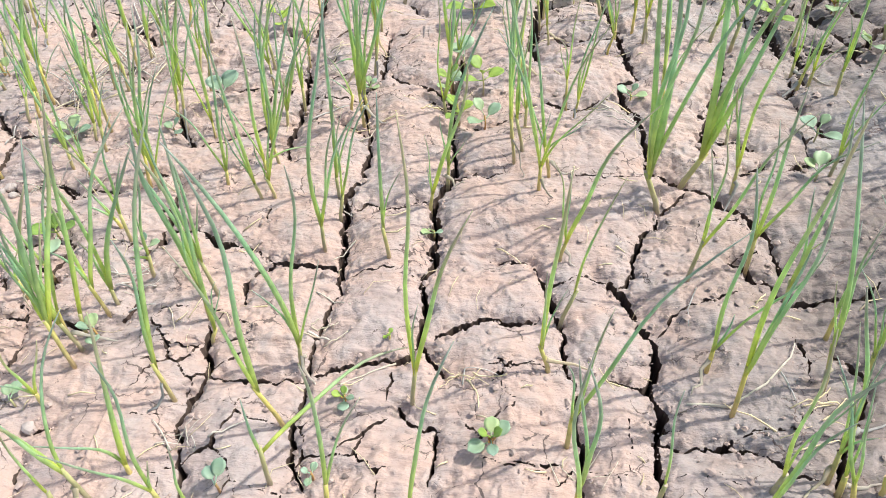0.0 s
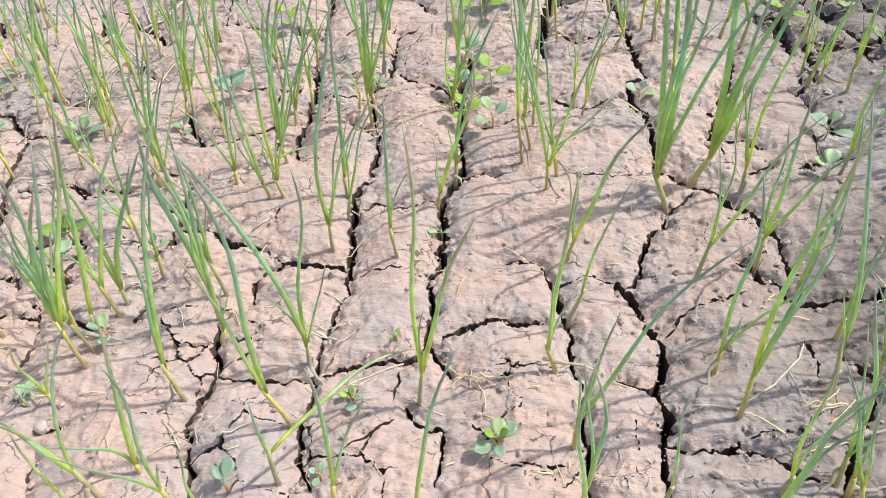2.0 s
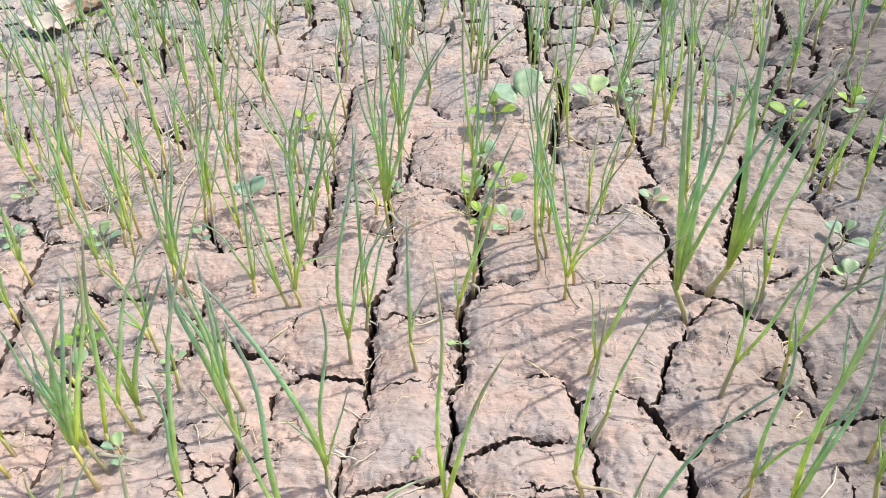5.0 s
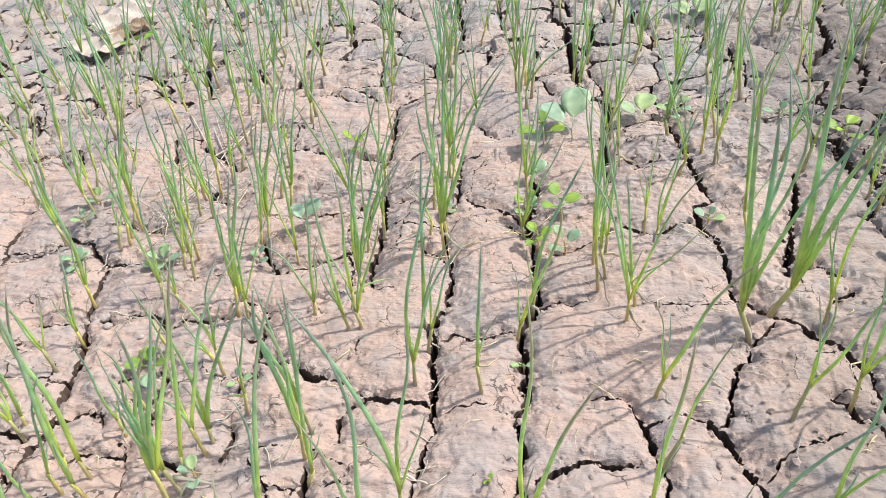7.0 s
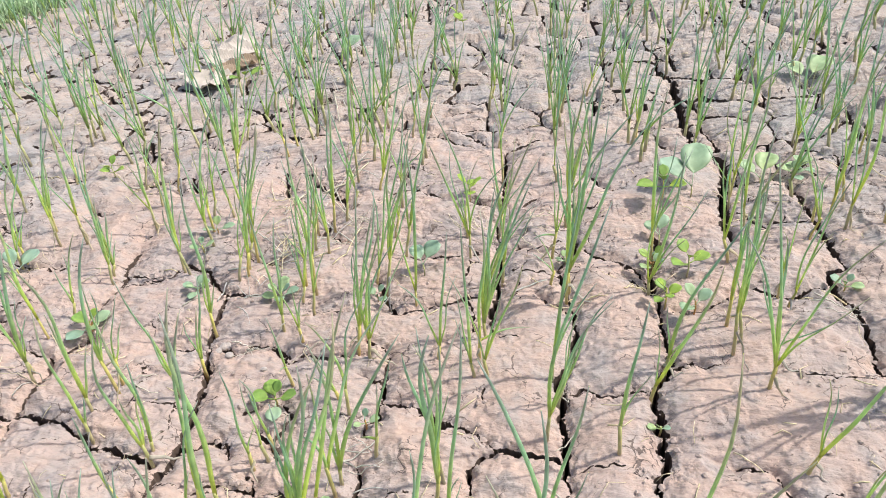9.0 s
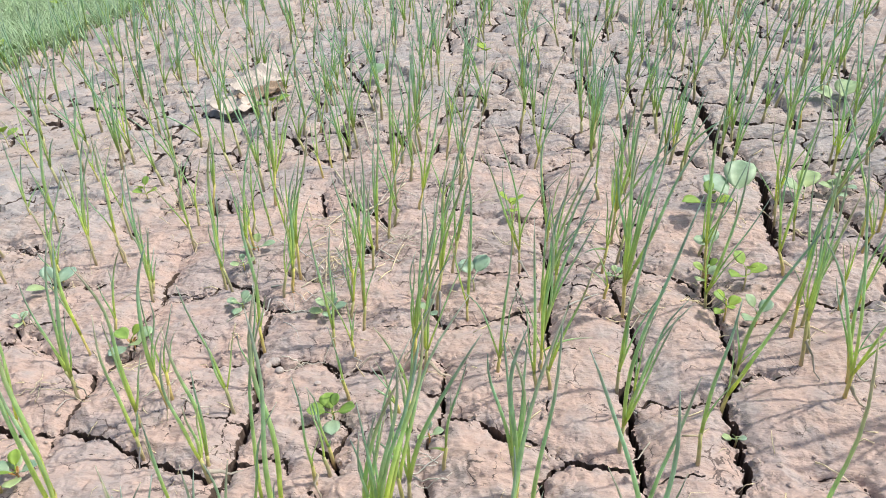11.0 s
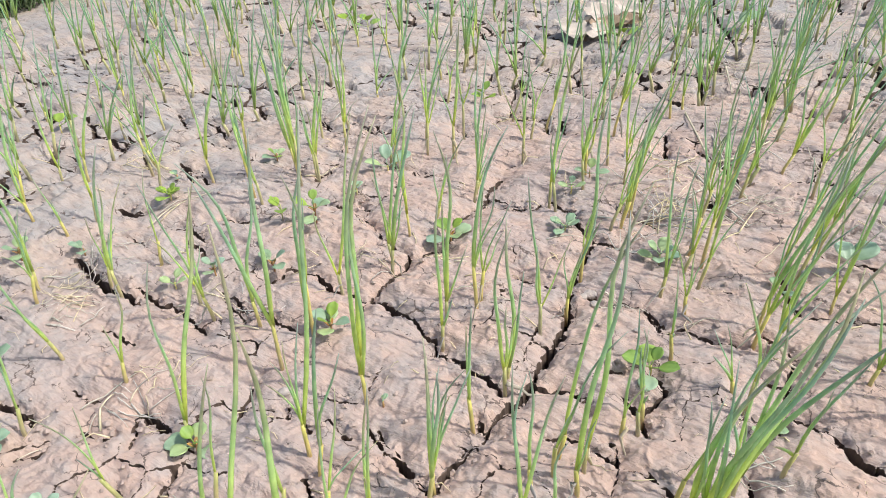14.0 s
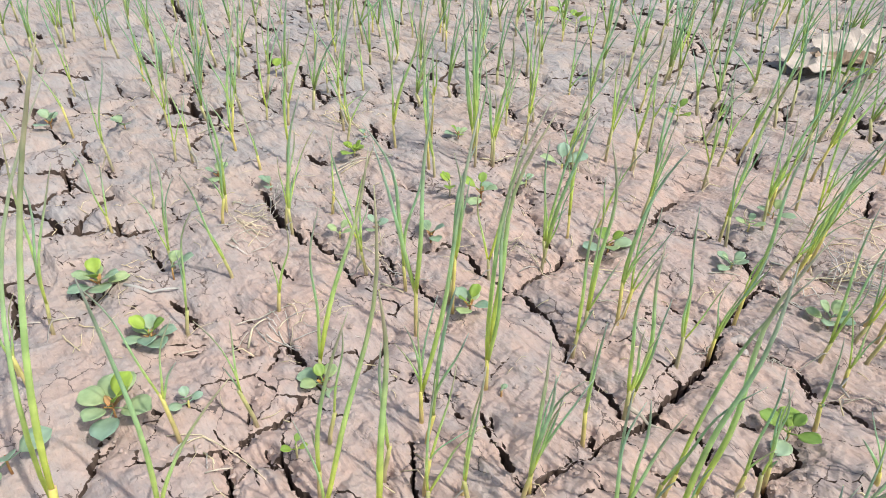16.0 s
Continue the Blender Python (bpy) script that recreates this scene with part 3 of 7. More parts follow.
crack(0.0030, (-0.857, 0.941), (-0.858, 0.973), (-0.843, 0.981))
crack(0.0025, (-1.114, 0.965), (-1.093, 0.961))
crack(0.0030, (-0.872, 0.742), (-0.851, 0.741), (-0.848, 0.754))
crack(0.0030, (-0.762, 0.817), (-0.756, 0.834))
crack(0.0025, (-1.059, 0.677), (-1.010, 0.665))
crack(0.0025, (-0.988, 0.653), (-0.979, 0.674), (-0.992, 0.698))
crack(0.0030, (-1.074, 1.000), (-1.052, 1.005))
crack(0.0030, (-1.012, 1.171), (-1.007, 1.193), (-1.013, 1.219))
crack(0.0030, (-0.923, 0.188), (-0.904, 0.187))
crack(0.0040, (-0.880, 0.152), (-0.868, 0.166), (-0.870, 0.178))
crack(0.0050, (-0.839, 0.208), (-0.827, 0.212))
crack(0.0040, (-0.824, 0.241), (-0.788, 0.242), (-0.765, 0.245))
crack(0.0030, (-0.743, 0.169), (-0.739, 0.146))
crack(0.0030, (-0.737, 0.182), (-0.738, 0.199), (-0.740, 0.219))
crack(0.0025, (-0.721, 0.169), (-0.708, 0.166), (-0.695, 0.173))
crack(0.0030, (-0.723, 0.138), (-0.702, 0.131), (-0.686, 0.122))
crack(0.0040, (-0.804, 0.061), (-0.811, 0.070))
crack(0.0040, (-0.799, 0.058), (-0.781, 0.044))
crack(0.0040, (-0.685, 0.176), (-0.666, 0.170), (-0.649, 0.174))
crack(0.0040, (-0.645, 0.264), (-0.624, 0.253), (-0.598, 0.238))
crack(0.0025, (-0.635, 0.238), (-0.620, 0.227))
crack(0.0030, (-0.664, 0.321), (-0.651, 0.319), (-0.640, 0.318))
crack(0.0030, (-0.668, 0.347), (-0.656, 0.354))
crack(0.0030, (-0.625, 0.340), (-0.615, 0.332), (-0.592, 0.324), (-0.575, 0.314), (-0.556, 0.308))
crack(0.0040, (-0.554, 0.304), (-0.547, 0.302))
crack(0.0030, (-0.551, 0.353), (-0.544, 0.352), (-0.546, 0.347))
crack(0.0030, (-0.499, 0.460), (-0.486, 0.453), (-0.476, 0.441))
crack(0.0030, (-0.480, 0.494), (-0.477, 0.501), (-0.469, 0.508))
crack(0.0040, (-0.430, 0.448), (-0.435, 0.465), (-0.430, 0.478), (-0.430, 0.489))
crack(0.0030, (-0.424, 0.588), (-0.412, 0.589), (-0.401, 0.589))
crack(0.0030, (-0.451, 0.660), (-0.449, 0.671))
crack(0.0040, (-0.506, 0.603), (-0.488, 0.601), (-0.472, 0.596), (-0.461, 0.586))
crack(0.0030, (-0.542, 0.599), (-0.533, 0.592))
crack(0.0080, (0.504, 1.150), (0.508, 1.129), (0.501, 1.104), (0.482, 1.087))
crack(0.0080, (0.411, 1.022), (0.409, 0.996), (0.412, 0.970))
crack(0.0090, (0.389, 0.902), (0.385, 0.873), (0.383, 0.852))
crack(0.0080, (0.403, 0.836), (0.419, 0.831), (0.433, 0.820))
crack(0.0050, (0.388, 0.768), (0.389, 0.750))
crack(0.0040, (0.506, 0.988), (0.480, 0.930))
crack(0.0060, (0.382, 0.768), (0.397, 0.791), (0.399, 0.823))
crack(0.0050, (0.532, 1.130), (0.557, 1.148))
crack(0.0080, (0.380, 0.672), (0.380, 0.653), (0.387, 0.645))
crack(0.0060, (0.370, 0.893), (0.375, 0.870), (0.374, 0.849))
crack(0.0060, (0.376, 0.766), (0.372, 0.739), (0.358, 0.723))
crack(0.0040, (0.366, 0.722), (0.368, 0.699), (0.368, 0.689))
crack(0.0070, (0.276, 0.590), (0.293, 0.598), (0.303, 0.602))
crack(0.0060, (0.327, 0.596), (0.342, 0.600), (0.354, 0.611), (0.362, 0.608), (0.385, 0.616))
crack(0.0060, (0.411, 0.824), (0.417, 0.814), (0.443, 0.828))
crack(0.0040, (0.246, 0.692), (0.254, 0.686))
crack(0.0040, (0.463, 0.800), (0.467, 0.783))


def fbm(x, y, scale, octaves, seed):
    """Value noise on a lattice, summed over octaves, in -1..1."""
    total, amp, norm = 0, 1.0, 0
    for o in range(octaves):
        table = np.random.RandomState(seed + o).uniform(-1, 1, (256, 256))
        u, v = x * scale, y * scale
        i, j = np.floor(u).astype(int), np.floor(v).astype(int)
        fu, fv = u - i, v - j
        fu, fv = fu * fu * (3 - 2 * fu), fv * fv * (3 - 2 * fv)
        i, j = i % 256, j % 256
        k, q = (i + 1) % 256, (j + 1) % 256
        total = total + amp * ((table[i, j] * (1 - fu) + table[k, j] * fu) * (1 - fv) + (table[i, q] * (1 - fu) + table[k, q] * fu) * fv)
        norm += amp
        amp *= 0.5
        scale *= 2.03
    return total / norm


def cell_edges(x, y, size, seed):
    """Distance to the borders of jittered cells, as dried mud splits."""
    jit = np.random.RandomState(seed).uniform(0.12, 0.88, (128, 128, 2))
    u, v = x / size, y / size
    i, j = np.floor(u).astype(int), np.floor(v).astype(int)
    f1, f2 = np.full(x.shape, 9.0), np.full(x.shape, 9.0)
    for a in (-1, 0, 1):
        for b in (-1, 0, 1):
            p = jit[(i + a) % 128, (j + b) % 128]
            d = np.hypot(i + a + p[..., 0] - u, j + b + p[..., 1] - v)
            f2 = np.minimum(f2, np.maximum(f1, d))
            f1 = np.minimum(f1, d)
    return (f2 - f1) * size * 0.5


def smooth(v):
    v = np.clip(v, 0, 1)
    return v * v * (3 - 2 * v)


def ground_heights(X, Y):
    x, y = np.meshgrid(X, Y)
    xw = x + 0.0036 * fbm(x, y, 30, 3, 11) + 0.0030 * fbm(x, y, 110, 2, 12) + 0.0016 * fbm(x, y, 300, 2, 13)
    yw = y + 0.0036 * fbm(x, y, 30, 3, 21) + 0.0030 * fbm(x, y, 110, 2, 22) + 0.0016 * fbm(x, y, 300, 2, 23)
    z = 0.006 * fbm(x, y, 4.0, 2, 31) + 0.0042 * fbm(x, y, 22, 3, 41)
    lumps = fbm(x, y, 62, 2, 51)
    rough = smooth(0.45 + 1.6 * fbm(x, y, 5, 2, 55) + 0.9 * smooth((x - 0.12) / 0.2) * smooth((0.42 - y) / 0.15) + 1.2 * smooth((x - 0.32) / 0.12))
    z += (0.0010 + 0.0012 * rough) * lumps + 0.0045 * np.maximum(lumps - 0.2, 0) * rough
    wrinkle = 1 - np.abs(fbm(x * 0.28 + 0.1 * y, y, 48, 2, 59))
    z += 0.0046 * (wrinkle - 0.8) * (0.35 + 0.65 * rough)
    z += 0.0016 * fbm(x * 0.35 + 0.12 * y, y, 120, 2, 58) * (0.5 + 0.5 * rough) + 0.0011 * fbm(x, y, 170, 2, 53)
    flake = 7 * fbm(x * 0.55 + 0.15 * y, y, 13, 3, 56) + 1.2 * fbm(x, y, 70, 2, 54)
    step = np.floor(flake) + smooth((flake - np.floor(flake) - 0.5) * 4 + 0.5)
    z += 0.0025 * (step - 0.6 * flake) * (0.55 + 0.45 * rough)
    edge = np.full(x.shape, 1.0)
    inside = np.full(x.shape, -0.05)
    wear = 1 + 0.5 * fbm(x, y, 55, 2, 61) + 0.6 * fbm(x, y, 170, 2, 65) + 0.4 * fbm(x, y, 400, 1, 66)
    m = 0.05
    for half, pts in CRACKS:
        n = len(pts) - 1
        for k in range(n):
            (ax, ay), (bx, by) = pts[k], pts[k + 1]
            c0, c1 = np.searchsorted(X, (min(ax, bx) - m, max(ax, bx) + m))
            r0, r1 = np.searchsorted(Y, (min(ay, by) - m, max(ay, by) + m))
            if c1 <= c0 or r1 <= r0:
                continue
            w = np.s_[r0:r1, c0:c1]
            px, py = xw[w], yw[w]
            L = max((bx - ax) ** 2 + (by - ay) ** 2, 1e-9)
            t = np.clip(((px - ax) * (bx - ax) + (py - ay) * (by - ay)) / L, 0, 1)
            d = np.hypot(px - ax - t * (bx - ax), py - ay - t * (by - ay))
            s = (k + t) / n
            h = half * (0.45 + 0.55 * np.minimum(1, np.minimum(s, 1 - s) * 6)) * wear[w]
            edge[w] = np.minimum(edge[w], np.maximum(d - h, 0) + 0.03 * (half < 0.0012))
            inside[w] = np.maximum(inside[w], h - d)
    # further out the bed is split at random
    out = smooth((np.hypot((x + 0.36) / 0.98, (y - 0.5) / 0.66) - 0.90) / 0.12)
    qx, qy = xw + 0.012 * fbm(x, y, 18, 2, 71), yw + 0.012 * fbm(x, y, 18, 2, 72)
    bed = smooth((x + 2.1) / 0.3) * smooth((1.0 - x) / 0.55) * smooth((y + 0.15) / 0.25) * smooth((2.7 - y) / 0.4)
    for size, half, seed, keep, amount in ((0.090, 0.0026, 3, -0.25, out), (0.050, 0.0011, 4, 0.14, 0.6 + 0.4 * out)):
        d = cell_edges(qx, qy, size, seed)
        h = half * (1 + 0.8 * fbm(x, y, 9, 2, 80 + seed)) * smooth((fbm(x, y, 8, 2, 90 + seed) - keep) * 6) * amount * bed
        on = h > 0.0004
        edge = np.where(on & (size > 0.06), np.minimum(edge, np.maximum(d - h, 0)), edge)
        inside = np.maximum(inside, np.where(on, h - d, -0.05))
    z -= 0.0035 * smooth(1.2 - edge / 0.006) * smooth(2.5 * fbm(x, y, 90, 2, 97))
    z += 0.0018 * (1 - np.exp(-edge / 0.004)) + 0.015 * (1 - np.exp(-edge / 0.034)) - 0.006
    fade = np.exp(-np.maximum(np.hypot(x, y) - 5, 0) / 3)
    return z * fade, np.where(fade > 0.6, inside, -0.05)


GX, GY = axis(-1.00, 0.42, 0.0016, 1.012, 1.03), axis(0.10, 0.90, 0.0016, 1.03, 1.010)
GZ, GS = ground_heights(GX, GY)


def height_at(x, y):
    """The soil's surface beside any crack at (x, y)."""
    return float(GZ[min(np.searchsorted(GY, y), len(GY) - 1), min(np.searchsorted(GX, x), len(GX) - 1)])


def mesh_part(name, co, tris, mat):
    """A mesh of the triangles given, with only the corners that they use."""
    used, inv = np.unique(tris, return_inverse=True)
    tris = inv.reshape(-1, 3)
    me = bpy.data.meshes.new(name)
    me.vertices.add(len(used))
    me.vertices.foreach_set("co", co[used].ravel())
    me.loops.add(tris.size)
    me.loops.foreach_set("vertex_index", tris.ravel())
    me.polygons.add(len(tris))
    me.polygons.foreach_set("loop_start", np.arange(0, tris.size, 3))
    me.polygons.foreach_set("use_smooth", np.ones(len(tris), bool))
    me.update(calc_edges=True)
    me.materials.append(mat)
    return new(name, me)


def build_ground():
    """The pale dry crust, cut open along the cracks, and the moist brown clay that shows in them, darkened for shade.
    """
    gx, gy = np.meshgrid(GX, GY)
    ny, nx = gx.shape
    N = nx * ny
    top = np.stack([gx, gy, GZ], -1).reshape(-1, 3)
    s = GS.ravel()
    idx = np.arange(N).reshape(ny, nx)
    a, b, c, d = (q.ravel() for q in (idx[:-1, :-1], idx[:-1, 1:], idx[1:, 1:], idx[1:, :-1]))
    tris = np.concatenate([np.stack([a, b, c], 1), np.stack([a, c, d], 1)])
    deep = s[tris] > 0
    n_in = deep.sum(1)
    mixed_tris = tris[(n_in > 0) & (n_in < 3)]
    # turn each cut triangle so that its odd corner comes first
    dm = s[mixed_tris] > 0
    odd = np.where(dm.sum(1) == 1, dm.argmax(1), (~dm).argmax(1))
    k = np.arange(len(odd))
    p, q, r = mixed_tris[k, odd], mixed_tris[k, (odd + 1) % 3], mixed_tris[k, (odd + 2) % 3]
    keys = np.stack([np.minimum(p, q) * N + np.maximum(p, q), np.minimum(p, r) * N + np.maximum(p, r)], 1)
    uniq, inv = np.unique(keys, return_inverse=True)
    inv = inv.reshape(-1, 2) + N
    u, v = uniq // N, uniq % N
    t = np.clip(s[u] / (s[u] - s[v]), 0.03, 0.97)[:, None]
    rim = top[u] * (1 - t) + top[v] * t
    crust_co = np.concatenate([top, rim])
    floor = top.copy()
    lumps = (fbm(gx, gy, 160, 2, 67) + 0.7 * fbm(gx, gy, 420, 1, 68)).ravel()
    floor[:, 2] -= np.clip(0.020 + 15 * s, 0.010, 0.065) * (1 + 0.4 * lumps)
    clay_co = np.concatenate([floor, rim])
    e, g = inv[:, 0], inv[:, 1]
    one = np.stack([p, e, g], 1)
    two = np.concatenate([np.stack([e, q, r], 1), np.stack([e, r, g], 1)])
    odd_in = s[p] > 0
    twice = np.concatenate([odd_in, odd_in])
    crust = np.concatenate([tris[n_in == 0], one[~odd_in], two[twice]])
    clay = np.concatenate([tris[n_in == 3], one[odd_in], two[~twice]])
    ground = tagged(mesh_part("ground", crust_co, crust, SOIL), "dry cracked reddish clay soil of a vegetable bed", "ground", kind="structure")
    sub = tagged(mesh_part("subsoil", clay_co, clay, SHADED_SUBSOIL), "moist brown clay inside the cracks, darkened for their shade")
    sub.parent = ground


build_ground()


# ---- onion plants ----
def tube(bm, uvl, path, radii, sides=6, squash=1.0, v0=0.0, v1=1.0):
    """A tapered round blade along a path of points."""
    rings = []
    n = len(path)
    for k, (p, r) in enumerate(zip(path, radii)):
        d = (path[min(k + 1, n - 1)] - path[max(k - 1, 0)]).normalized()
        a = d.orthogonal().normalized() if k == 0 else (side - d * side.dot(d)).normalized()
        side = a
        b = d.cross(a)
        rings.append([bm.verts.new(p + (a * math.cos(q) + b * math.sin(q) * squash) * r) for q in [2 * math.pi * s / sides for s in range(sides)]])
    for k in range(n - 1):
        for s in range(sides):
            f = bm.faces.new((rings[k][s], rings[k][(s + 1) % sides], rings[k + 1][(s + 1) % sides], rings[k + 1][s]))
            f.smooth = True
            for lo, kk in zip(f.loops, (k, k, k + 1, k + 1)):
                lo[uvl].uv = (s / sides, v0 + (v1 - v0) * kk / (n - 1))
    bm.faces.new(rings[-1])
    bm.faces.new(rings[0][::-1])


def part(name, bm, mat, parent, label=""):
    me = bpy.data.meshes.new(name)
    bm.normal_update()
    bm.to_mesh(me)
    bm.free()
    me.materials.append(mat)
    ob = new(name, me)
    ob.parent = parent
    if label:
        tagged(ob, label)
    return ob


def fresh():
    bm = bmesh.new()
    return bm, bm.loops.layers.uv.new("UVMap")


def blade_path(start, end, bow, steps=11, sway=None):
    """From start to end, rising first and bending outwards, with a slight sway."""
    mid = start.lerp(end, 0.5) + bow
    sway = sway or Vector((0, 0, 0))
    ts = [k / (steps - 1) for k in range(steps)]
    return [start * (1 - t) ** 2 + mid * 2 * t * (1 - t) + end * t * t + sway * math.sin(t * 7) * t for t in ts]


def blade_radii(r, steps=11):
    out = []
    for k in range(steps):
        t = k / (steps - 1)
        out.append(r * min(0.8 + t, 1.0, 1.0 - 0.80 * (t - 0.22), (1.02 - t) * 3.2) + 0.0002)
    return out


def onion(x, y, stem, *tips, r=0.0020, label="young green onion plant with slender upright leaves in cracked soil"):
    """A seedling at (x, y): stem = (dx, dy, height of the fork); tips = (dx, dy, height) of each leaf's end."""
    rng = random.Random(int(x * 9973 + y * 7919))
    z = height_at(x, y)
    plant = tagged(new("onion_plant"), label, "onion plant", "onion seedlings")
    plant.location = (x, y, z)
    fork = Vector(stem)
    bm, uvl = fresh()
    s0 = Vector((0, 0, -0.012))
    rs = r * 0.92
    tube(bm, uvl, [s0, fork * 0.3, fork * 0.65, fork * 1.08], [rs * 1.25, rs * 1.05, rs, rs * 0.9], 7)
    part("stem", bm, STEM, plant, "pale yellowish stem")
    inner = []
    # past the first rows the leaves are longer and finer, with a young one between them
    lanky = y > 0.55 or x < -0.55
    tallest = max(tip[2] for tip in tips)
    if lanky:
        tips = [tuple(c * (1.2 if tip[2] == tallest else 1.06) for c in tip) for tip in tips]
    for k in range(max(0, min(1, 3 - len(tips))) if y > 0.5 else 0):
        a, b = tips[k % len(tips)], tips[-1]
        f, g = rng.uniform(0.3, 0.7), rng.uniform(0.5, 0.85)
        inner.append(tuple((a[i] * f + b[i] * (1 - f)) * g + (rng.gauss(0, 0.012) if i < 2 else 0) for i in range(3)))
    for tx, ty, h in (*tips, *inner):
        end = Vector((tx, ty, h))
        out = Vector((tx, ty, 0)) - Vector((fork.x, fork.y, 0))
        L = (end - fork).length
        bow = -out * rng.uniform(0.1, 0.4) + Vector((rng.uniform(-1, 1), rng.uniform(-1, 1), 0)) * L * 0.075
        if h < fork.z + 0.02:
            bow = Vector((0, 0, L * 0.25))
        bm, uvl = fresh()
        start = fork * 0.9
        rr = r * rng.uniform(0.62, 1.08) * (0.92 if lanky else 1) * min(1.2, max(0.6, L / 0.15)) * (0.75 if (tx, ty, h) in inner else 1)
        sway = Vector((rng.uniform(-1, 1), rng.uniform(-1, 1), 0)) * L * 0.036
        tube(bm, uvl, blade_path(start, end, bow, sway=sway), blade_radii(rr), 6, 0.8)
        part("leaf", bm, LEAF, plant)
    if y < 1.0 and rng.random() < 0.38:
        # an outer leaf withered to a pale strip that curls down onto the soil
        turn, reach = rng.uniform(-2.6, 0.6), rng.uniform(0.014, 0.034)
        side = Vector((math.cos(turn), math.sin(turn), 0))
        path = []
        for k, (out, up) in enumerate(((0.0, 0.75), (0.12, 0.72), (0.35, 0.45), (0.62, 0.16), (0.82, 0.0), (1.0, 0.0))):
            p = fork * up * 0.75 + side * reach * out + Vector((rng.gauss(0, 0.0015), rng.gauss(0, 0.0015), 0))
            p.z = max(p.z, height_at(x + p.x, y + p.y) - z + 0.0012)
            path.append(p)
        bm, uvl = fresh()
        tube(bm, uvl, path, [rs * f for f in (1.15, 1.2, 0.85, 0.65, 0.5, 0.2)], 6, 0.35)
        part("withered_leaf", bm, PAPERY, plant, "pale papery withered outer leaf")
    return plant


onion(-0.064, 0.307, (0.007, 0.002, 0.046), (0.018, 0.024, 0.269), (0.054, -0.003, 0.216), (0.015, 0.002, 0.124))
onion(-0.094, 0.467, (-0.002, -0.000, 0.037), (0.012, -0.007, 0.189), (0.023, 0.000, 0.108))
onion(-0.164, 0.350, (0.004, 0.002, 0.030), (0.036, 0.011, 0.219), (0.036, 0.014, 0.119), (-0.009, -0.016, 0.120), (-0.040, 0.000, 0.250))
onion(-0.166, 0.235, (0.004, 0.003, 0.048), (0.105, 0.089, 0.052), (0.006, 0.005, 0.108))
onion(-0.165, 0.287, (-0.008, -0.005, 0.061), (-0.026, 0.002, 0.204), (0.008, 0.000, 0.267))
onion(-0.263, 0.311, (-0.000, -0.000, 0.052), (0.046, 0.063, 0.250), (0.017, 0.012, 0.183))
onion(-0.353, 0.404, (-0.001, -0.001, 0.041), (0.058, 0.070, 0.183), (0.000, 0.011, 0.151), (-0.009, -0.015, 0.104))
onion(-0.364, 0.499, (0.002, 0.001, 0.036), (0.031, 0.010, 0.148), (0.024, 0.009, 0.098), (-0.021, -0.003, 0.133))
onion(-0.371, 0.353, (0.002, 0.002, 0.039), (0.006, 0.005, 0.139), (0.043, 0.025, 0.182), (0.020, 0.041, 0.127))
onion(-0.162, 0.486, (0.003, 0.001, 0.034), (0.052, 0.007, 0.270), (0.055, 0.032, 0.151), (0.038, -0.003, 0.164), (0.005, 0.001, 0.086))
onion(-0.153, 0.531, (0.008, 0.002, 0.033), (0.048, 0.012, 0.142), (0.022, 0.003, 0.135))
onion(-0.059, 0.545, (0.005, 0.001, 0.027), (0.050, -0.006, 0.183), (0.002, 0.007, 0.096))
onion(0.055, 0.553, (0.001, -0.000, 0.031), (-0.035, -0.010, 0.226), (0.048, -0.016, 0.185), (0.008, -0.007, 0.097), (0.063, 0.002, 0.110), (-0.036, 0.034, 0.155))
onion(0.068, 0.460, (0.006, -0.001, 0.028), (0.059, -0.020, 0.189), (-0.009, -0.007, 0.128), (0.006, 0.005, 0.105))
onion(0.050, 0.333, (-0.009, 0.001, 0.034), (0.005, 0.003, 0.214), (-0.008, 0.000, 0.124), (0.009, 0.009, 0.093))
onion(0.062, 0.388, (0.012, -0.002, 0.049), (0.024, -0.000, 0.122), (0.039, -0.005, 0.178))
onion(0.058, 0.268, (0.001, -0.000, 0.042), (0.081, 0.003, 0.233), (0.014, -0.009, 0.179), (-0.004, 0.006, 0.103))
onion(0.059, 0.203, (-0.000, 0.000, 0.028), (-0.014, -0.016, 0.229))
onion(-0.061, 0.205, (0.004, 0.001, 0.026), (0.040, 0.030, 0.174))
onion(-0.117, 0.209, (0.005, 0.003, 0.044), (0.016, 0.005, 0.187), (0.037, 0.022, 0.124))
onion(-0.215, 0.205, (0.003, 0.003, 0.026), (0.013, 0.008, 0.101))
onion(0.245, 0.241, (-0.003, 0.003, 0.036), (-0.019, 0.031, 0.151), (-0.010, 0.008, 0.143), (0.000, -0.011, 0.084))
onion(0.185, 0.209, (0.001, -0.000, 0.020), (0.009, -0.010, 0.197), (0.014, -0.004, 0.141))
onion(0.178, 0.334, (-0.001, 0.000, 0.031), (-0.017, -0.013, 0.227), (0.036, -0.029, 0.172), (0.005, -0.001, 0.076))
onion(0.188, 0.292, (-0.003, 0.002, 0.060), (-0.000, -0.005, 0.196), (0.017, 0.017, 0.224), (0.005, 0.008, 0.116), (0.013, 0.013, 0.279))
onion(0.181, 0.430, (0.004, -0.002, 0.049), (-0.005, 0.014, 0.144), (0.007, 0.012, 0.154), (0.056, -0.004, 0.187))
onion(0.243, 0.452, (-0.002, 0.001, 0.047), (-0.004, 0.018, 0.159), (0.044, -0.027, 0.173), (-0.008, -0.006, 0.209))
onion(0.263, 0.311, (-0.008, 0.007, 0.052), (-0.016, 0.027, 0.105), (-0.010, 0.020, 0.169), (-0.047, 0.037, 0.254))
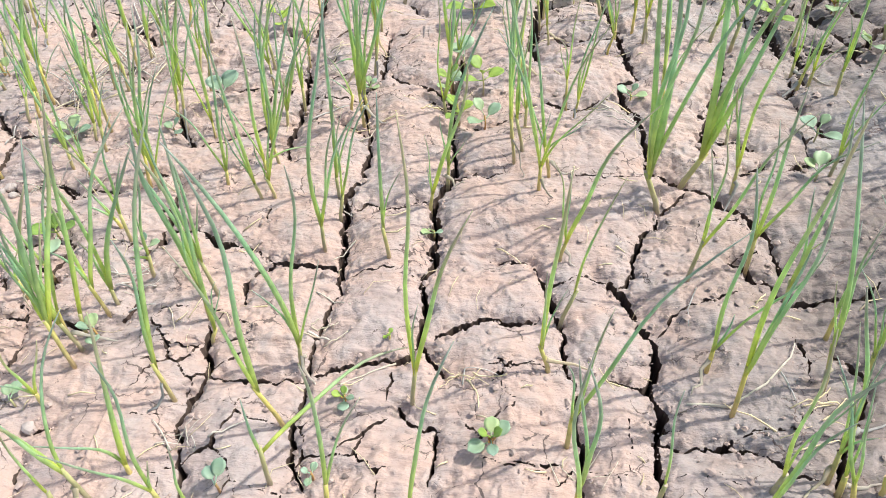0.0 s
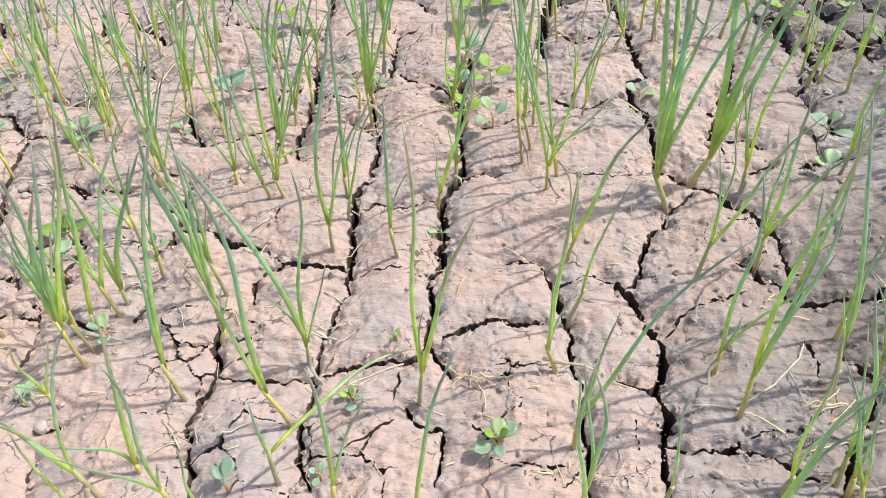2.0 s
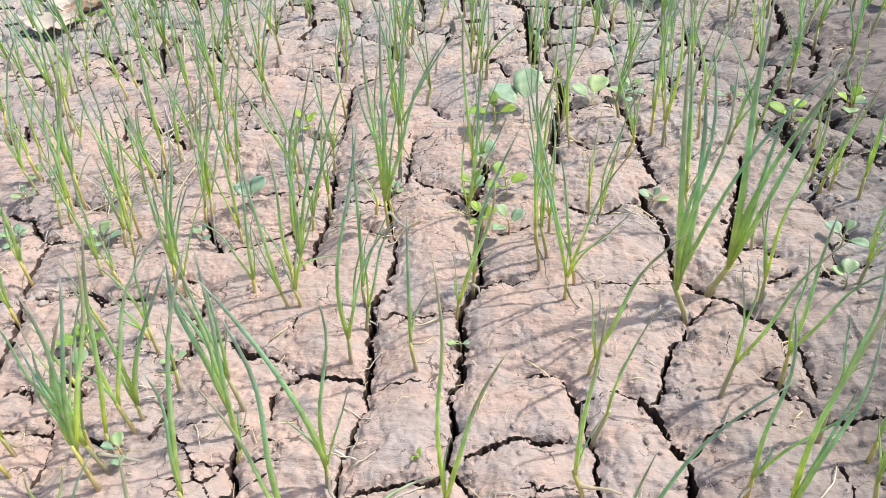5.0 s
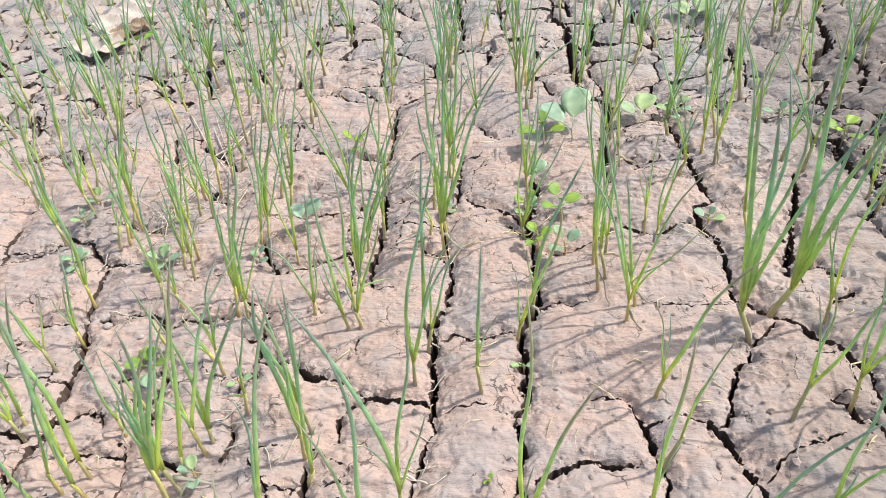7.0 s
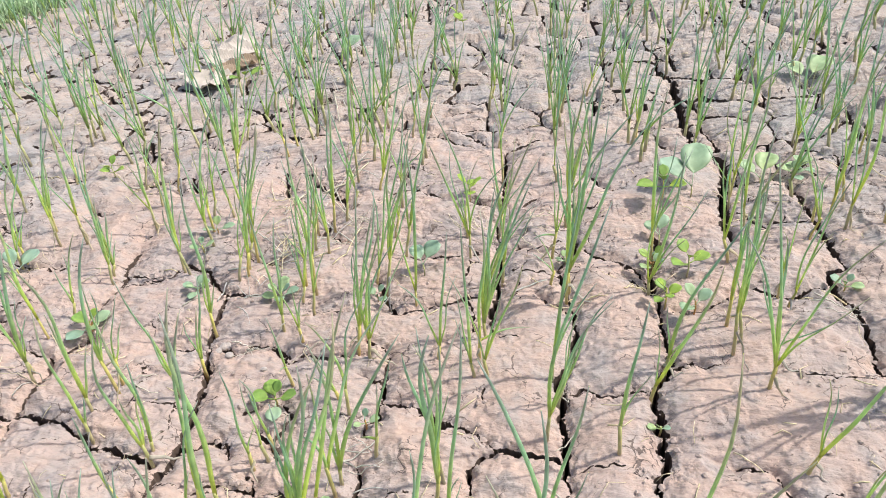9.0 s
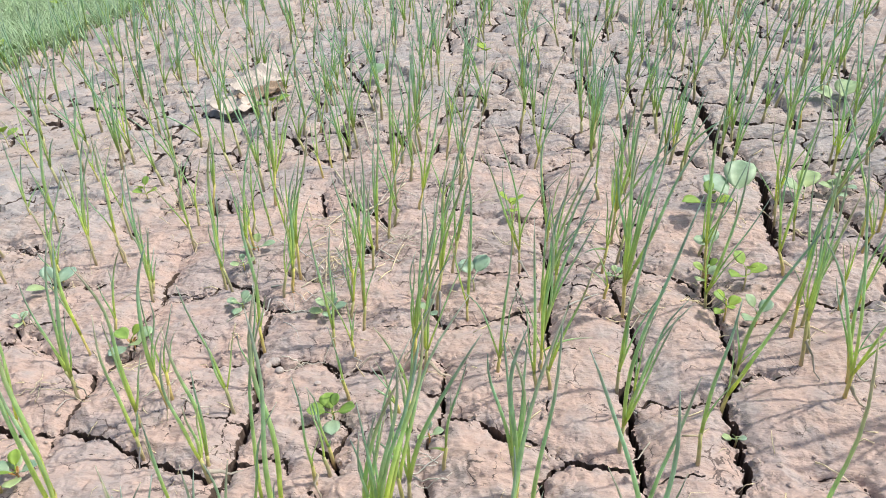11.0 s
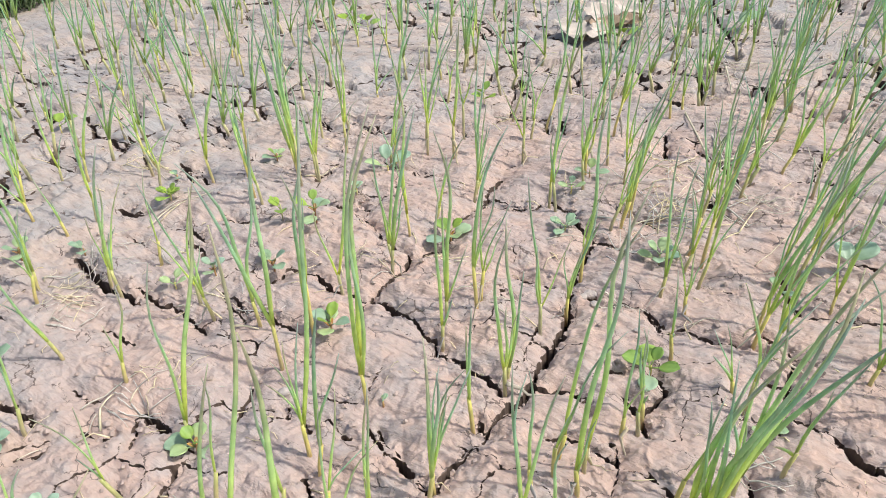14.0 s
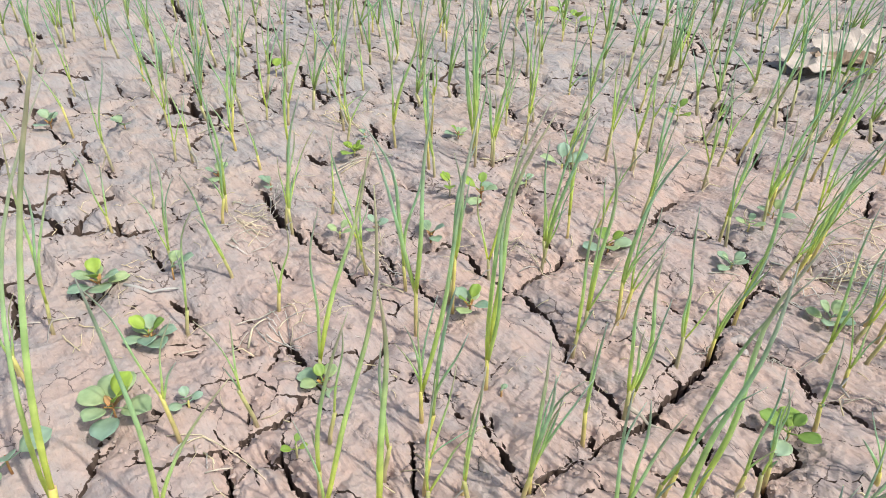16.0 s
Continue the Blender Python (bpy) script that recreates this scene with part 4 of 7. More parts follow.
onion(0.252, 0.385, (-0.004, 0.003, 0.049), (-0.018, 0.003, 0.153), (-0.007, 0.006, 0.214), (0.001, -0.012, 0.116))
onion(0.360, 0.577, (0.001, -0.001, 0.030), (0.003, 0.004, 0.143), (-0.005, -0.008, 0.115), (0.020, -0.016, 0.119))
onion(-0.142, 0.805, (0.009, 0.002, 0.040), (0.000, -0.000, 0.116), (0.034, 0.012, 0.123), (0.019, 0.013, 0.137))
onion(-0.162, 0.780, (0.006, 0.001, 0.040), (0.001, -0.008, 0.120), (0.027, -0.005, 0.117), (0.006, -0.008, 0.133), (-0.022, -0.002, 0.030))
onion(-0.163, 0.723, (0.005, 0.001, 0.020), (-0.015, -0.006, 0.071))
onion(-0.045, 0.711, (-0.002, -0.000, 0.024), (0.016, -0.013, 0.169), (0.003, -0.012, 0.151), (0.035, 0.005, 0.080), (0.050, 0.002, 0.141))
onion(0.031, 0.646, (-0.000, 0.000, 0.043), (-0.010, 0.008, 0.182), (0.012, -0.004, 0.175), (0.003, -0.007, 0.177), (0.018, -0.017, 0.193))
onion(-0.234, 0.623, (-0.001, -0.000, 0.025), (0.028, 0.019, 0.198), (0.051, 0.027, 0.182), (0.051, 0.007, 0.214), (0.017, 0.002, 0.185), (0.056, 0.028, 0.151))
onion(-0.241, 0.704, (0.004, 0.002, 0.027), (0.054, 0.013, 0.161), (0.015, 0.012, 0.150), (0.059, 0.015, 0.127))
onion(-0.240, 0.561, (-0.003, -0.001, 0.022), (0.000, -0.007, 0.176), (-0.009, -0.007, 0.113))
onion(-0.388, 0.731, (0.006, 0.003, 0.023), (0.034, 0.011, 0.157), (0.047, 0.022, 0.138), (0.009, 0.017, 0.128))
onion(-0.380, 0.821, (0.009, 0.004, 0.031), (0.027, 0.012, 0.119), (0.038, 0.009, 0.121), (-0.002, 0.005, 0.073))
onion(-0.486, 0.787, (0.007, 0.004, 0.039), (0.016, 0.005, 0.123), (-0.007, -0.018, 0.129), (0.032, 0.024, 0.083))
onion(-0.624, 0.897, (0.006, 0.004, 0.016), (0.013, 0.002, 0.076), (0.031, 0.017, 0.068))
onion(-0.584, 0.780, (0.008, 0.006, 0.022), (0.021, 0.017, 0.118), (0.026, 0.020, 0.109))
onion(-0.382, 0.619, (0.004, 0.002, 0.039), (0.015, -0.003, 0.135), (0.034, 0.021, 0.158), (0.035, 0.018, 0.114))
onion(-0.375, 0.307, (0.001, 0.001, 0.012), (0.006, -0.002, 0.084), (-0.010, -0.012, 0.044), (0.019, 0.019, 0.062))
onion(-0.277, 0.244, (0.001, 0.001, 0.012), (0.025, 0.028, 0.158), (-0.025, -0.026, 0.087))
onion(-0.322, 0.215, (0.002, 0.003, 0.022), (0.002, 0.009, 0.102))
onion(-0.471, 0.677, (0.006, 0.004, 0.022), (0.006, 0.012, 0.116), (0.031, 0.017, 0.119))
onion(-0.251, 0.376, (0.007, 0.005, 0.014), (0.018, 0.016, 0.066), (0.021, 0.018, 0.056), (0.036, 0.006, 0.243))
onion(-0.478, 0.624, (0.003, 0.002, 0.023), (-0.000, -0.002, 0.143), (0.013, 0.020, 0.142))
onion(0.178, 0.866, (-0.001, 0.000, 0.025), (0.006, -0.004, 0.080), (-0.014, 0.007, 0.084))
onion(0.276, 0.228, (-0.003, 0.004, 0.018), (-0.017, 0.019, 0.103))
onion(-0.648, 0.353, (-0.000, -0.000, 0.034), (0.005, 0.008, 0.203), (0.021, 0.017, 0.230))
onion(-0.558, 0.512, (0.000, 0.000, 0.035), (-0.006, -0.012, 0.147), (0.019, 0.019, 0.101), (-0.002, -0.002, 0.098))
onion(-0.652, 0.283, (0.000, 0.000, 0.034), (0.002, -0.015, 0.110), (-0.008, 0.005, 0.110), (-0.000, 0.017, 0.120), (-0.012, -0.015, 0.084), (0.008, 0.038, 0.237))
onion(-0.743, 0.345, (0.001, 0.001, 0.056), (-0.033, -0.013, 0.186), (0.004, 0.015, 0.199))
onion(-0.759, 0.114, (-0.001, -0.004, 0.055), (-0.006, -0.026, 0.145), (0.001, 0.015, 0.118), (0.003, 0.011, 0.081))
onion(-0.746, 0.176, (-0.003, -0.009, 0.044), (-0.003, -0.026, 0.110), (-0.010, -0.002, 0.107), (-0.010, -0.015, 0.067))
onion(-0.892, 0.172, (0.001, 0.005, 0.027), (0.016, 0.023, 0.125), (0.001, 0.008, 0.092))
onion(-0.760, 0.247, (0.000, 0.001, 0.021), (0.002, 0.011, 0.168), (0.007, 0.055, 0.181))
onion(-0.861, 0.366, (-0.002, -0.004, 0.031), (-0.008, -0.025, 0.144), (-0.006, 0.007, 0.109), (-0.000, -0.009, 0.070))
onion(-0.776, 0.471, (-0.001, -0.001, 0.027), (-0.005, -0.016, 0.107), (0.009, 0.033, 0.167))
onion(-0.757, 0.540, (-0.003, -0.002, 0.027), (-0.006, -0.005, 0.145), (0.020, 0.015, 0.154), (0.009, 0.018, 0.068))
onion(-0.635, 0.454, (0.002, 0.001, 0.029), (0.003, 0.006, 0.146), (0.011, 0.006, 0.059))
onion(-0.548, 0.424, (-0.000, -0.000, 0.034), (0.006, -0.008, 0.109), (0.005, 0.015, 0.091), (0.010, -0.009, 0.183))
onion(-0.549, 0.372, (-0.002, -0.001, 0.039), (0.007, -0.004, 0.139), (-0.002, 0.001, 0.115))
onion(-0.545, 0.306, (0.000, 0.000, 0.027), (-0.003, 0.011, 0.147), (0.004, 0.014, 0.122), (0.008, 0.018, 0.104), (0.023, 0.028, 0.120))
onion(-0.591, 0.197, (0.001, 0.001, 0.023), (0.004, 0.010, 0.180))
onion(-0.560, 0.258, (-0.003, -0.003, 0.029), (0.011, -0.001, 0.126), (-0.004, -0.001, 0.051))
onion(-0.580, 0.233, (0.001, 0.001, 0.030), (0.027, 0.024, 0.101), (0.003, 0.006, 0.120))
onion(-0.646, 0.179, (0.001, 0.002, 0.026), (0.018, 0.023, 0.150), (-0.004, 0.002, 0.065))
onion(-0.452, 0.375, (0.001, 0.000, 0.027), (0.019, 0.012, 0.250))
onion(-0.469, 0.357, (0.001, 0.000, 0.030), (0.037, 0.018, 0.144), (0.006, 0.015, 0.057))
onion(-0.479, 0.340, (-0.001, -0.000, 0.020), (0.001, -0.002, 0.121))
onion(-0.432, 0.440, (-0.002, -0.001, 0.025), (-0.004, 0.002, 0.110), (0.001, 0.004, 0.050))
onion(-0.437, 0.537, (-0.003, -0.001, 0.028), (-0.002, -0.005, 0.076), (-0.004, -0.007, 0.105))
onion(-0.447, 0.605, (-0.001, -0.000, 0.020), (-0.019, 0.003, 0.072), (-0.001, 0.007, 0.069), (0.011, 0.006, 0.064))
onion(-0.378, 0.515, (-0.002, -0.000, 0.012), (-0.021, -0.005, 0.037), (-0.013, -0.008, 0.076))
onion(-0.752, 0.707, (0.005, 0.003, 0.030), (0.004, -0.001, 0.107), (0.009, 0.018, 0.110))
onion(-0.626, 0.506, (-0.001, -0.001, 0.049), (0.021, 0.018, 0.163), (0.024, 0.003, 0.136), (0.019, 0.017, 0.098))
onion(-0.765, 0.637, (0.005, 0.004, 0.019), (-0.001, 0.004, 0.068), (0.011, 0.017, 0.084), (0.034, 0.013, 0.101))
onion(-0.645, 0.727, (-0.003, -0.002, 0.038), (-0.003, 0.008, 0.121), (-0.007, 0.001, 0.101))
onion(-0.647, 0.818, (0.001, 0.000, 0.037), (-0.007, -0.006, 0.089), (-0.003, 0.010, 0.107), (0.005, 0.009, 0.103))
onion(-0.632, 0.858, (-0.001, -0.000, 0.028), (-0.005, 0.003, 0.072), (-0.003, -0.006, 0.106))
onion(-0.562, 0.615, (0.002, 0.001, 0.037), (0.011, 0.006, 0.176), (0.023, 0.004, 0.124), (0.015, 0.008, 0.075))
onion(-0.561, 0.724, (0.008, 0.003, 0.033), (0.018, -0.006, 0.130), (0.026, 0.023, 0.148), (0.016, 0.013, 0.089))
onion(-0.738, 0.013, (-0.000, 0.004, 0.020), (-0.030, 0.074, 0.263))
onion(-0.896, 0.031, (0.000, -0.002, 0.035), (0.002, -0.005, 0.070), (0.002, 0.010, 0.068))
onion(-0.970, 0.067, (0.000, 0.005, 0.037), (0.010, 0.014, 0.178), (0.017, 0.045, 0.172), (-0.001, 0.023, 0.160))
onion(-1.148, 0.177, (-0.000, -0.001, 0.024), (-0.007, 0.009, 0.087), (-0.008, -0.013, 0.101))
onion(-1.157, 0.233, (0.001, 0.005, 0.015), (0.006, 0.009, 0.056))
onion(-1.004, 0.203, (-0.000, -0.001, 0.023), (-0.012, -0.020, 0.096), (-0.003, 0.008, 0.117), (0.014, 0.015, 0.109))
onion(-0.943, 0.246, (-0.002, -0.005, 0.024), (-0.000, -0.025, 0.115), (-0.010, -0.023, 0.077))
onion(-1.049, 0.281, (0.002, 0.007, 0.031), (0.001, 0.020, 0.093), (0.001, 0.009, 0.089), (0.003, -0.013, 0.068))
onion(-0.859, 0.257, (0.001, 0.003, 0.021), (0.001, -0.001, 0.064), (0.011, 0.015, 0.083))
onion(-1.026, 0.353, (0.002, 0.004, 0.024), (0.005, -0.002, 0.089), (0.017, 0.020, 0.072), (0.002, 0.024, 0.102))
onion(-1.226, 0.382, (-0.001, -0.002, 0.027), (-0.002, -0.001, 0.086), (-0.003, 0.031, 0.174), (-0.015, -0.023, 0.071))
onion(-1.591, 0.449, (0.001, 0.003, 0.032), (0.009, 0.008, 0.094), (-0.008, -0.016, 0.094))
onion(-1.811, 0.377, (0.001, 0.003, 0.022), (0.003, 0.006, 0.088), (0.009, -0.000, 0.111))
onion(-1.745, 0.208, (0.000, 0.003, 0.041), (0.007, -0.009, 0.095))
onion(-1.457, 0.217, (-0.001, -0.003, 0.047), (-0.016, -0.026, 0.117), (-0.003, -0.007, 0.074))
onion(-1.302, 0.229, (-0.001, -0.004, 0.044), (0.010, -0.006, 0.129), (0.014, 0.020, 0.139))
onion(-1.478, 0.142, (0.000, 0.000, 0.014), (0.001, -0.007, 0.052))
onion(-1.378, 0.625, (0.000, 0.001, 0.031), (-0.013, -0.013, 0.071), (0.006, -0.002, 0.073))
onion(-1.195, 0.546, (-0.002, -0.003, 0.065), (-0.020, -0.016, 0.114), (0.007, -0.003, 0.127), (0.009, 0.023, 0.155))
onion(-1.105, 0.579, (-0.002, -0.002, 0.041), (-0.012, 0.005, 0.137), (0.028, 0.025, 0.167), (0.016, 0.008, 0.120))
onion(-1.009, 0.568, (-0.002, -0.003, 0.068), (-0.011, 0.010, 0.171), (-0.002, -0.006, 0.132), (0.005, 0.003, 0.154))
onion(-0.995, 0.672, (0.000, 0.000, 0.036), (-0.007, -0.002, 0.110), (0.023, 0.006, 0.163))
onion(-0.991, 0.737, (0.001, 0.001, 0.046), (-0.005, 0.013, 0.150), (-0.007, 0.008, 0.110))
onion(-0.910, 0.749, (0.001, 0.001, 0.027), (0.009, 0.016, 0.093), (0.019, 0.027, 0.126))
onion(-0.983, 0.629, (0.001, 0.002, 0.069), (0.011, -0.017, 0.225), (-0.009, 0.020, 0.215), (-0.010, -0.003, 0.190))
onion(-1.405, 0.918, (-0.000, -0.000, 0.040), (-0.006, -0.002, 0.105), (0.012, 0.004, 0.118))
onion(-1.574, 0.854, (0.001, 0.001, 0.024), (-0.009, -0.003, 0.081), (0.015, 0.023, 0.081))
onion(-1.768, 0.743, (-0.001, -0.002, 0.013), (-0.003, -0.017, 0.063), (0.008, 0.004, 0.062))
onion(-1.147, 0.422, (0.002, 0.005, 0.034), (-0.004, 0.008, 0.106), (0.017, 0.016, 0.156))
onion(-1.245, 0.300, (0.001, 0.003, 0.026), (-0.006, 0.013, 0.104), (0.001, 0.030, 0.086))
onion(-1.230, 0.319, (-0.000, -0.001, 0.035), (-0.011, -0.016, 0.110), (0.000, 0.003, 0.093))
onion(-0.760, 0.724, (0.005, 0.004, 0.016), (0.018, 0.012, 0.091), (0.013, 0.014, 0.156), (0.013, 0.014, 0.046))
onion(-0.565, 0.740, (0.005, 0.002, 0.026), (0.039, 0.036, 0.157), (0.010, -0.002, 0.073))
onion(-0.457, 0.693, (0.005, 0.002, 0.059), (0.008, -0.002, 0.197), (0.026, 0.004, 0.173))
onion(-0.465, 0.781, (0.005, 0.001, 0.036), (0.001, 0.014, 0.138), (0.013, 0.006, 0.126), (-0.000, -0.008, 0.142))
onion(-0.442, 0.426, (0.001, 0.001, 0.023), (0.005, -0.000, 0.135), (0.012, 0.012, 0.055))
onion(-0.475, 0.378, (0.004, 0.003, 0.024), (0.045, 0.015, 0.226))
onion(-0.675, 0.376, (0.003, 0.004, 0.023), (0.012, 0.036, 0.201))
onion(-0.385, 0.382, (0.004, 0.002, 0.029), (0.051, 0.044, 0.180))
onion(-0.367, 0.380, (0.006, 0.002, 0.031), (0.063, 0.027, 0.247))
onion(-0.352, 0.419, (0.002, 0.001, 0.022), (0.074, 0.026, 0.172), (-0.005, 0.006, 0.080), (0.007, -0.005, 0.184))
onion(-0.325, 0.450, (0.005, 0.001, 0.026), (0.016, -0.001, 0.100), (0.032, 0.004, 0.128), (-0.010, -0.004, 0.030))
onion(-0.259, 0.402, (0.006, 0.001, 0.044), (0.015, -0.016, 0.231), (0.007, -0.006, 0.208), (0.020, -0.010, 0.158))
onion(-0.226, 0.563, (-0.003, -0.000, 0.024), (0.019, -0.000, 0.112), (0.035, 0.008, 0.120), (-0.005, -0.003, 0.071))
onion(-0.223, 0.733, (0.003, -0.000, 0.034), (-0.007, 0.007, 0.147), (0.019, 0.014, 0.165), (0.013, -0.011, 0.120), (0.038, -0.006, 0.117))
onion(-0.139, 0.712, (-0.002, 0.000, 0.033), (-0.019, -0.009, 0.186), (0.001, -0.002, 0.148), (0.012, -0.004, 0.163), (0.033, 0.003, 0.199))
onion(-0.142, 0.914, (0.003, -0.000, 0.019), (-0.004, -0.004, 0.092), (0.009, -0.008, 0.127), (0.017, -0.009, 0.103))
onion(0.054, 0.762, (-0.010, 0.004, 0.031), (-0.010, 0.017, 0.159), (0.008, 0.008, 0.163), (-0.020, 0.016, 0.146))
onion(-0.035, 0.825, (0.005, -0.001, 0.018), (-0.003, 0.003, 0.130), (0.033, -0.007, 0.088))
onion(0.047, 0.664, (0.001, -0.001, 0.024), (-0.005, 0.002, 0.110), (-0.002, 0.002, 0.150))
onion(-0.485, 1.050, (0.008, 0.002, 0.030), (0.010, -0.010, 0.143), (0.032, 0.007, 0.126), (0.059, 0.003, 0.118))
onion(-0.384, 0.900, (0.004, 0.001, 0.047), (-0.011, -0.005, 0.104), (0.019, 0.013, 0.104), (0.044, 0.001, 0.092))
onion(-0.240, 0.985, (0.000, 0.000, 0.039), (-0.012, 0.006, 0.119), (0.025, 0.008, 0.152), (0.013, -0.009, 0.142))
onion(-0.663, 0.853, (0.009, 0.005, 0.027), (0.019, 0.015, 0.140), (0.036, 0.029, 0.124))
onion(-0.660, 0.738, (0.002, 0.001, 0.036), (0.027, 0.009, 0.188), (0.022, 0.005, 0.136))
onion(-0.763, 0.886, (0.004, 0.003, 0.029), (-0.002, -0.013, 0.113), (0.022, 0.026, 0.103))
onion(-0.958, 0.961, (0.005, 0.004, 0.030), (0.001, 0.006, 0.081), (0.029, 0.018, 0.095))
onion(-0.600, 1.074, (-0.001, -0.000, 0.022), (-0.010, 0.002, 0.113), (0.014, 0.015, 0.107))
onion(-1.078, 1.578, (0.009, 0.005, 0.040), (0.024, 0.015, 0.157), (0.049, 0.027, 0.166))
onion(-0.879, 0.786, (0.003, 0.002, 0.046), (-0.001, 0.013, 0.151), (0.022, 0.018, 0.137), (0.040, 0.021, 0.152))
onion(-1.041, 0.804, (-0.006, -0.006, 0.046), (-0.009, 0.005, 0.148), (0.013, -0.006, 0.146))
onion(-0.994, 0.640, (-0.001, -0.001, 0.033), (-0.007, 0.016, 0.172), (-0.016, 0.007, 0.207), (0.008, 0.005, 0.143))
onion(-1.069, 0.617, (0.003, 0.004, 0.086), (0.011, -0.005, 0.154), (0.016, -0.001, 0.140))
onion(-1.081, 0.928, (0.000, 0.000, 0.012), (-0.003, 0.010, 0.107), (0.025, 0.023, 0.052), (0.020, 0.011, 0.100))
onion(-1.028, 1.049, (-0.001, -0.001, 0.020), (-0.001, -0.005, 0.089), (0.014, 0.020, 0.074))
onion(-0.769, 0.742, (0.003, 0.002, 0.033), (0.001, 0.008, 0.084), (0.013, 0.011, 0.085), (-0.002, 0.016, 0.140))
onion(-1.328, 0.905, (0.001, 0.001, 0.020), (-0.004, 0.009, 0.093), (0.000, -0.008, 0.116))
onion(-0.862, 0.859, (0.001, 0.001, 0.061), (-0.009, 0.011, 0.138), (0.024, 0.009, 0.118))
onion(-0.747, 0.394, (0.002, 0.002, 0.072), (0.012, -0.008, 0.156), (0.003, 0.011, 0.114))
onion(-0.633, 0.273, (0.004, 0.005, 0.029), (0.027, 0.021, 0.118), (0.020, 0.009, 0.142))
onion(-0.600, 0.245, (0.003, 0.004, 0.038), (0.004, 0.024, 0.102), (0.020, 0.034, 0.067))
onion(-0.575, 0.264, (0.001, 0.001, 0.016), (0.006, 0.009, 0.100), (-0.001, 0.002, 0.039))
onion(-0.540, 0.293, (0.004, 0.003, 0.030), (-0.000, 0.014, 0.135), (0.019, 0.002, 0.142), (0.022, 0.006, 0.119), (0.028, 0.016, 0.137))
onion(-0.684, 0.210, (0.003, 0.007, 0.032), (0.016, 0.012, 0.111))
onion(-0.627, 0.225, (0.004, 0.006, 0.039), (0.001, 0.004, 0.119))
onion(-0.631, 0.521, (0.004, 0.002, 0.035), (0.008, 0.001, 0.121), (0.018, 0.016, 0.076), (0.031, 0.011, 0.113))
onion(-0.555, 0.440, (0.002, 0.001, 0.013), (-0.006, 0.009, 0.134), (0.015, 0.001, 0.116))
onion(-0.551, 0.556, (0.001, 0.001, 0.022), (-0.004, 0.000, 0.075), (0.018, 0.015, 0.109), (0.016, 0.003, 0.091))
onion(-0.448, 0.356, (-0.002, -0.001, 0.027), (0.014, 0.027, 0.235), (0.010, -0.003, 0.090))
onion(-0.464, 0.301, (-0.001, -0.001, 0.036), (-0.014, 0.010, 0.150), (-0.005, 0.009, 0.148), (0.015, 0.024, 0.146))
onion(-0.447, 0.314, (-0.001, -0.000, 0.026), (0.004, 0.003, 0.100))
onion(-0.358, 0.359, (-0.004, -0.001, 0.044), (0.001, 0.016, 0.143), (0.013, -0.010, 0.168), (-0.011, -0.001, 0.135), (0.039, -0.013, 0.225))
onion(-0.430, 0.948, (0.010, 0.004, 0.027), (0.032, 0.023, 0.203), (0.050, 0.040, 0.179), (0.011, -0.008, 0.144), (0.056, 0.039, 0.136))
onion(-0.468, 0.969, (0.003, 0.001, 0.059), (0.015, -0.002, 0.168), (0.030, -0.008, 0.226), (-0.000, 0.000, 0.110))
onion(-0.661, 0.948, (0.009, 0.006, 0.052), (0.029, 0.031, 0.159), (0.025, -0.001, 0.157), (0.049, 0.046, 0.160), (0.005, 0.026, 0.198))
onion(-0.677, 1.260, (0.006, 0.003, 0.021), (0.047, 0.037, 0.125), (0.004, 0.007, 0.097), (0.009, 0.003, 0.077))
onion(-0.722, 1.131, (0.009, 0.006, 0.030), (0.054, 0.027, 0.141), (0.031, 0.019, 0.136), (0.046, 0.040, 0.106))
onion(-0.285, 1.296, (0.008, 0.002, 0.021), (0.005, -0.006, 0.130), (0.040, -0.003, 0.126), (-0.019, -0.013, 0.104))
onion(-0.256, 1.090, (0.009, 0.002, 0.029), (0.034, 0.002, 0.168), (0.050, 0.021, 0.177), (-0.012, 0.005, 0.108), (0.060, 0.009, 0.109))
onion(-0.235, 0.839, (0.005, 0.001, 0.036), (-0.001, 0.009, 0.143), (0.032, 0.014, 0.122), (-0.011, -0.001, 0.117), (0.051, 0.017, 0.102))
onion(-0.145, 0.859, (0.005, 0.001, 0.054), (0.024, -0.011, 0.210), (-0.014, -0.019, 0.237), (0.046, -0.001, 0.232), (0.086, 0.015, 0.164), (-0.004, 0.002, 0.154))
onion(-0.107, 1.291, (0.012, 0.001, 0.032), (-0.002, 0.009, 0.122), (0.038, -0.002, 0.123), (0.057, -0.005, 0.113))
onion(-0.029, 1.119, (0.001, -0.000, 0.030), (0.012, -0.004, 0.143), (-0.006, -0.001, 0.126), (0.029, -0.004, 0.142))
onion(-0.417, 1.268, (-0.000, -0.000, 0.023), (0.008, 0.008, 0.115), (0.042, 0.001, 0.125), (-0.009, -0.002, 0.100))
onion(-0.410, 1.131, (0.009, 0.003, 0.041), (0.009, 0.006, 0.147), (0.037, 0.020, 0.140))
onion(0.088, 0.940, (0.002, -0.000, 0.037), (-0.013, -0.007, 0.174), (0.022, 0.015, 0.177), (-0.021, 0.004, 0.139), (0.035, -0.015, 0.135))
onion(0.093, 1.256, (-0.006, 0.001, 0.021), (-0.003, 0.012, 0.117), (0.010, -0.011, 0.105))
onion(0.204, 1.237, (-0.003, 0.001, 0.031), (-0.003, -0.006, 0.121), (0.018, 0.002, 0.107))
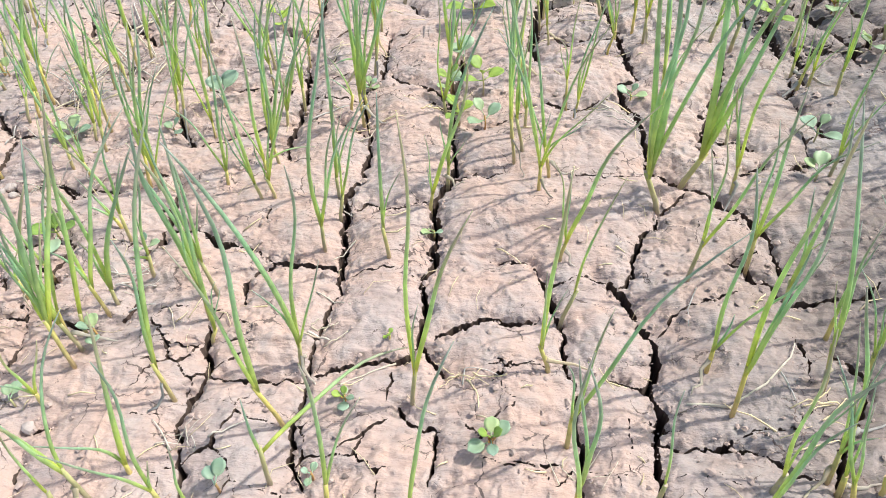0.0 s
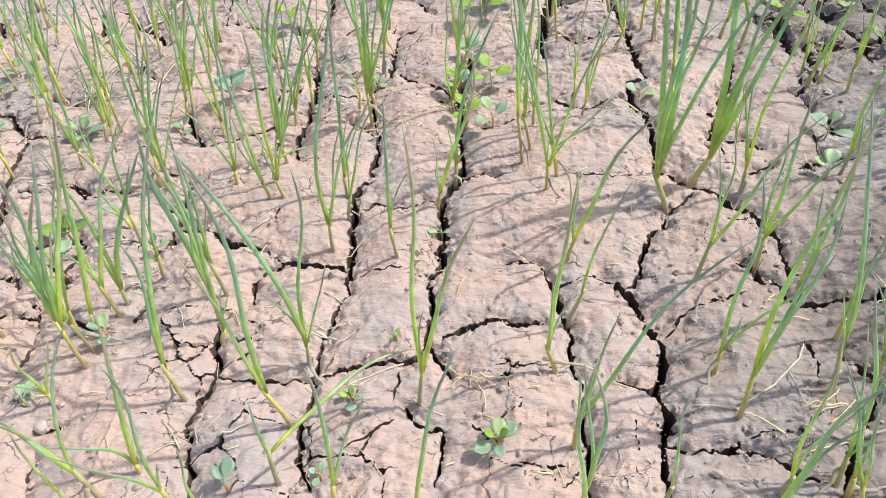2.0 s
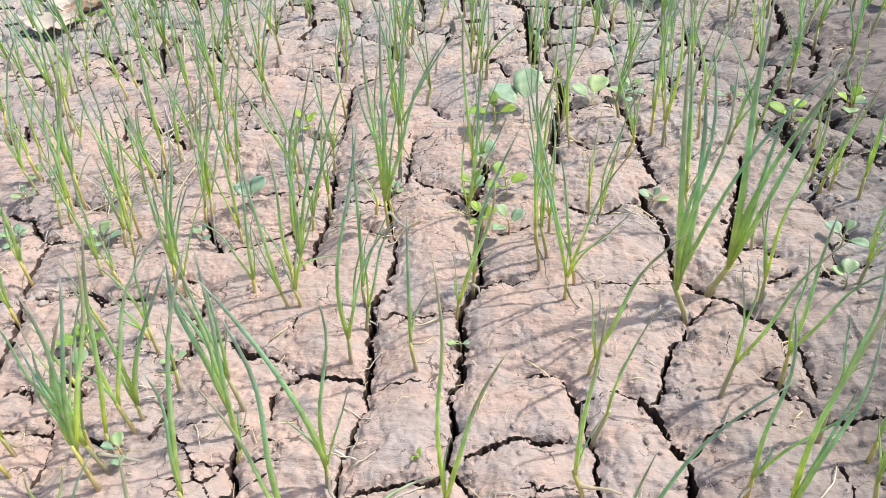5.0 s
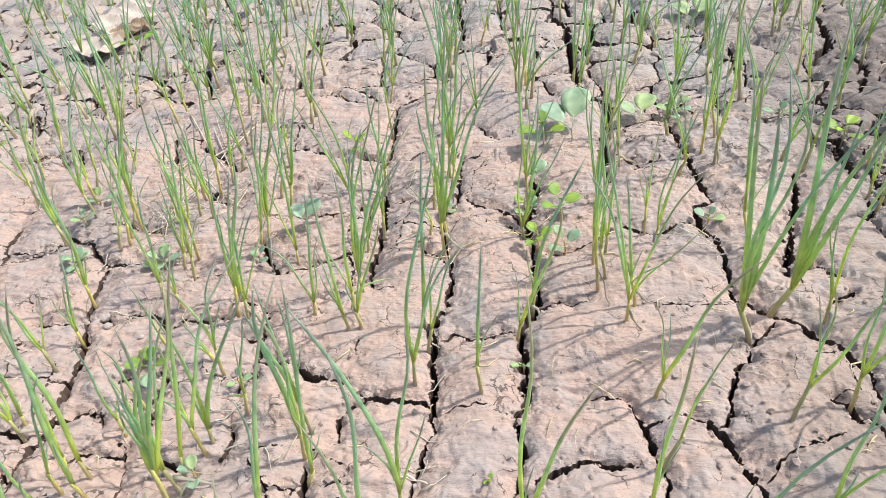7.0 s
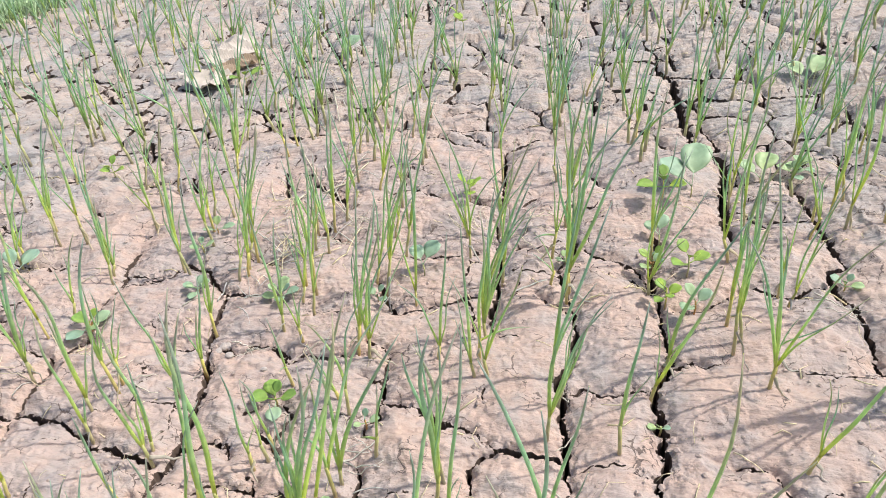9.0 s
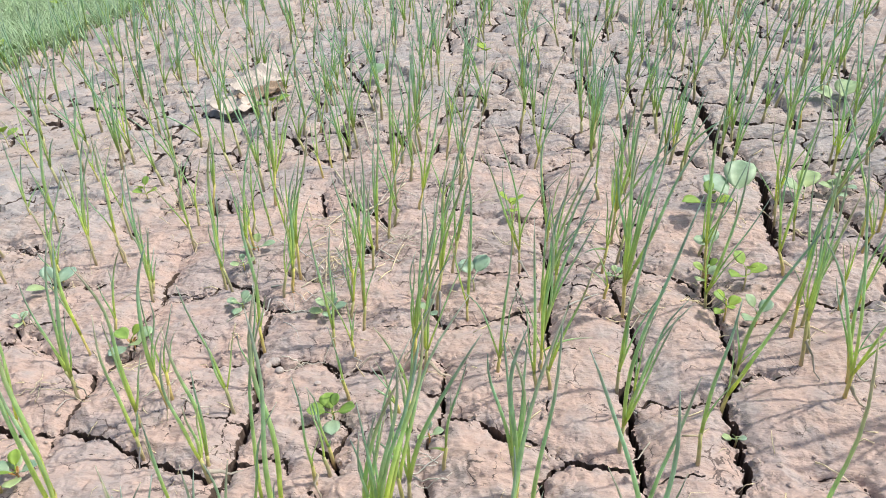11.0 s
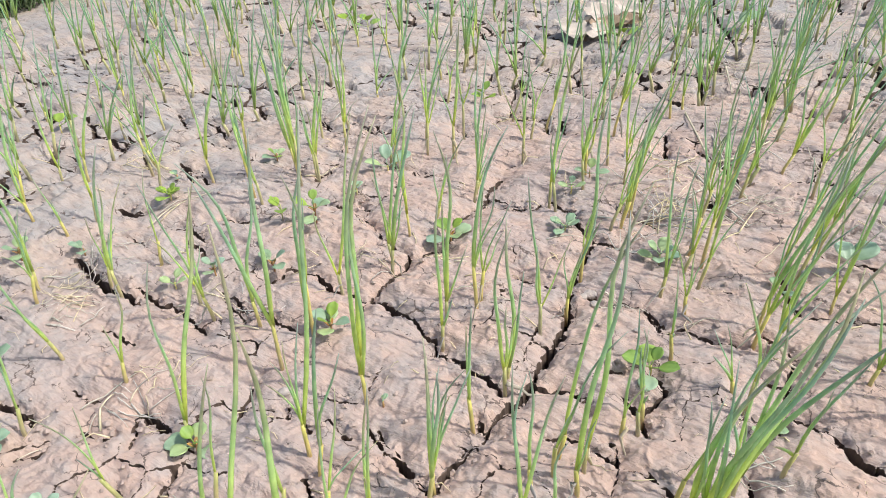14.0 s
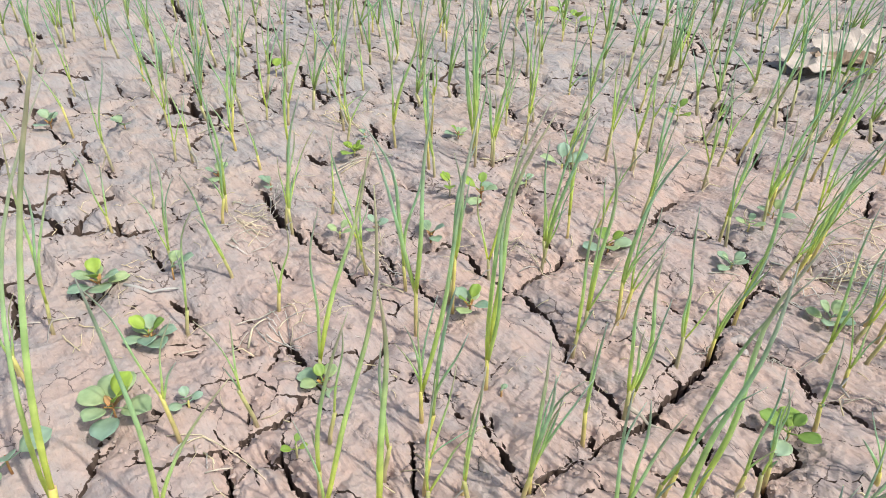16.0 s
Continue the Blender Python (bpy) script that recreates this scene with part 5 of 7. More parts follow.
onion(0.212, 1.104, (0.001, -0.000, 0.029), (0.026, 0.007, 0.125), (-0.023, 0.017, 0.125), (0.046, -0.004, 0.074))
onion(0.228, 0.909, (-0.009, 0.003, 0.044), (-0.033, 0.025, 0.149), (0.005, 0.012, 0.159), (-0.018, -0.008, 0.139))
onion(0.258, 0.847, (-0.005, 0.002, 0.051), (-0.038, 0.009, 0.180), (0.005, -0.010, 0.164), (0.014, -0.009, 0.183))
onion(0.398, 1.096, (0.000, -0.000, 0.038), (-0.003, -0.011, 0.146), (-0.022, -0.004, 0.137))
onion(0.470, 1.085, (-0.010, 0.005, 0.045), (-0.009, 0.012, 0.145), (-0.034, 0.003, 0.142))
onion(-0.772, 0.951, (0.012, 0.009, 0.046), (0.024, 0.024, 0.170), (0.032, 0.013, 0.120))
onion(-0.833, 0.957, (0.012, 0.010, 0.045), (0.021, 0.010, 0.124), (0.037, 0.033, 0.091))
onion(-0.475, 0.707, (0.006, 0.004, 0.043), (0.021, 0.003, 0.135), (0.002, 0.008, 0.117))
onion(-0.570, 0.713, (0.009, 0.007, 0.032), (0.023, 0.019, 0.102), (0.021, 0.019, 0.058))
onion(-0.637, 0.791, (-0.002, -0.002, 0.040), (-0.006, 0.004, 0.092), (0.016, 0.016, 0.101), (-0.009, -0.001, 0.148), (0.041, 0.037, 0.179))
onion(-0.459, 0.859, (0.005, 0.002, 0.027), (0.018, 0.011, 0.113), (0.039, 0.020, 0.124))
onion(-1.276, 0.397, (0.003, 0.009, 0.050), (0.017, 0.013, 0.126), (-0.016, -0.013, 0.127), (-0.001, 0.034, 0.124))
onion(-1.150, 0.523, (0.004, 0.006, 0.039), (0.006, 0.001, 0.124), (0.026, 0.029, 0.087))
onion(-1.078, 0.299, (0.001, 0.003, 0.023), (0.008, -0.001, 0.148), (0.006, 0.012, 0.073), (0.005, -0.003, 0.192))
onion(-0.979, 0.661, (-0.000, -0.000, 0.044), (-0.015, -0.005, 0.116), (0.014, 0.016, 0.132), (-0.004, -0.006, 0.111))
onion(-0.909, 0.736, (0.002, 0.002, 0.027), (0.034, 0.045, 0.136), (-0.004, -0.005, 0.058))
onion(-0.899, 0.813, (0.003, 0.002, 0.036), (-0.004, 0.005, 0.128), (0.025, 0.030, 0.142))
onion(-0.836, 0.790, (0.002, 0.001, 0.052), (0.013, 0.006, 0.164), (-0.010, -0.011, 0.118))
onion(-0.996, 0.874, (0.004, 0.003, 0.029), (-0.005, 0.002, 0.111), (0.026, 0.018, 0.172))
onion(-1.015, 0.657, (-0.003, -0.003, 0.045), (-0.017, -0.011, 0.188), (-0.001, -0.019, 0.171), (-0.013, -0.001, 0.109))
onion(-0.748, 0.833, (0.002, 0.001, 0.043), (-0.003, -0.005, 0.116), (0.009, -0.001, 0.140))
onion(-0.566, 0.769, (0.006, 0.002, 0.062), (0.021, -0.003, 0.143), (0.032, 0.012, 0.179), (0.031, 0.017, 0.119), (0.047, -0.003, 0.187))
onion(-0.610, 1.050, (-0.003, -0.001, 0.035), (-0.006, 0.005, 0.101), (0.018, -0.007, 0.117))
onion(-0.498, 0.836, (0.007, 0.001, 0.055), (0.007, -0.010, 0.123), (0.019, 0.003, 0.107))
onion(-0.473, 0.839, (0.007, 0.001, 0.047), (0.018, -0.010, 0.137), (0.019, 0.012, 0.174), (0.025, -0.001, 0.203))
onion(-1.555, 0.469, (0.000, 0.000, 0.031), (-0.008, 0.014, 0.122), (-0.000, -0.008, 0.147))
onion(-1.252, 0.481, (0.002, 0.004, 0.036), (0.008, 0.004, 0.131), (0.031, 0.034, 0.135))
onion(-1.485, 0.965, (0.002, 0.002, 0.024), (-0.006, 0.000, 0.104), (0.017, 0.025, 0.102))
onion(-1.443, 1.040, (0.002, 0.002, 0.024), (-0.012, -0.004, 0.117), (0.030, 0.018, 0.106))
onion(-1.316, 1.080, (-0.000, -0.000, 0.035), (0.004, -0.011, 0.117), (0.020, 0.013, 0.125))
onion(-1.197, 1.118, (-0.004, -0.003, 0.034), (-0.021, -0.023, 0.113), (0.005, 0.014, 0.130))
onion(-1.059, 1.213, (-0.001, -0.001, 0.034), (-0.019, -0.001, 0.118), (0.008, 0.015, 0.129))
onion(-1.004, 1.209, (0.007, 0.004, 0.044), (0.014, 0.020, 0.126), (-0.005, -0.006, 0.118))
onion(-0.357, 0.339, (0.002, 0.002, 0.057), (-0.004, 0.020, 0.165), (0.048, 0.034, 0.215), (0.045, 0.065, 0.214))
onion(-0.158, 0.568, (0.001, 0.000, 0.026), (0.041, 0.019, 0.112), (0.013, 0.004, 0.123), (0.020, -0.009, 0.195))
onion(-0.380, 0.597, (0.007, 0.005, 0.040), (0.036, 0.011, 0.161), (0.050, 0.018, 0.135), (0.016, 0.009, 0.138))
onion(0.033, 0.609, (-0.005, 0.000, 0.062), (-0.005, -0.014, 0.199), (0.010, -0.013, 0.198), (0.008, 0.013, 0.133), (-0.013, -0.002, 0.171))
onion(0.199, 0.229, (0.001, -0.001, 0.029), (0.019, -0.004, 0.147), (-0.009, 0.007, 0.180))
onion(-0.449, 0.653, (0.006, 0.003, 0.033), (0.024, 0.016, 0.201), (0.025, 0.018, 0.084), (0.009, 0.015, 0.098))
onion(-0.369, 0.703, (0.012, 0.005, 0.061), (0.032, -0.003, 0.203), (0.046, 0.012, 0.221), (0.052, 0.007, 0.183), (0.052, 0.014, 0.212), (0.053, 0.029, 0.146))
onion(-0.359, 0.785, (0.011, 0.004, 0.047), (0.045, 0.036, 0.190), (0.025, 0.028, 0.180), (0.034, 0.011, 0.142))
onion(-0.363, 0.585, (0.004, 0.002, 0.028), (0.019, 0.000, 0.190), (0.038, 0.009, 0.175), (0.014, 0.002, 0.143), (0.055, 0.037, 0.132))
onion(-0.278, 0.827, (-0.000, -0.000, 0.037), (-0.005, -0.008, 0.083), (0.018, 0.009, 0.101))
onion(-0.283, 0.584, (0.003, 0.001, 0.017), (0.018, 0.012, 0.134), (-0.024, -0.018, 0.115), (0.024, 0.004, 0.106))
onion(-0.237, 0.584, (0.002, 0.001, 0.029), (0.012, 0.000, 0.160), (-0.024, 0.003, 0.107), (0.051, 0.016, 0.031))
onion(-0.143, 0.689, (0.001, 0.000, 0.052), (0.004, -0.006, 0.244), (0.026, -0.021, 0.250), (0.079, 0.026, 0.221), (0.015, 0.016, 0.212), (0.048, -0.004, 0.229))
onion(-0.041, 0.582, (0.003, -0.000, 0.029), (0.043, -0.020, 0.180), (-0.004, 0.008, 0.084), (0.023, -0.005, 0.064))
onion(-0.038, 0.771, (-0.001, 0.000, 0.053), (-0.002, -0.005, 0.201), (0.035, 0.013, 0.148), (0.018, 0.008, 0.166))
onion(0.043, 0.623, (-0.008, 0.002, 0.043), (-0.012, -0.008, 0.218), (0.008, 0.007, 0.150), (-0.008, -0.001, 0.129))
onion(0.069, 0.581, (-0.006, 0.002, 0.037), (-0.028, 0.017, 0.110), (-0.018, -0.009, 0.147), (0.031, -0.009, 0.071))
onion(0.210, 0.672, (-0.012, 0.005, 0.051), (-0.009, 0.022, 0.221), (-0.029, -0.007, 0.197), (-0.045, -0.003, 0.234), (0.027, -0.007, 0.126))
onion(-1.208, 0.562, (-0.002, -0.004, 0.032), (-0.011, -0.030, 0.095), (0.015, 0.006, 0.104), (0.011, 0.024, 0.045))
onion(-0.992, 0.564, (-0.001, -0.001, 0.029), (-0.015, -0.002, 0.183), (-0.001, -0.013, 0.104), (-0.002, -0.010, 0.132))
onion(-0.748, 0.524, (0.003, 0.003, 0.035), (-0.015, 0.003, 0.116), (0.029, 0.020, 0.162), (0.024, 0.007, 0.112))
onion(-0.649, 0.485, (0.001, 0.000, 0.020), (0.000, 0.006, 0.127), (0.019, 0.013, 0.081), (0.012, -0.010, 0.176))
onion(-0.997, 0.404, (0.002, 0.004, 0.030), (-0.001, 0.012, 0.098), (-0.003, 0.005, 0.058))
onion(-0.898, 0.378, (0.000, 0.001, 0.025), (0.016, 0.019, 0.124), (-0.005, -0.026, 0.094), (0.003, 0.017, 0.064))
onion(-0.986, 0.342, (-0.000, -0.001, 0.037), (0.016, 0.017, 0.152), (0.004, 0.039, 0.125), (0.003, 0.009, 0.079))
onion(-0.810, 0.382, (-0.001, -0.001, 0.030), (-0.008, -0.025, 0.164), (0.003, 0.027, 0.145))
onion(-0.255, 0.427, (-0.003, 0.000, 0.048), (-0.020, -0.007, 0.174), (-0.006, 0.002, 0.191), (0.012, -0.004, 0.182), (0.014, 0.008, 0.114))
onion(-0.767, 0.406, (0.002, 0.002, 0.028), (0.019, 0.007, 0.153), (0.008, 0.018, 0.133))
onion(-0.295, 0.219, (-0.000, -0.000, 0.048), (-0.003, -0.015, 0.144), (-0.008, -0.010, 0.152), (0.030, 0.051, 0.165))
onion(-0.241, 0.217, (-0.000, -0.000, 0.035), (-0.014, -0.032, 0.145), (0.016, 0.012, 0.179), (0.011, 0.002, 0.073))
onion(0.060, 0.221, (-0.000, 0.000, 0.028), (-0.002, 0.007, 0.169), (-0.011, 0.012, 0.169))
onion(0.119, 0.225, (0.001, -0.001, 0.029), (-0.001, 0.016, 0.125))
onion(0.254, 0.222, (-0.005, 0.005, 0.024), (-0.021, 0.014, 0.112), (-0.030, 0.045, 0.115))
onion(-0.721, 0.012, (0.001, 0.008, 0.050), (0.006, 0.070, 0.293), r=0.0034)
onion(-0.676, 0.072, (0.000, 0.000, 0.020), (-0.001, -0.001, 0.193), (0.019, 0.058, 0.126))
onion(-0.609, 0.155, (0.004, 0.009, 0.035), (0.023, 0.045, 0.237), (-0.010, 0.001, 0.108))
onion(-1.853, 0.587, (0.002, 0.002, 0.020), (0.009, -0.004, 0.087), (0.015, 0.016, 0.093), (0.004, 0.026, 0.057))
onion(-1.580, 0.608, (0.002, 0.001, 0.020), (0.018, -0.004, 0.089), (0.009, 0.018, 0.069))
onion(-1.604, 0.379, (0.001, 0.001, 0.025), (0.017, -0.006, 0.148), (-0.002, 0.027, 0.100), (-0.000, 0.005, 0.092))
onion(-1.634, 0.267, (-0.001, 0.000, 0.028), (-0.012, -0.007, 0.157), (0.005, 0.007, 0.100))
onion(-1.334, 0.734, (0.000, 0.000, 0.026), (-0.009, -0.007, 0.141), (0.010, 0.011, 0.123), (0.005, -0.003, 0.092))
onion(-1.516, 0.726, (0.001, 0.001, 0.020), (-0.001, 0.001, 0.113), (0.015, 0.006, 0.073))
onion(-1.509, 0.911, (0.000, 0.000, 0.020), (-0.003, -0.009, 0.094), (0.004, 0.015, 0.084))
onion(-1.530, 0.689, (0.000, 0.000, 0.022), (-0.005, -0.009, 0.110), (0.011, 0.014, 0.088))
onion(-1.335, 0.673, (-0.002, 0.000, 0.022), (-0.020, 0.001, 0.109), (-0.001, -0.001, 0.094))
onion(-1.312, 0.474, (0.001, 0.002, 0.022), (0.006, 0.002, 0.133), (0.007, 0.019, 0.064))
onion(-1.404, 0.346, (0.000, -0.000, 0.029), (-0.006, -0.036, 0.117), (0.004, 0.002, 0.174), (0.010, 0.026, 0.108))
onion(-1.150, 0.383, (-0.002, -0.001, 0.020), (-0.019, -0.004, 0.071), (-0.001, -0.003, 0.050))
onion(-1.292, 1.135, (-0.001, 0.001, 0.020), (-0.017, -0.013, 0.093), (0.000, 0.008, 0.089), (0.004, 0.025, 0.060))
onion(-1.068, 0.768, (0.000, 0.001, 0.025), (-0.009, -0.012, 0.123), (0.010, 0.003, 0.107), (0.002, 0.031, 0.106))
onion(-1.090, 1.281, (-0.002, -0.003, 0.025), (-0.027, -0.031, 0.103), (-0.003, -0.005, 0.125))
onion(-0.964, 1.599, (-0.003, 0.001, 0.020), (-0.031, -0.007, 0.089), (0.003, 0.021, 0.060))
onion(-0.917, 0.028, (0.003, 0.001, 0.020), (0.007, 0.016, 0.074), (0.019, -0.005, 0.051))
onion(-0.436, 0.461, (-0.001, -0.000, 0.020), (-0.009, 0.003, 0.077), (-0.004, -0.006, 0.105), (0.003, -0.002, 0.033))
onion(0.178, 0.536, (-0.020, -0.001, 0.052), (-0.042, 0.001, 0.303), (-0.018, -0.006, 0.301), (0.067, -0.015, 0.291), (-0.004, -0.023, 0.293), (-0.022, 0.005, 0.264), r=0.0030)
onion(0.204, 0.575, (0.020, -0.001, 0.050), (-0.008, -0.022, 0.284), (0.059, -0.009, 0.255), (0.065, -0.020, 0.266), (0.035, 0.003, 0.224), r=0.0033)
onion(0.253, 0.553, (-0.001, 0.000, 0.034), (-0.016, 0.003, 0.128), (0.009, -0.000, 0.213), (-0.021, 0.007, 0.123))
onion(0.380, 0.769, (-0.001, 0.000, 0.020), (-0.006, -0.003, 0.093), (-0.009, 0.006, 0.081))
onion(0.377, 0.738, (0.001, -0.001, 0.021), (0.008, -0.015, 0.114), (0.009, -0.008, 0.091), (0.001, 0.006, 0.077), r=0.0022)
onion(0.272, 0.643, (-0.001, 0.003, 0.020), (-0.001, 0.019, 0.020), (-0.006, 0.003, 0.064))
onion(0.200, 1.053, (-0.000, -0.000, 0.033), (-0.019, -0.001, 0.143), (-0.004, 0.002, 0.157), (0.017, -0.008, 0.152), (0.003, -0.004, 0.139), r=0.0022)
onion(0.202, 0.877, (0.001, 0.001, 0.035), (-0.002, -0.002, 0.165), (0.019, 0.012, 0.207), (-0.006, 0.002, 0.106))
onion(0.210, 0.841, (0.000, 0.000, 0.039), (0.005, -0.000, 0.216), (-0.001, 0.006, 0.140))
onion(0.293, 1.055, (0.002, 0.001, 0.029), (0.010, 0.014, 0.111), (0.017, -0.007, 0.148))
onion(0.421, 0.985, (-0.002, 0.001, 0.032), (-0.030, 0.009, 0.170), (0.007, 0.019, 0.160), (-0.037, 0.005, 0.130), (0.003, -0.005, 0.127), (-0.013, 0.012, 0.141), r=0.0022)
onion(0.393, 1.024, (-0.005, 0.001, 0.030), (-0.035, 0.035, 0.128), (-0.021, 0.001, 0.152), (-0.032, -0.007, 0.128))
onion(0.485, 0.914, (-0.003, 0.001, 0.020), (-0.007, 0.010, 0.112), (-0.029, 0.012, 0.081), (-0.011, 0.003, 0.068))
onion(0.390, 0.741, (0.001, -0.000, 0.022), (0.015, -0.005, 0.131), (-0.003, 0.004, 0.069))
onion(0.401, 0.830, (-0.000, -0.000, 0.021), (0.007, -0.001, 0.117), (-0.008, 0.000, 0.071))
onion(0.406, 0.704, (-0.001, 0.002, 0.027), (-0.004, 0.015, 0.134), (0.002, 0.013, 0.148), (-0.011, 0.007, 0.090))
onion(0.272, 0.272, (-0.004, 0.003, 0.024), (-0.037, 0.024, 0.157), (-0.019, 0.006, 0.117), (-0.018, 0.025, 0.055))
onion(0.305, 0.328, (-0.005, 0.002, 0.029), (-0.046, 0.018, 0.181), (-0.032, 0.028, 0.105), (-0.024, -0.003, 0.110))
onion(0.249, 0.231, (-0.002, 0.003, 0.024), (-0.008, 0.022, 0.117), (-0.016, 0.019, 0.101), r=0.0024)
onion(0.285, 0.367, (-0.001, 0.001, 0.027), (-0.006, 0.019, 0.121), (-0.001, -0.004, 0.121))


# the same rows go on into the distance, and unseen on the right to cast shadows
def random_onion(rng, bm, uvl, bs, uvs, x, y, z, tall):
    """Adds one seedling to the joined far plants."""
    o = Vector((x, y, z))
    fork = Vector((rng.uniform(-0.012, 0.012), rng.uniform(-0.008, 0.008), rng.uniform(0.02, 0.045)))
    tube(bs, uvs, [o + Vector((0, 0, -0.01)), o + fork * 0.5, o + fork * 1.1], [0.003, 0.0026, 0.0023], 5)
    for tipv in random_tips(rng, tall):
        end = Vector(tipv)
        out = Vector((end.x - fork.x, end.y - fork.y, 0))
        tube(bm, uvl, blade_path(o + fork * 0.9, o + end, -out * 0.25, 6), blade_radii(rng.uniform(0.0012, 0.0018) * tall, 6), 4)


def random_tips(rng, tall=1.0):
    lean = Vector((rng.gauss(0.008, 0.012), rng.gauss(0, 0.01), 0))
    return [(lean.x + rng.gauss(0, 0.026), lean.y + rng.gauss(0, 0.022), rng.uniform(0.09, 0.21) * tall) for _ in range(rng.choice((2, 3, 3, 4)))]


def far_plants():
    rng = random.Random(21)
    places = []
    near = [(o.location.x, o.location.y) for o in scene.objects if o.type == "EMPTY"]
    for row in range(-19, 8):
        x0 = -0.145 + row * 0.108
        y = 0.05 + rng.uniform(0, 0.1)
        while y < 3.4:
            y += abs(rng.gauss(0.048, 0.03)) + 0.011
            x = x0 - 0.05 * (y - 1) + rng.gauss(0, 0.016)
            if y < (0.62 if x > -0.5 else 0.36) and -1.75 < x < 0.32 + 0.25 * y:
                continue
            if y < 1.0 and -1.2 < x < 0.32 and rng.random() < 0.72:
                continue
            if any(abs(x - a) < 0.03 and abs(y - b) < 0.03 for a, b in near) or in_verge(x, y):
                continue
            if x < -0.75 and rng.random() < 0.3:
                continue
            places.append((math.hypot(x + 0.15, y - 0.1), x, y))
            # mostly out-of-view plants, doubled here and taller below for the shadows they throw
            if x > 0.3 and y < 0.7:
                places.append((math.hypot(x + 0.15, y - 0.1), x + rng.gauss(0, 0.03), y + 0.025))
    places.sort()
    cut = max(40, 320 - len(near))
    for _, x, y in places[:cut]:
        onion(x, y, (rng.uniform(-0.008, 0.008), rng.uniform(-0.006, 0.006), rng.uniform(0.02, 0.045)), *random_tips(rng, 1.45 if x > 0.3 and y < 0.8 else 1.0), r=0.0024 if x > 0.3 and y < 0.8 else 0.0016)
    (bm, uvl), (bs, uvs) = fresh(), fresh()
    for _, x, y in places[cut:]:
        random_onion(rng, bm, uvl, bs, uvs, x, y, height_at(x, y), 1.45 if x > 0.3 and y < 0.8 else 1.0)
    rest = tagged(new("onion_plants"), "far rows of young green onion plants in dry soil", "onion plants", kind="stuff")
    part("leaves", bm, LEAF, rest)
    part("stems", bs, STEM, rest)


# ---- grassy edge of the bed ----
VERGE = [(-3.2, -1.6), (0.3, -2.45), (0.62, -2.36), (0.85, -2.3), (1.1, -2.43), (1.45, -2.05), (1.7, -1.78), (1.95, -1.72), (2.3, -1.70), (3.4, -1.45), (8, -0.5)]


def in_verge(x, y):
    return x < np.interp(y, [v[0] for v in VERGE], [v[1] for v in VERGE])


def grass():
    rng = random.Random(8)
    bm, uvl = fresh()
    n = 0
    while n < 24000:
        y = rng.gauss(1.8, 1.35)
        edge = np.interp(y, [v[0] for v in VERGE], [v[1] for v in VERGE])
        x = edge + rng.gauss(0, 0.03) - 1.5 * rng.random() ** 1.3
        if noise.noise(Vector((x * 7, y * 7, 0.3))) < rng.uniform(-0.9, 0.1):
            continue
        n += 1
        h, w = rng.uniform(0.03, 0.085), rng.uniform(0.0016, 0.004)
        a, lean = rng.uniform(0, 6.283), rng.uniform(0.2, 1.1)
        z = height_at(x, y)
        p0 = Vector((x, y, z - 0.003))
        d = Vector((math.cos(a), math.sin(a), 0))
        tube(bm, uvl, [p0, p0 + Vector((0, 0, h * 0.5)) + d * h * lean * 0.3, p0 + Vector((0, 0, h)) + d * h * lean], [w, w * 0.8, 0.0003], 4, 0.3)
    ob = tagged(new("grass"), "short green grass along the edge of the bed", "grass", kind="stuff")
    part("blades", bm, GRASS, ob)


# ---- weeds, straw and crumbs ----
def leaf_sheet(bm, uvl, base, along, up, length, width, cup=0.25, rows=7, cols=4):
    """A thin rounded leaf with a fold along its midrib, both faces and a rim."""
    side = along.cross(up).normalized()
    layers = []
    for off in (0.00025, -0.00025):
        grid = []
        for k in range(rows):
            t = k / (rows - 1)
            half = width / 2 * max(0.08, math.sqrt(max(0.0, 1 - (2 * t ** 1.2 - 1) ** 2)))
            row = []
            for c in range(cols + 1):
                q = c / cols * 2 - 1
                p = base + along * (length * t) + side * (half * q) + up * (cup * half * abs(q) - 0.25 * length * t * t * cup + off)
                row.append(bm.verts.new(p))
            grid.append(row)
        layers.append(grid)
    top, low = layers

    def face(vs, v):
        f = bm.faces.new(vs)
        f.smooth = True
        for lo in f.loops:
            lo[uvl].uv = (0.5, v)
    for k in range(rows - 1):
        for c in range(cols):
            face((top[k][c], top[k][c + 1], top[k + 1][c + 1], top[k + 1][c]), k / rows)
            face((low[k][c], low[k + 1][c], low[k + 1][c + 1], low[k][c + 1]), k / rows)
        face((top[k][0], top[k + 1][0], low[k + 1][0], low[k][0]), 0.5)
        face((top[k][cols], low[k][cols], low[k + 1][cols], top[k + 1][cols]), 0.5)


WEED_LABELS = {"weed": "small broad-leaved green weed growing from the cracked soil", "pale": "small weed with pale grey-green rounded leaves",
               "lime": "small weed with bright yellow-green leaves", "mixed": "small weed with one large pale leaf and yellow-green shoots"}


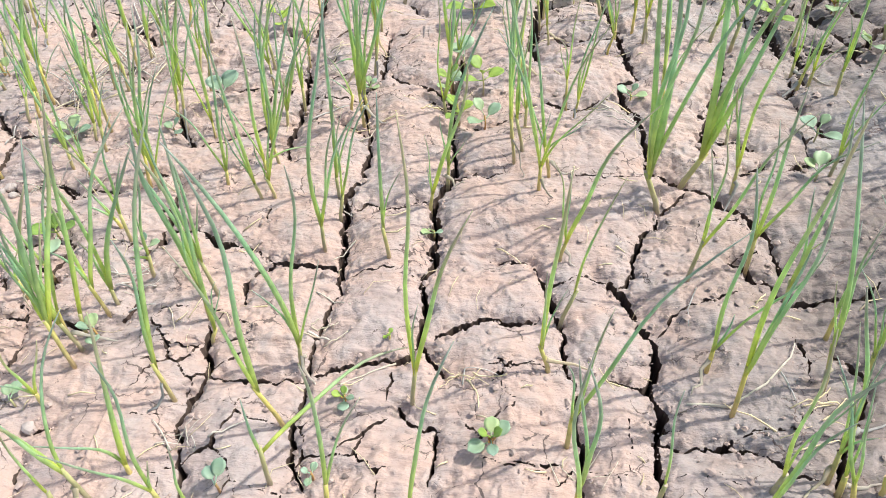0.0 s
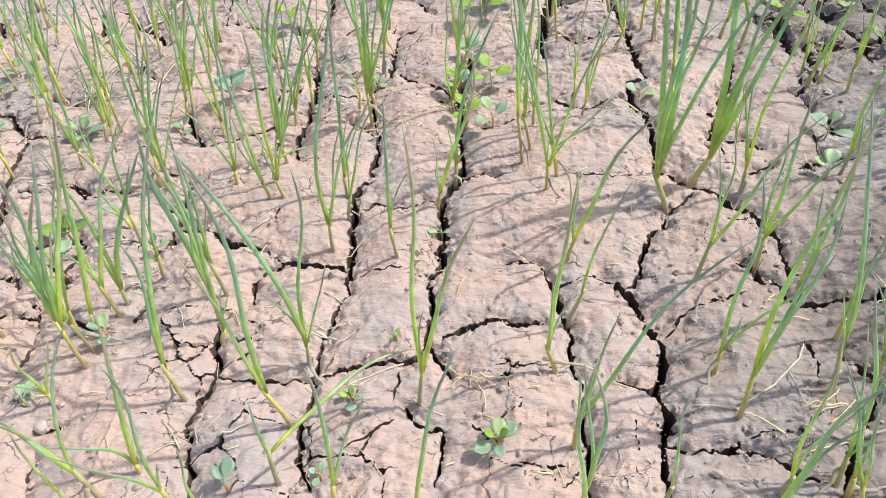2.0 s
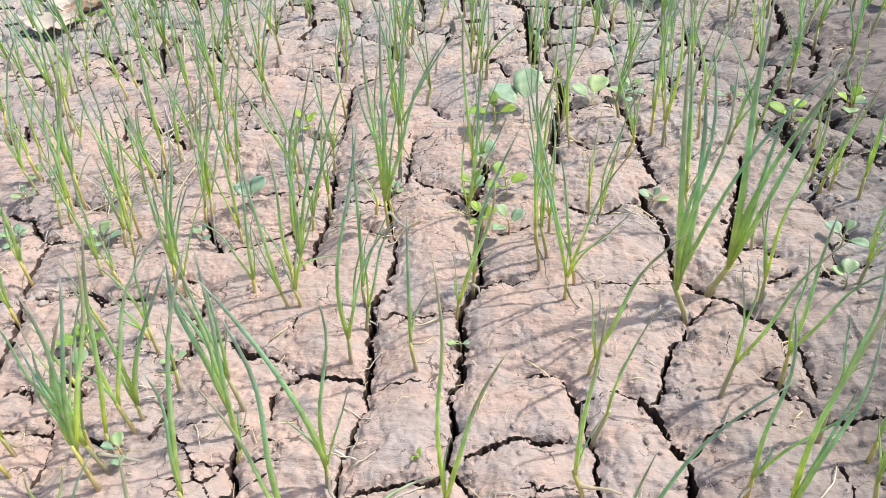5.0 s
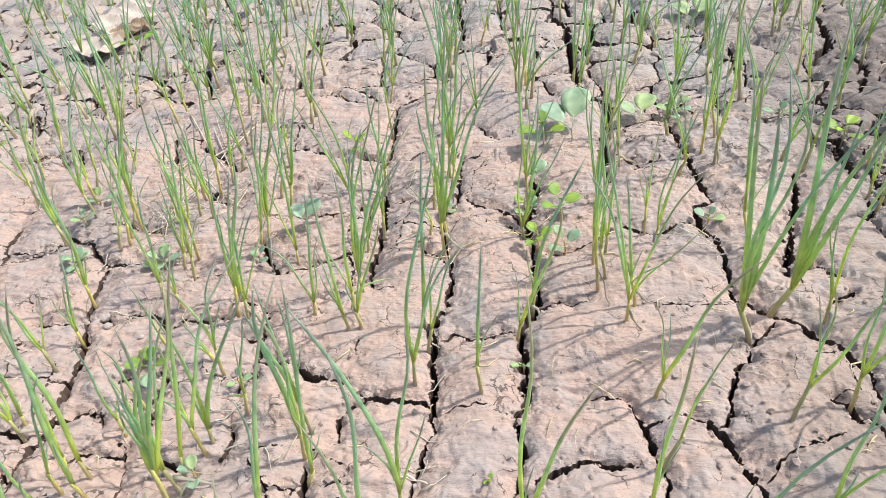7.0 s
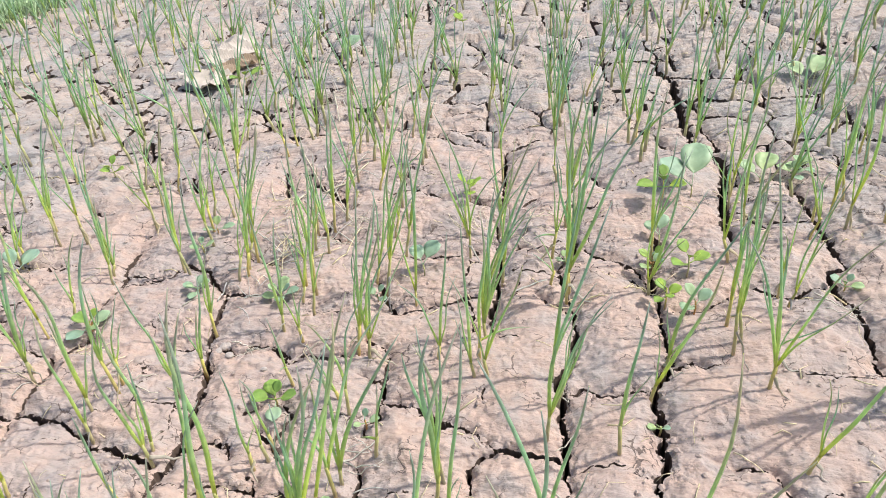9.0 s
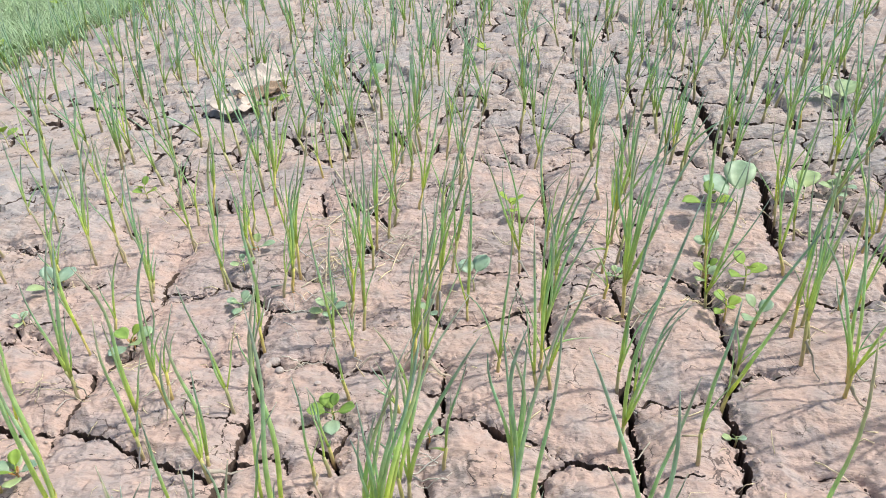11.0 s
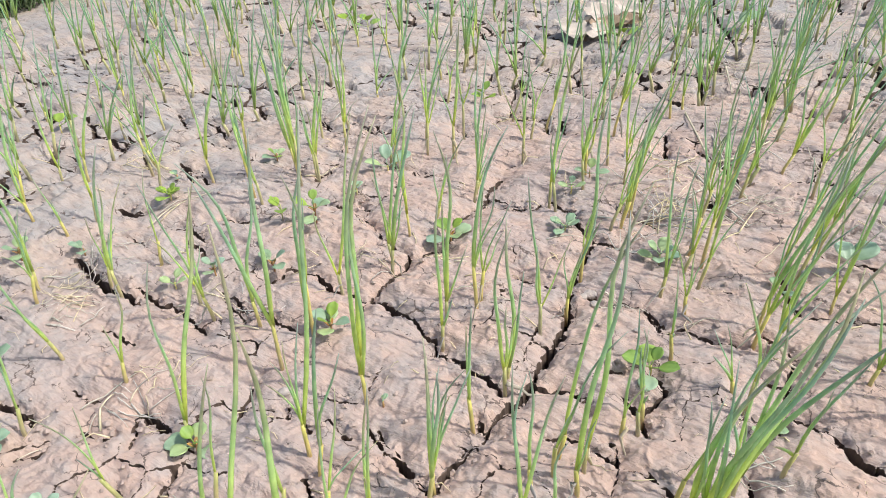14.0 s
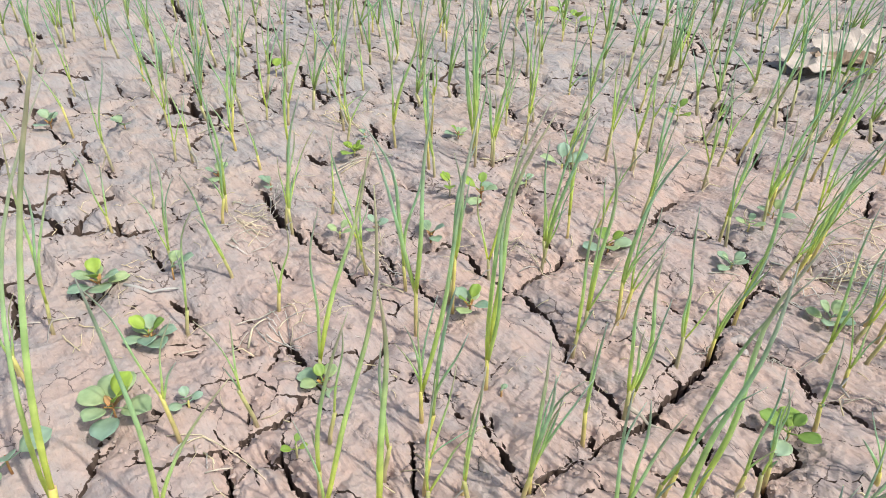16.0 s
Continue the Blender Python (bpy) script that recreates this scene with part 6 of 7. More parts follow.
def weed(x, y, n, size, height, tone):
    """A low weed of n leaves, each about size long, at the given height over the soil."""
    rng = random.Random(int(x * 7001 + y * 3001))
    plant = tagged(new("weed"), WEED_LABELS[tone], "weed", "weeds between the onions")
    plant.location = (x, y, height_at(x, y))
    bm, uvl = fresh()
    tube(bm, uvl, [Vector((0, 0, -0.006)), Vector((0.001, 0, height * 0.5)), Vector((0, 0.001, height))], [0.0011, 0.001, 0.0009], 6)
    part("stem", bm, RED if tone == "weed" else STEM, plant, "thin reddish stem" if tone == "weed" else "thin pale stem")
    a0 = rng.uniform(0, 6.283)
    for k in range(n):
        level = (k // 2 + 1) / max(1, (n + 1) // 2)
        a = a0 + 3.14 * (k % 2) + 1.35 * (k // 2) + rng.uniform(-0.35, 0.35)
        L = size * (1.0 - 0.35 * level) * rng.uniform(0.8, 1.12) * 1.15
        el = rng.uniform(0.0, 0.35) + 0.6 * level * level
        if n <= 2:
            a, el, L = 1.2 + 0.9 * k + rng.uniform(-0.3, 0.3), rng.uniform(0.3, 0.6), size * (1 - 0.2 * k)
        along = Vector((math.cos(a) * math.cos(el), math.sin(a) * math.cos(el), math.sin(el)))
        up = (Vector((0, 0, 1)) - along * along.z).normalized()
        z0 = height * min(1.0, 0.35 + 0.65 * level)
        bm, uvl = fresh()
        root = Vector((0, 0, z0))
        tube(bm, uvl, [root, root + along * L * 0.36], [0.0007, 0.0005], 4)
        leaf_sheet(bm, uvl, root + along * L * 0.3, along, up, L * 0.72, L * rng.uniform(0.56, 0.72), rng.uniform(0.1, 0.4))
        mat = {"weed": WEED, "pale": PALE, "lime": LIME, "mixed": PALE if k == 0 else LIME}[tone]
        if tone == "weed" and k >= n - 2 and n > 4:
            mat = LIME
        part("leaf", bm, mat, plant)
    if tone == "weed" and n > 3:
        # the young leaves in the heart are still folded and ruddy
        for k in range(3):
            a = a0 + 0.7 + 2.1 * k
            along = Vector((math.cos(a) * 0.6, math.sin(a) * 0.6, 0.8)).normalized()
            up = (Vector((0, 0, 1)) - along * along.z).normalized()
            bm, uvl = fresh()
            leaf_sheet(bm, uvl, Vector((0, 0, height * 0.6)), along, up, size * 0.34, size * 0.15, 0.3)
            part("young_leaf", bm, RED, plant, "small folded reddish leaf")
    return plant


def straw(r, *xy):
    """A dry bent stalk lying on the soil."""
    pts = [Vector((x, y, height_at(x, y) + r * 1.1)) for x, y in xy]
    path = []
    for p, q in zip(pts[:-1], pts[1:]):
        path += [p.lerp(q, k / 4) + Vector((0, 0, 0.0015 * math.sin(k * 0.785))) for k in range(4)]
    path.append(pts[-1])
    bm, uvl = fresh()
    n = len(path)
    tube(bm, uvl, path, [r * (0.9 + 0.25 * math.sin(3.1 * k)) * (1 - 0.5 * k / n) for k in range(n)], 5, 0.6)
    me = bpy.data.meshes.new("straw")
    bm.to_mesh(me)
    bm.free()
    me.materials.append(STRAW)
    tagged(new("straw", me), "bleached dry straw stalk lying on the soil", "straw", "dry stalks on the ground")


def tuft(x, y, radius, count):
    """A tangle of thin bleached stalks and dead roots on the soil."""
    rng = random.Random(int(x * 5003 + y * 911))
    bm, uvl = fresh()
    for _ in range(count):
        a, L = rng.gauss(0, 0.5) + rng.choice((0.3, 0.3, 1.9)), radius * rng.uniform(0.5, 1.5)
        px, py = x + rng.gauss(0, radius * 0.4), y + rng.gauss(0, radius * 0.3)
        bend, path, n = rng.gauss(0, 0.5), [], 7
        for k in range(n):
            path.append(Vector((px, py, height_at(px, py) + 0.0012 + 0.004 * rng.random())))
            px, py = px + math.cos(a) * L / n, py + math.sin(a) * L / n
            a += bend / n
        r = rng.uniform(0.0004, 0.0010)
        tube(bm, uvl, path, [r * (1 - 0.08 * k) for k in range(n)], 4, 0.6)
    me = bpy.data.meshes.new("straw_tuft")
    bm.to_mesh(me)
    bm.free()
    me.materials.append(STRAW)
    tagged(new("straw_tuft", me), "tangle of thin bleached straw and dead roots on the soil", "straw tuft", "straw tufts on the ground")


weed(0.000, 0.264, 6, 0.018, 0.014, "weed")
weed(-0.118, 0.307, 5, 0.012, 0.006, "weed")
weed(-0.087, 0.370, 3, 0.008, 0.006, "lime")
weed(0.177, 0.727, 4, 0.021, 0.010, "pale")
weed(0.362, 0.634, 3, 0.029, 0.018, "pale")
weed(-0.030, 0.685, 5, 0.021, 0.030, "lime")
weed(-0.040, 0.746, 5, 0.022, 0.035, "weed")
weed(-0.323, 0.733, 2, 0.037, 0.018, "pale")
weed(-0.448, 0.511, 5, 0.027, 0.014, "mixed")
weed(-0.376, 0.689, 3, 0.020, 0.010, "weed")
weed(-0.350, 0.373, 3, 0.021, 0.014, "weed")
weed(-0.024, 0.813, 2, 0.033, 0.018, "pale")
weed(-0.145, 0.778, 6, 0.015, 0.010, "pale")
weed(-0.053, 0.505, 3, 0.013, 0.008, "pale")
weed(0.389, 0.886, 5, 0.032, 0.030, "lime")
weed(0.484, 0.807, 3, 0.026, 0.014, "pale")
weed(0.341, 0.568, 2, 0.024, 0.012, "pale")
weed(-0.398, 0.305, 2, 0.017, 0.010, "pale")
weed(-0.135, 0.241, 3, 0.012, 0.010, "weed")
weed(-0.202, 0.228, 2, 0.019, 0.012, "weed")
weed(-0.940, 0.380, 3, 0.021, 0.008, "pale")
weed(-0.916, 0.417, 4, 0.022, 0.012, "weed")
weed(-0.876, 0.467, 4, 0.026, 0.014, "weed")
weed(-0.936, 0.545, 3, 0.024, 0.022, "lime")
weed(-0.889, 0.557, 5, 0.031, 0.026, "weed")
weed(-0.732, 0.619, 5, 0.029, 0.018, "weed")
weed(-0.615, 0.688, 6, 0.024, 0.008, "pale")
weed(-0.649, 0.779, 4, 0.021, 0.010, "pale")
weed(-1.405, 0.282, 3, 0.028, 0.008, "weed")
weed(-1.520, 0.200, 4, 0.032, 0.010, "weed")
weed(-1.486, 0.581, 2, 0.034, 0.014, "lime")
weed(-1.078, 0.677, 5, 0.020, 0.010, "weed")
weed(-1.111, 0.511, 6, 0.025, 0.008, "lime")
weed(-1.103, 0.373, 3, 0.021, 0.010, "weed")
weed(-1.152, 0.323, 4, 0.025, 0.014, "weed")
weed(-0.632, 0.356, 2, 0.008, 0.006, "weed")
weed(-0.689, 0.183, 3, 0.014, 0.014, "lime")
weed(-0.808, -0.002, 3, 0.035, 0.020, "weed")
weed(-0.983, 0.195, 2, 0.030, 0.016, "weed")
weed(-0.902, 0.650, 4, 0.021, 0.010, "pale")
weed(-1.159, 0.559, 3, 0.016, 0.008, "weed")
weed(-0.011, 0.905, 4, 0.040, 0.030, "lime")
weed(0.030, 0.920, 2, 0.074, 0.018, "pale")
weed(-0.000, 0.732, 4, 0.032, 0.030, "lime")
weed(0.001, 0.673, 3, 0.029, 0.020, "weed")
weed(0.133, 0.968, 2, 0.049, 0.010, "pale")
weed(-0.898, 0.715, 3, 0.042, 0.008, "pale")
weed(-0.904, 0.989, 4, 0.030, 0.030, "lime")
weed(-0.285, 0.924, 4, 0.028, 0.030, "lime")
weed(-0.644, 1.534, 1, 0.060, 0.014, "pale")
weed(-0.378, 1.642, 3, 0.045, 0.030, "lime")
weed(-0.826, 1.403, 3, 0.045, 0.020, "lime")
weed(-0.344, 0.487, 3, 0.015, 0.014, "weed")
weed(-0.640, 0.815, 3, 0.026, 0.008, "weed")
weed(0.280, 1.298, 2, 0.070, 0.018, "pale")
weed(0.325, 0.952, 4, 0.024, 0.012, "weed")
weed(0.181, 0.987, 5, 0.024, 0.010, "pale")
weed(0.195, 1.000, 6, 0.024, 0.012, "pale")
weed(0.637, 1.268, 3, 0.055, 0.03, "pale")
weed(0.479, 0.918, 5, 0.03, 0.02, "weed")
weed(-1.324, 1.209, 4, 0.040, 0.030, "lime")
weed(-1.397, 1.231, 3, 0.040, 0.030, "lime")
weed(-0.823, 0.081, 7, 0.040, 0.018, "weed")
weed(-0.903, 0.141, 8, 0.030, 0.016, "weed")
weed(-1.018, 0.127, 8, 0.034, 0.016, "weed")
weed(-0.746, 0.242, 6, 0.026, 0.012, "weed")
weed(-0.790, 0.134, 4, 0.018, 0.008, "pale")
weed(-0.738, 0.410, 6, 0.026, 0.012, "weed")
weed(-0.500, 0.684, 6, 0.028, 0.014, "pale")

straw(0.0016, (-0.162, 0.381), (-0.152, 0.378), (-0.141, 0.373))
straw(0.0015, (0.155, 0.302), (0.188, 0.299), (0.219, 0.317), (0.247, 0.344), (0.256, 0.360))
straw(0.0010, (0.233, 0.328), (0.235, 0.312), (0.236, 0.300))
straw(0.0016, (-0.449, 0.747), (-0.439, 0.778), (-0.436, 0.839), (-0.413, 0.929))
straw(0.0019, (-0.537, 0.906), (-0.480, 0.849), (-0.435, 0.811))
straw(0.0013, (-0.144, 0.658), (-0.134, 0.670), (-0.120, 0.690))
straw(0.0011, (0.010, 0.481), (0.021, 0.474), (0.033, 0.461))
straw(0.0011, (-0.161, 0.428), (-0.144, 0.420), (-0.125, 0.408))
straw(0.0010, (-0.022, 0.320), (-0.020, 0.335), (-0.008, 0.333), (0.007, 0.327))
straw(0.0009, (-0.010, 0.292), (0.001, 0.286), (0.016, 0.279))
straw(0.0009, (-0.298, 0.411), (-0.292, 0.403), (-0.284, 0.384))
straw(0.0009, (-0.340, 0.412), (-0.328, 0.417), (-0.310, 0.413))
straw(0.0021, (-0.586, 0.677), (-0.589, 0.700), (-0.587, 0.712))
straw(0.0010, (-0.080, 0.349), (-0.108, 0.335), (-0.126, 0.321))
straw(0.0008, (0.187, 0.419), (0.175, 0.396), (0.173, 0.380))
straw(0.0010, (-0.274, 0.256), (-0.266, 0.265), (-0.256, 0.270))
straw(0.0017, (-0.551, 0.734), (-0.536, 0.773), (-0.526, 0.820), (-0.522, 0.866))
straw(0.0014, (-0.521, 0.742), (-0.531, 0.779), (-0.538, 0.812))
straw(0.0015, (-0.518, 0.804), (-0.515, 0.824), (-0.508, 0.843))
straw(0.0013, (-0.755, 0.117), (-0.755, 0.131), (-0.722, 0.146), (-0.682, 0.152))
straw(0.0011, (-1.028, 0.297), (-1.041, 0.322), (-1.054, 0.344))
straw(0.0011, (-1.050, 0.300), (-1.031, 0.313), (-1.020, 0.338))
straw(0.0011, (-1.013, 0.286), (-1.025, 0.310), (-0.999, 0.323))
straw(0.0010, (-0.995, 0.288), (-1.006, 0.304), (-1.029, 0.327))
straw(0.0010, (-0.987, 0.288), (-0.983, 0.304), (-0.988, 0.321))
straw(0.0012, (-1.002, 0.657), (-0.995, 0.683), (-0.980, 0.697))
straw(0.0013, (-0.623, 0.656), (-0.608, 0.677), (-0.593, 0.691))
straw(0.0008, (-0.475, 0.544), (-0.457, 0.574), (-0.434, 0.600))
straw(0.0013, (-0.696, 0.572), (-0.678, 0.578), (-0.665, 0.574))
straw(0.0008, (-0.558, 0.464), (-0.560, 0.451), (-0.558, 0.429))
straw(0.0011, (-0.818, 0.251), (-0.808, 0.277), (-0.777, 0.303))
straw(0.0012, (-0.854, 0.220), (-0.853, 0.208), (-0.841, 0.196))
straw(0.0012, (-1.103, 0.479), (-1.098, 0.513), (-1.075, 0.527))
straw(0.0020, (-0.601, 1.079), (-0.522, 0.954), (-0.448, 0.853))
straw(0.0016, (-0.529, 0.780), (-0.520, 0.838), (-0.502, 0.869))
straw(0.0018, (-0.517, 0.936), (-0.487, 0.962), (-0.459, 1.009))
straw(0.0012, (-0.560, 0.830), (-0.549, 0.853), (-0.534, 0.861))
straw(0.0011, (-0.760, 0.502), (-0.756, 0.517), (-0.747, 0.527))
straw(0.0010, (-0.438, 0.594), (-0.427, 0.607), (-0.414, 0.610))
straw(0.0014, (-0.209, 0.705), (-0.188, 0.722), (-0.167, 0.734))
straw(0.0012, (-0.132, 0.499), (-0.144, 0.484), (-0.153, 0.475))
straw(0.0012, (-0.596, 0.739), (-0.567, 0.746), (-0.526, 0.716))
straw(0.0011, (-0.409, 0.730), (-0.399, 0.755), (-0.390, 0.795))
straw(0.0019, (-0.591, 1.140), (-0.535, 1.013), (-0.483, 0.915), (-0.450, 0.857))
straw(0.0022, (-0.601, 1.310), (-0.574, 1.236), (-0.551, 1.169))
straw(0.0018, (-0.519, 0.804), (-0.507, 0.863), (-0.497, 0.960), (-0.470, 1.040))
straw(0.0015, (-0.554, 0.861), (-0.548, 0.922), (-0.542, 0.966))
straw(0.0016, (-1.091, 0.455), (-1.097, 0.500), (-1.073, 0.549))
straw(0.0015, (-1.096, 0.315), (-1.082, 0.333), (-1.077, 0.353))
straw(0.0011, (-1.081, 0.311), (-1.061, 0.314), (-1.048, 0.322))
straw(0.0014, (-1.340, 0.370), (-1.350, 0.408), (-1.338, 0.465))
straw(0.0019, (-1.098, 0.829), (-1.100, 0.859), (-1.100, 0.874))
straw(0.0016, (-1.002, 0.655), (-0.991, 0.679), (-0.984, 0.707))
straw(0.0016, (-0.555, 0.870), (-0.538, 0.938))
straw(0.0014, (-0.542, 0.767), (-0.530, 0.823))
straw(0.0018, (-0.520, 0.780), (-0.510, 0.857), (-0.496, 0.939))
straw(0.0018, (-0.478, 0.966), (-0.460, 1.016))
straw(0.0012, (-0.566, 1.102), (-0.530, 1.022), (-0.496, 0.952))
straw(0.0012, (-0.685, 1.511), (-0.619, 1.378), (-0.544, 1.213))
straw(0.0010, (-0.531, 0.756), (-0.542, 0.787))
straw(0.0015, (-1.094, 0.476), (-1.088, 0.508))
straw(0.0013, (-1.103, 0.527), (-1.073, 0.552))
straw(0.0013, (-1.126, 0.856), (-1.124, 0.898))
straw(0.0014, (-0.868, 0.961), (-0.834, 0.971))
straw(0.0010, (-2.043, 1.104), (-1.883, 1.056))
straw(0.0010, (-1.647, 1.229), (-1.591, 1.208))
straw(0.0020, (-0.998, 0.147), (-0.973, 0.167), (-0.965, 0.193))
straw(0.0016, (-0.873, 0.216), (-0.870, 0.239), (-0.854, 0.274))
straw(0.0015, (-0.840, 0.212), (-0.854, 0.225), (-0.860, 0.243))
straw(0.0015, (-0.839, 0.245), (-0.843, 0.259))
straw(0.0012, (-1.019, 0.043), (-0.996, 0.063))
straw(0.0015, (-0.988, 0.072), (-0.984, 0.092))
straw(0.0012, (-0.771, 0.107), (-0.757, 0.131), (-0.718, 0.147))
straw(0.0012, (-0.717, 0.117), (-0.711, 0.137))
straw(0.0010, (-0.739, 0.127), (-0.720, 0.120))
straw(0.0010, (-0.733, 0.129), (-0.717, 0.124))
straw(0.0013, (-0.927, 0.365), (-0.903, 0.370))
straw(0.0014, (-0.855, 0.370), (-0.894, 0.375))
straw(0.0012, (-1.009, 0.269), (-0.980, 0.280))
straw(0.0014, (-0.749, 0.102), (-0.757, 0.114), (-0.755, 0.127))
straw(0.0015, (-0.835, 0.367), (-0.806, 0.376))
straw(0.0012, (-0.875, 0.154), (-0.872, 0.175))

tuft(-1.056, 0.310, 0.044, 16)
tuft(-1.015, 0.283, 0.035, 10)
tuft(-0.530, 0.789, 0.066, 14)
tuft(-1.020, 0.149, 0.027, 6)
tuft(-0.912, 0.392, 0.033, 8)
tuft(-1.263, 0.567, 0.057, 10)
tuft(-0.636, 0.528, 0.036, 7)
tuft(-0.723, 0.574, 0.026, 6)
tuft(-0.850, 0.397, 0.032, 8)
tuft(-0.842, 0.277, 0.036, 7)
tuft(-0.550, 0.886, 0.040, 8)
tuft(-0.956, 0.093, 0.032, 6)
tuft(-0.844, 0.955, 0.056, 8)
tuft(-0.512, 0.589, 0.024, 8)
tuft(-0.543, 0.779, 0.037, 10)
tuft(-0.266, 0.840, 0.038, 8)
tuft(-0.801, 0.519, 0.041, 6)
tuft(-0.138, 0.679, 0.033, 5)
tuft(-0.466, 0.807, 0.037, 6)
tuft(-0.026, 0.320, 0.024, 7)
tuft(0.233, 0.291, 0.040, 8)
tuft(0.063, 0.241, 0.022, 7)
tuft(-0.245, 0.265, 0.030, 8)
tuft(-0.349, 0.446, 0.036, 7)
tuft(-0.154, 0.380, 0.021, 5)
tuft(-0.454, 0.859, 0.051, 8)
tuft(-0.579, 0.915, 0.056, 7)
tuft(-0.533, 0.688, 0.047, 8)
tuft(-0.064, 0.713, 0.035, 6)
tuft(-0.615, 1.300, 0.109, 16)
tuft(-0.521, 0.772, 0.049, 12)
tuft(-1.074, 0.385, 0.053, 12)
tuft(-0.844, 0.244, 0.034, 10)
tuft(-0.493, 1.045, 0.071, 12)
tuft(0.154, 0.687, 0.042, 6)
tuft(-0.219, 0.837, 0.056, 8)
tuft(-0.356, 0.957, 0.054, 8)


def stone(x, y, size):
    """A small pale rounded stone, half sunk in the soil."""
    bm = bmesh.new()
    bmesh.ops.create_icosphere(bm, subdivisions=2, radius=size)
    for v in bm.verts:
        v.co = Vector((v.co.x, v.co.y * 0.8, v.co.z * 0.65)) * (1 + 0.3 * noise.noise(v.co * (0.9 / size) + Vector((x * 40, y * 40, 0))))
    me = bpy.data.meshes.new("stone")
    bm.to_mesh(me)
    bm.free()
    me.materials.append(STONE)
    ob = tagged(new("stone", me), "small pale grey stone lying in dry soil", "stone", "stones in the soil")
    ob.location = (x, y, height_at(x, y) + size * 0.3)
    ob.rotation_euler = (0, 0, x * 60)


stone(-0.721, 0.325, 0.0065)
stone(-0.381, 0.288, 0.0070)
stone(0.197, 1.207, 0.0080)
stone(-0.040, 1.087, 0.0070)
stone(-0.545, 0.597, 0.0060)
stone(-0.545, 0.585, 0.0050)
stone(-0.541, 0.599, 0.0060)
stone(-0.530, 0.580, 0.0060)
stone(-0.477, 0.555, 0.0040)


def litter():
    """Short bits of straw and small clods all over the bed."""
    rng = random.Random(77)
    bm, uvl = fresh()
    for _ in range(1000):
        x, y = rng.uniform(-1.7, 0.6), 0.05 + 2.0 * rng.random() ** 1.3
        a, L, r = rng.uniform(0, 6.283), rng.uniform(0.006, 0.032), rng.uniform(0.0003, 0.0009)
        d = Vector((math.cos(a), math.sin(a), 0)) * L
        p = Vector((x, y, height_at(x, y) + 0.001))
        q = p + d
        q.z = height_at(q.x, q.y) + 0.001
        bend = Vector((-d.y, d.x, 0)) * rng.uniform(-0.25, 0.25) + Vector((0, 0, 0.002))
        tube(bm, uvl, [p, (p + q) / 2 + bend, q], [r, r * 0.9, r * 0.5], 4, 0.6)
    ob = tagged(new("straw_litter"), "short bits of dry straw strewn over the soil", "straw", kind="stuff")
    part("bits", bm, STRAW, ob)
    verts, faces = [], []
    base = [Vector(v).normalized() for v in ((1, 0, 0), (-1, 0, 0), (0, 1, 0), (0, -1, 0), (0, 0, 1), (0, 0, -1), (1, 1, 0.6), (-1, 1, 0.5), (1, -1, 0.6), (-1, -1, 0.6))]
    tris = ((4, 6, 7), (4, 7, 9), (4, 9, 8), (4, 8, 6), (6, 0, 2), (6, 2, 7), (7, 2, 1), (7, 1, 9), (9, 1, 3), (9, 3, 8), (8, 3, 0), (8, 0, 6), (5, 2, 0), (5, 1, 2), (5, 3, 1), (5, 0, 3))
    done = 0
    while done < 12000:
        if done >= 8000:
            half, pts = rng.choice(CRACKS)
            k = rng.randrange(len(pts) - 1)
            t, side = rng.random(), rng.choice((-1, 1)) * (half + abs(rng.gauss(0, 0.006)) + 0.001)
            dx, dy = pts[k + 1][0] - pts[k][0], pts[k + 1][1] - pts[k][1]
            q = max(math.hypot(dx, dy), 1e-6)
            x, y = pts[k][0] + t * dx - side * dy / q, pts[k][1] + t * dy + side * dx / q
        else:
            x, y = rng.uniform(-1.6, 0.55), 0.0 + 1.9 * rng.random() ** 1.2
        if done < 8000 and noise.noise(Vector((x * 9, y * 9, 1.5))) + (0.45 if x > 0.0 and y < 0.5 else 0) < rng.uniform(-0.25, 0.35):
            continue
        done += 1
        s = 0.0006 + 0.0030 * rng.random() ** 5
        z = height_at(x, y) + s * 0.35
        n0 = len(verts)
        sx, sy, sz = (s * rng.uniform(0.7, 1.4) for _ in range(3))
        for v in base:
            k = rng.uniform(0.75, 1.2)
            verts.append((x + v.x * sx * k, y + v.y * sy * k, z + v.z * sz * k * 0.8))
        faces += [tuple(n0 + i for i in t) for t in tris]
    me = bpy.data.meshes.new("clods")
    me.from_pydata(verts, [], faces)
    me.materials.append(CRUMB)
    tagged(new("soil_crumbs", me), "loose crumbs and small clods of dry clay", "soil crumbs", kind="stuff")


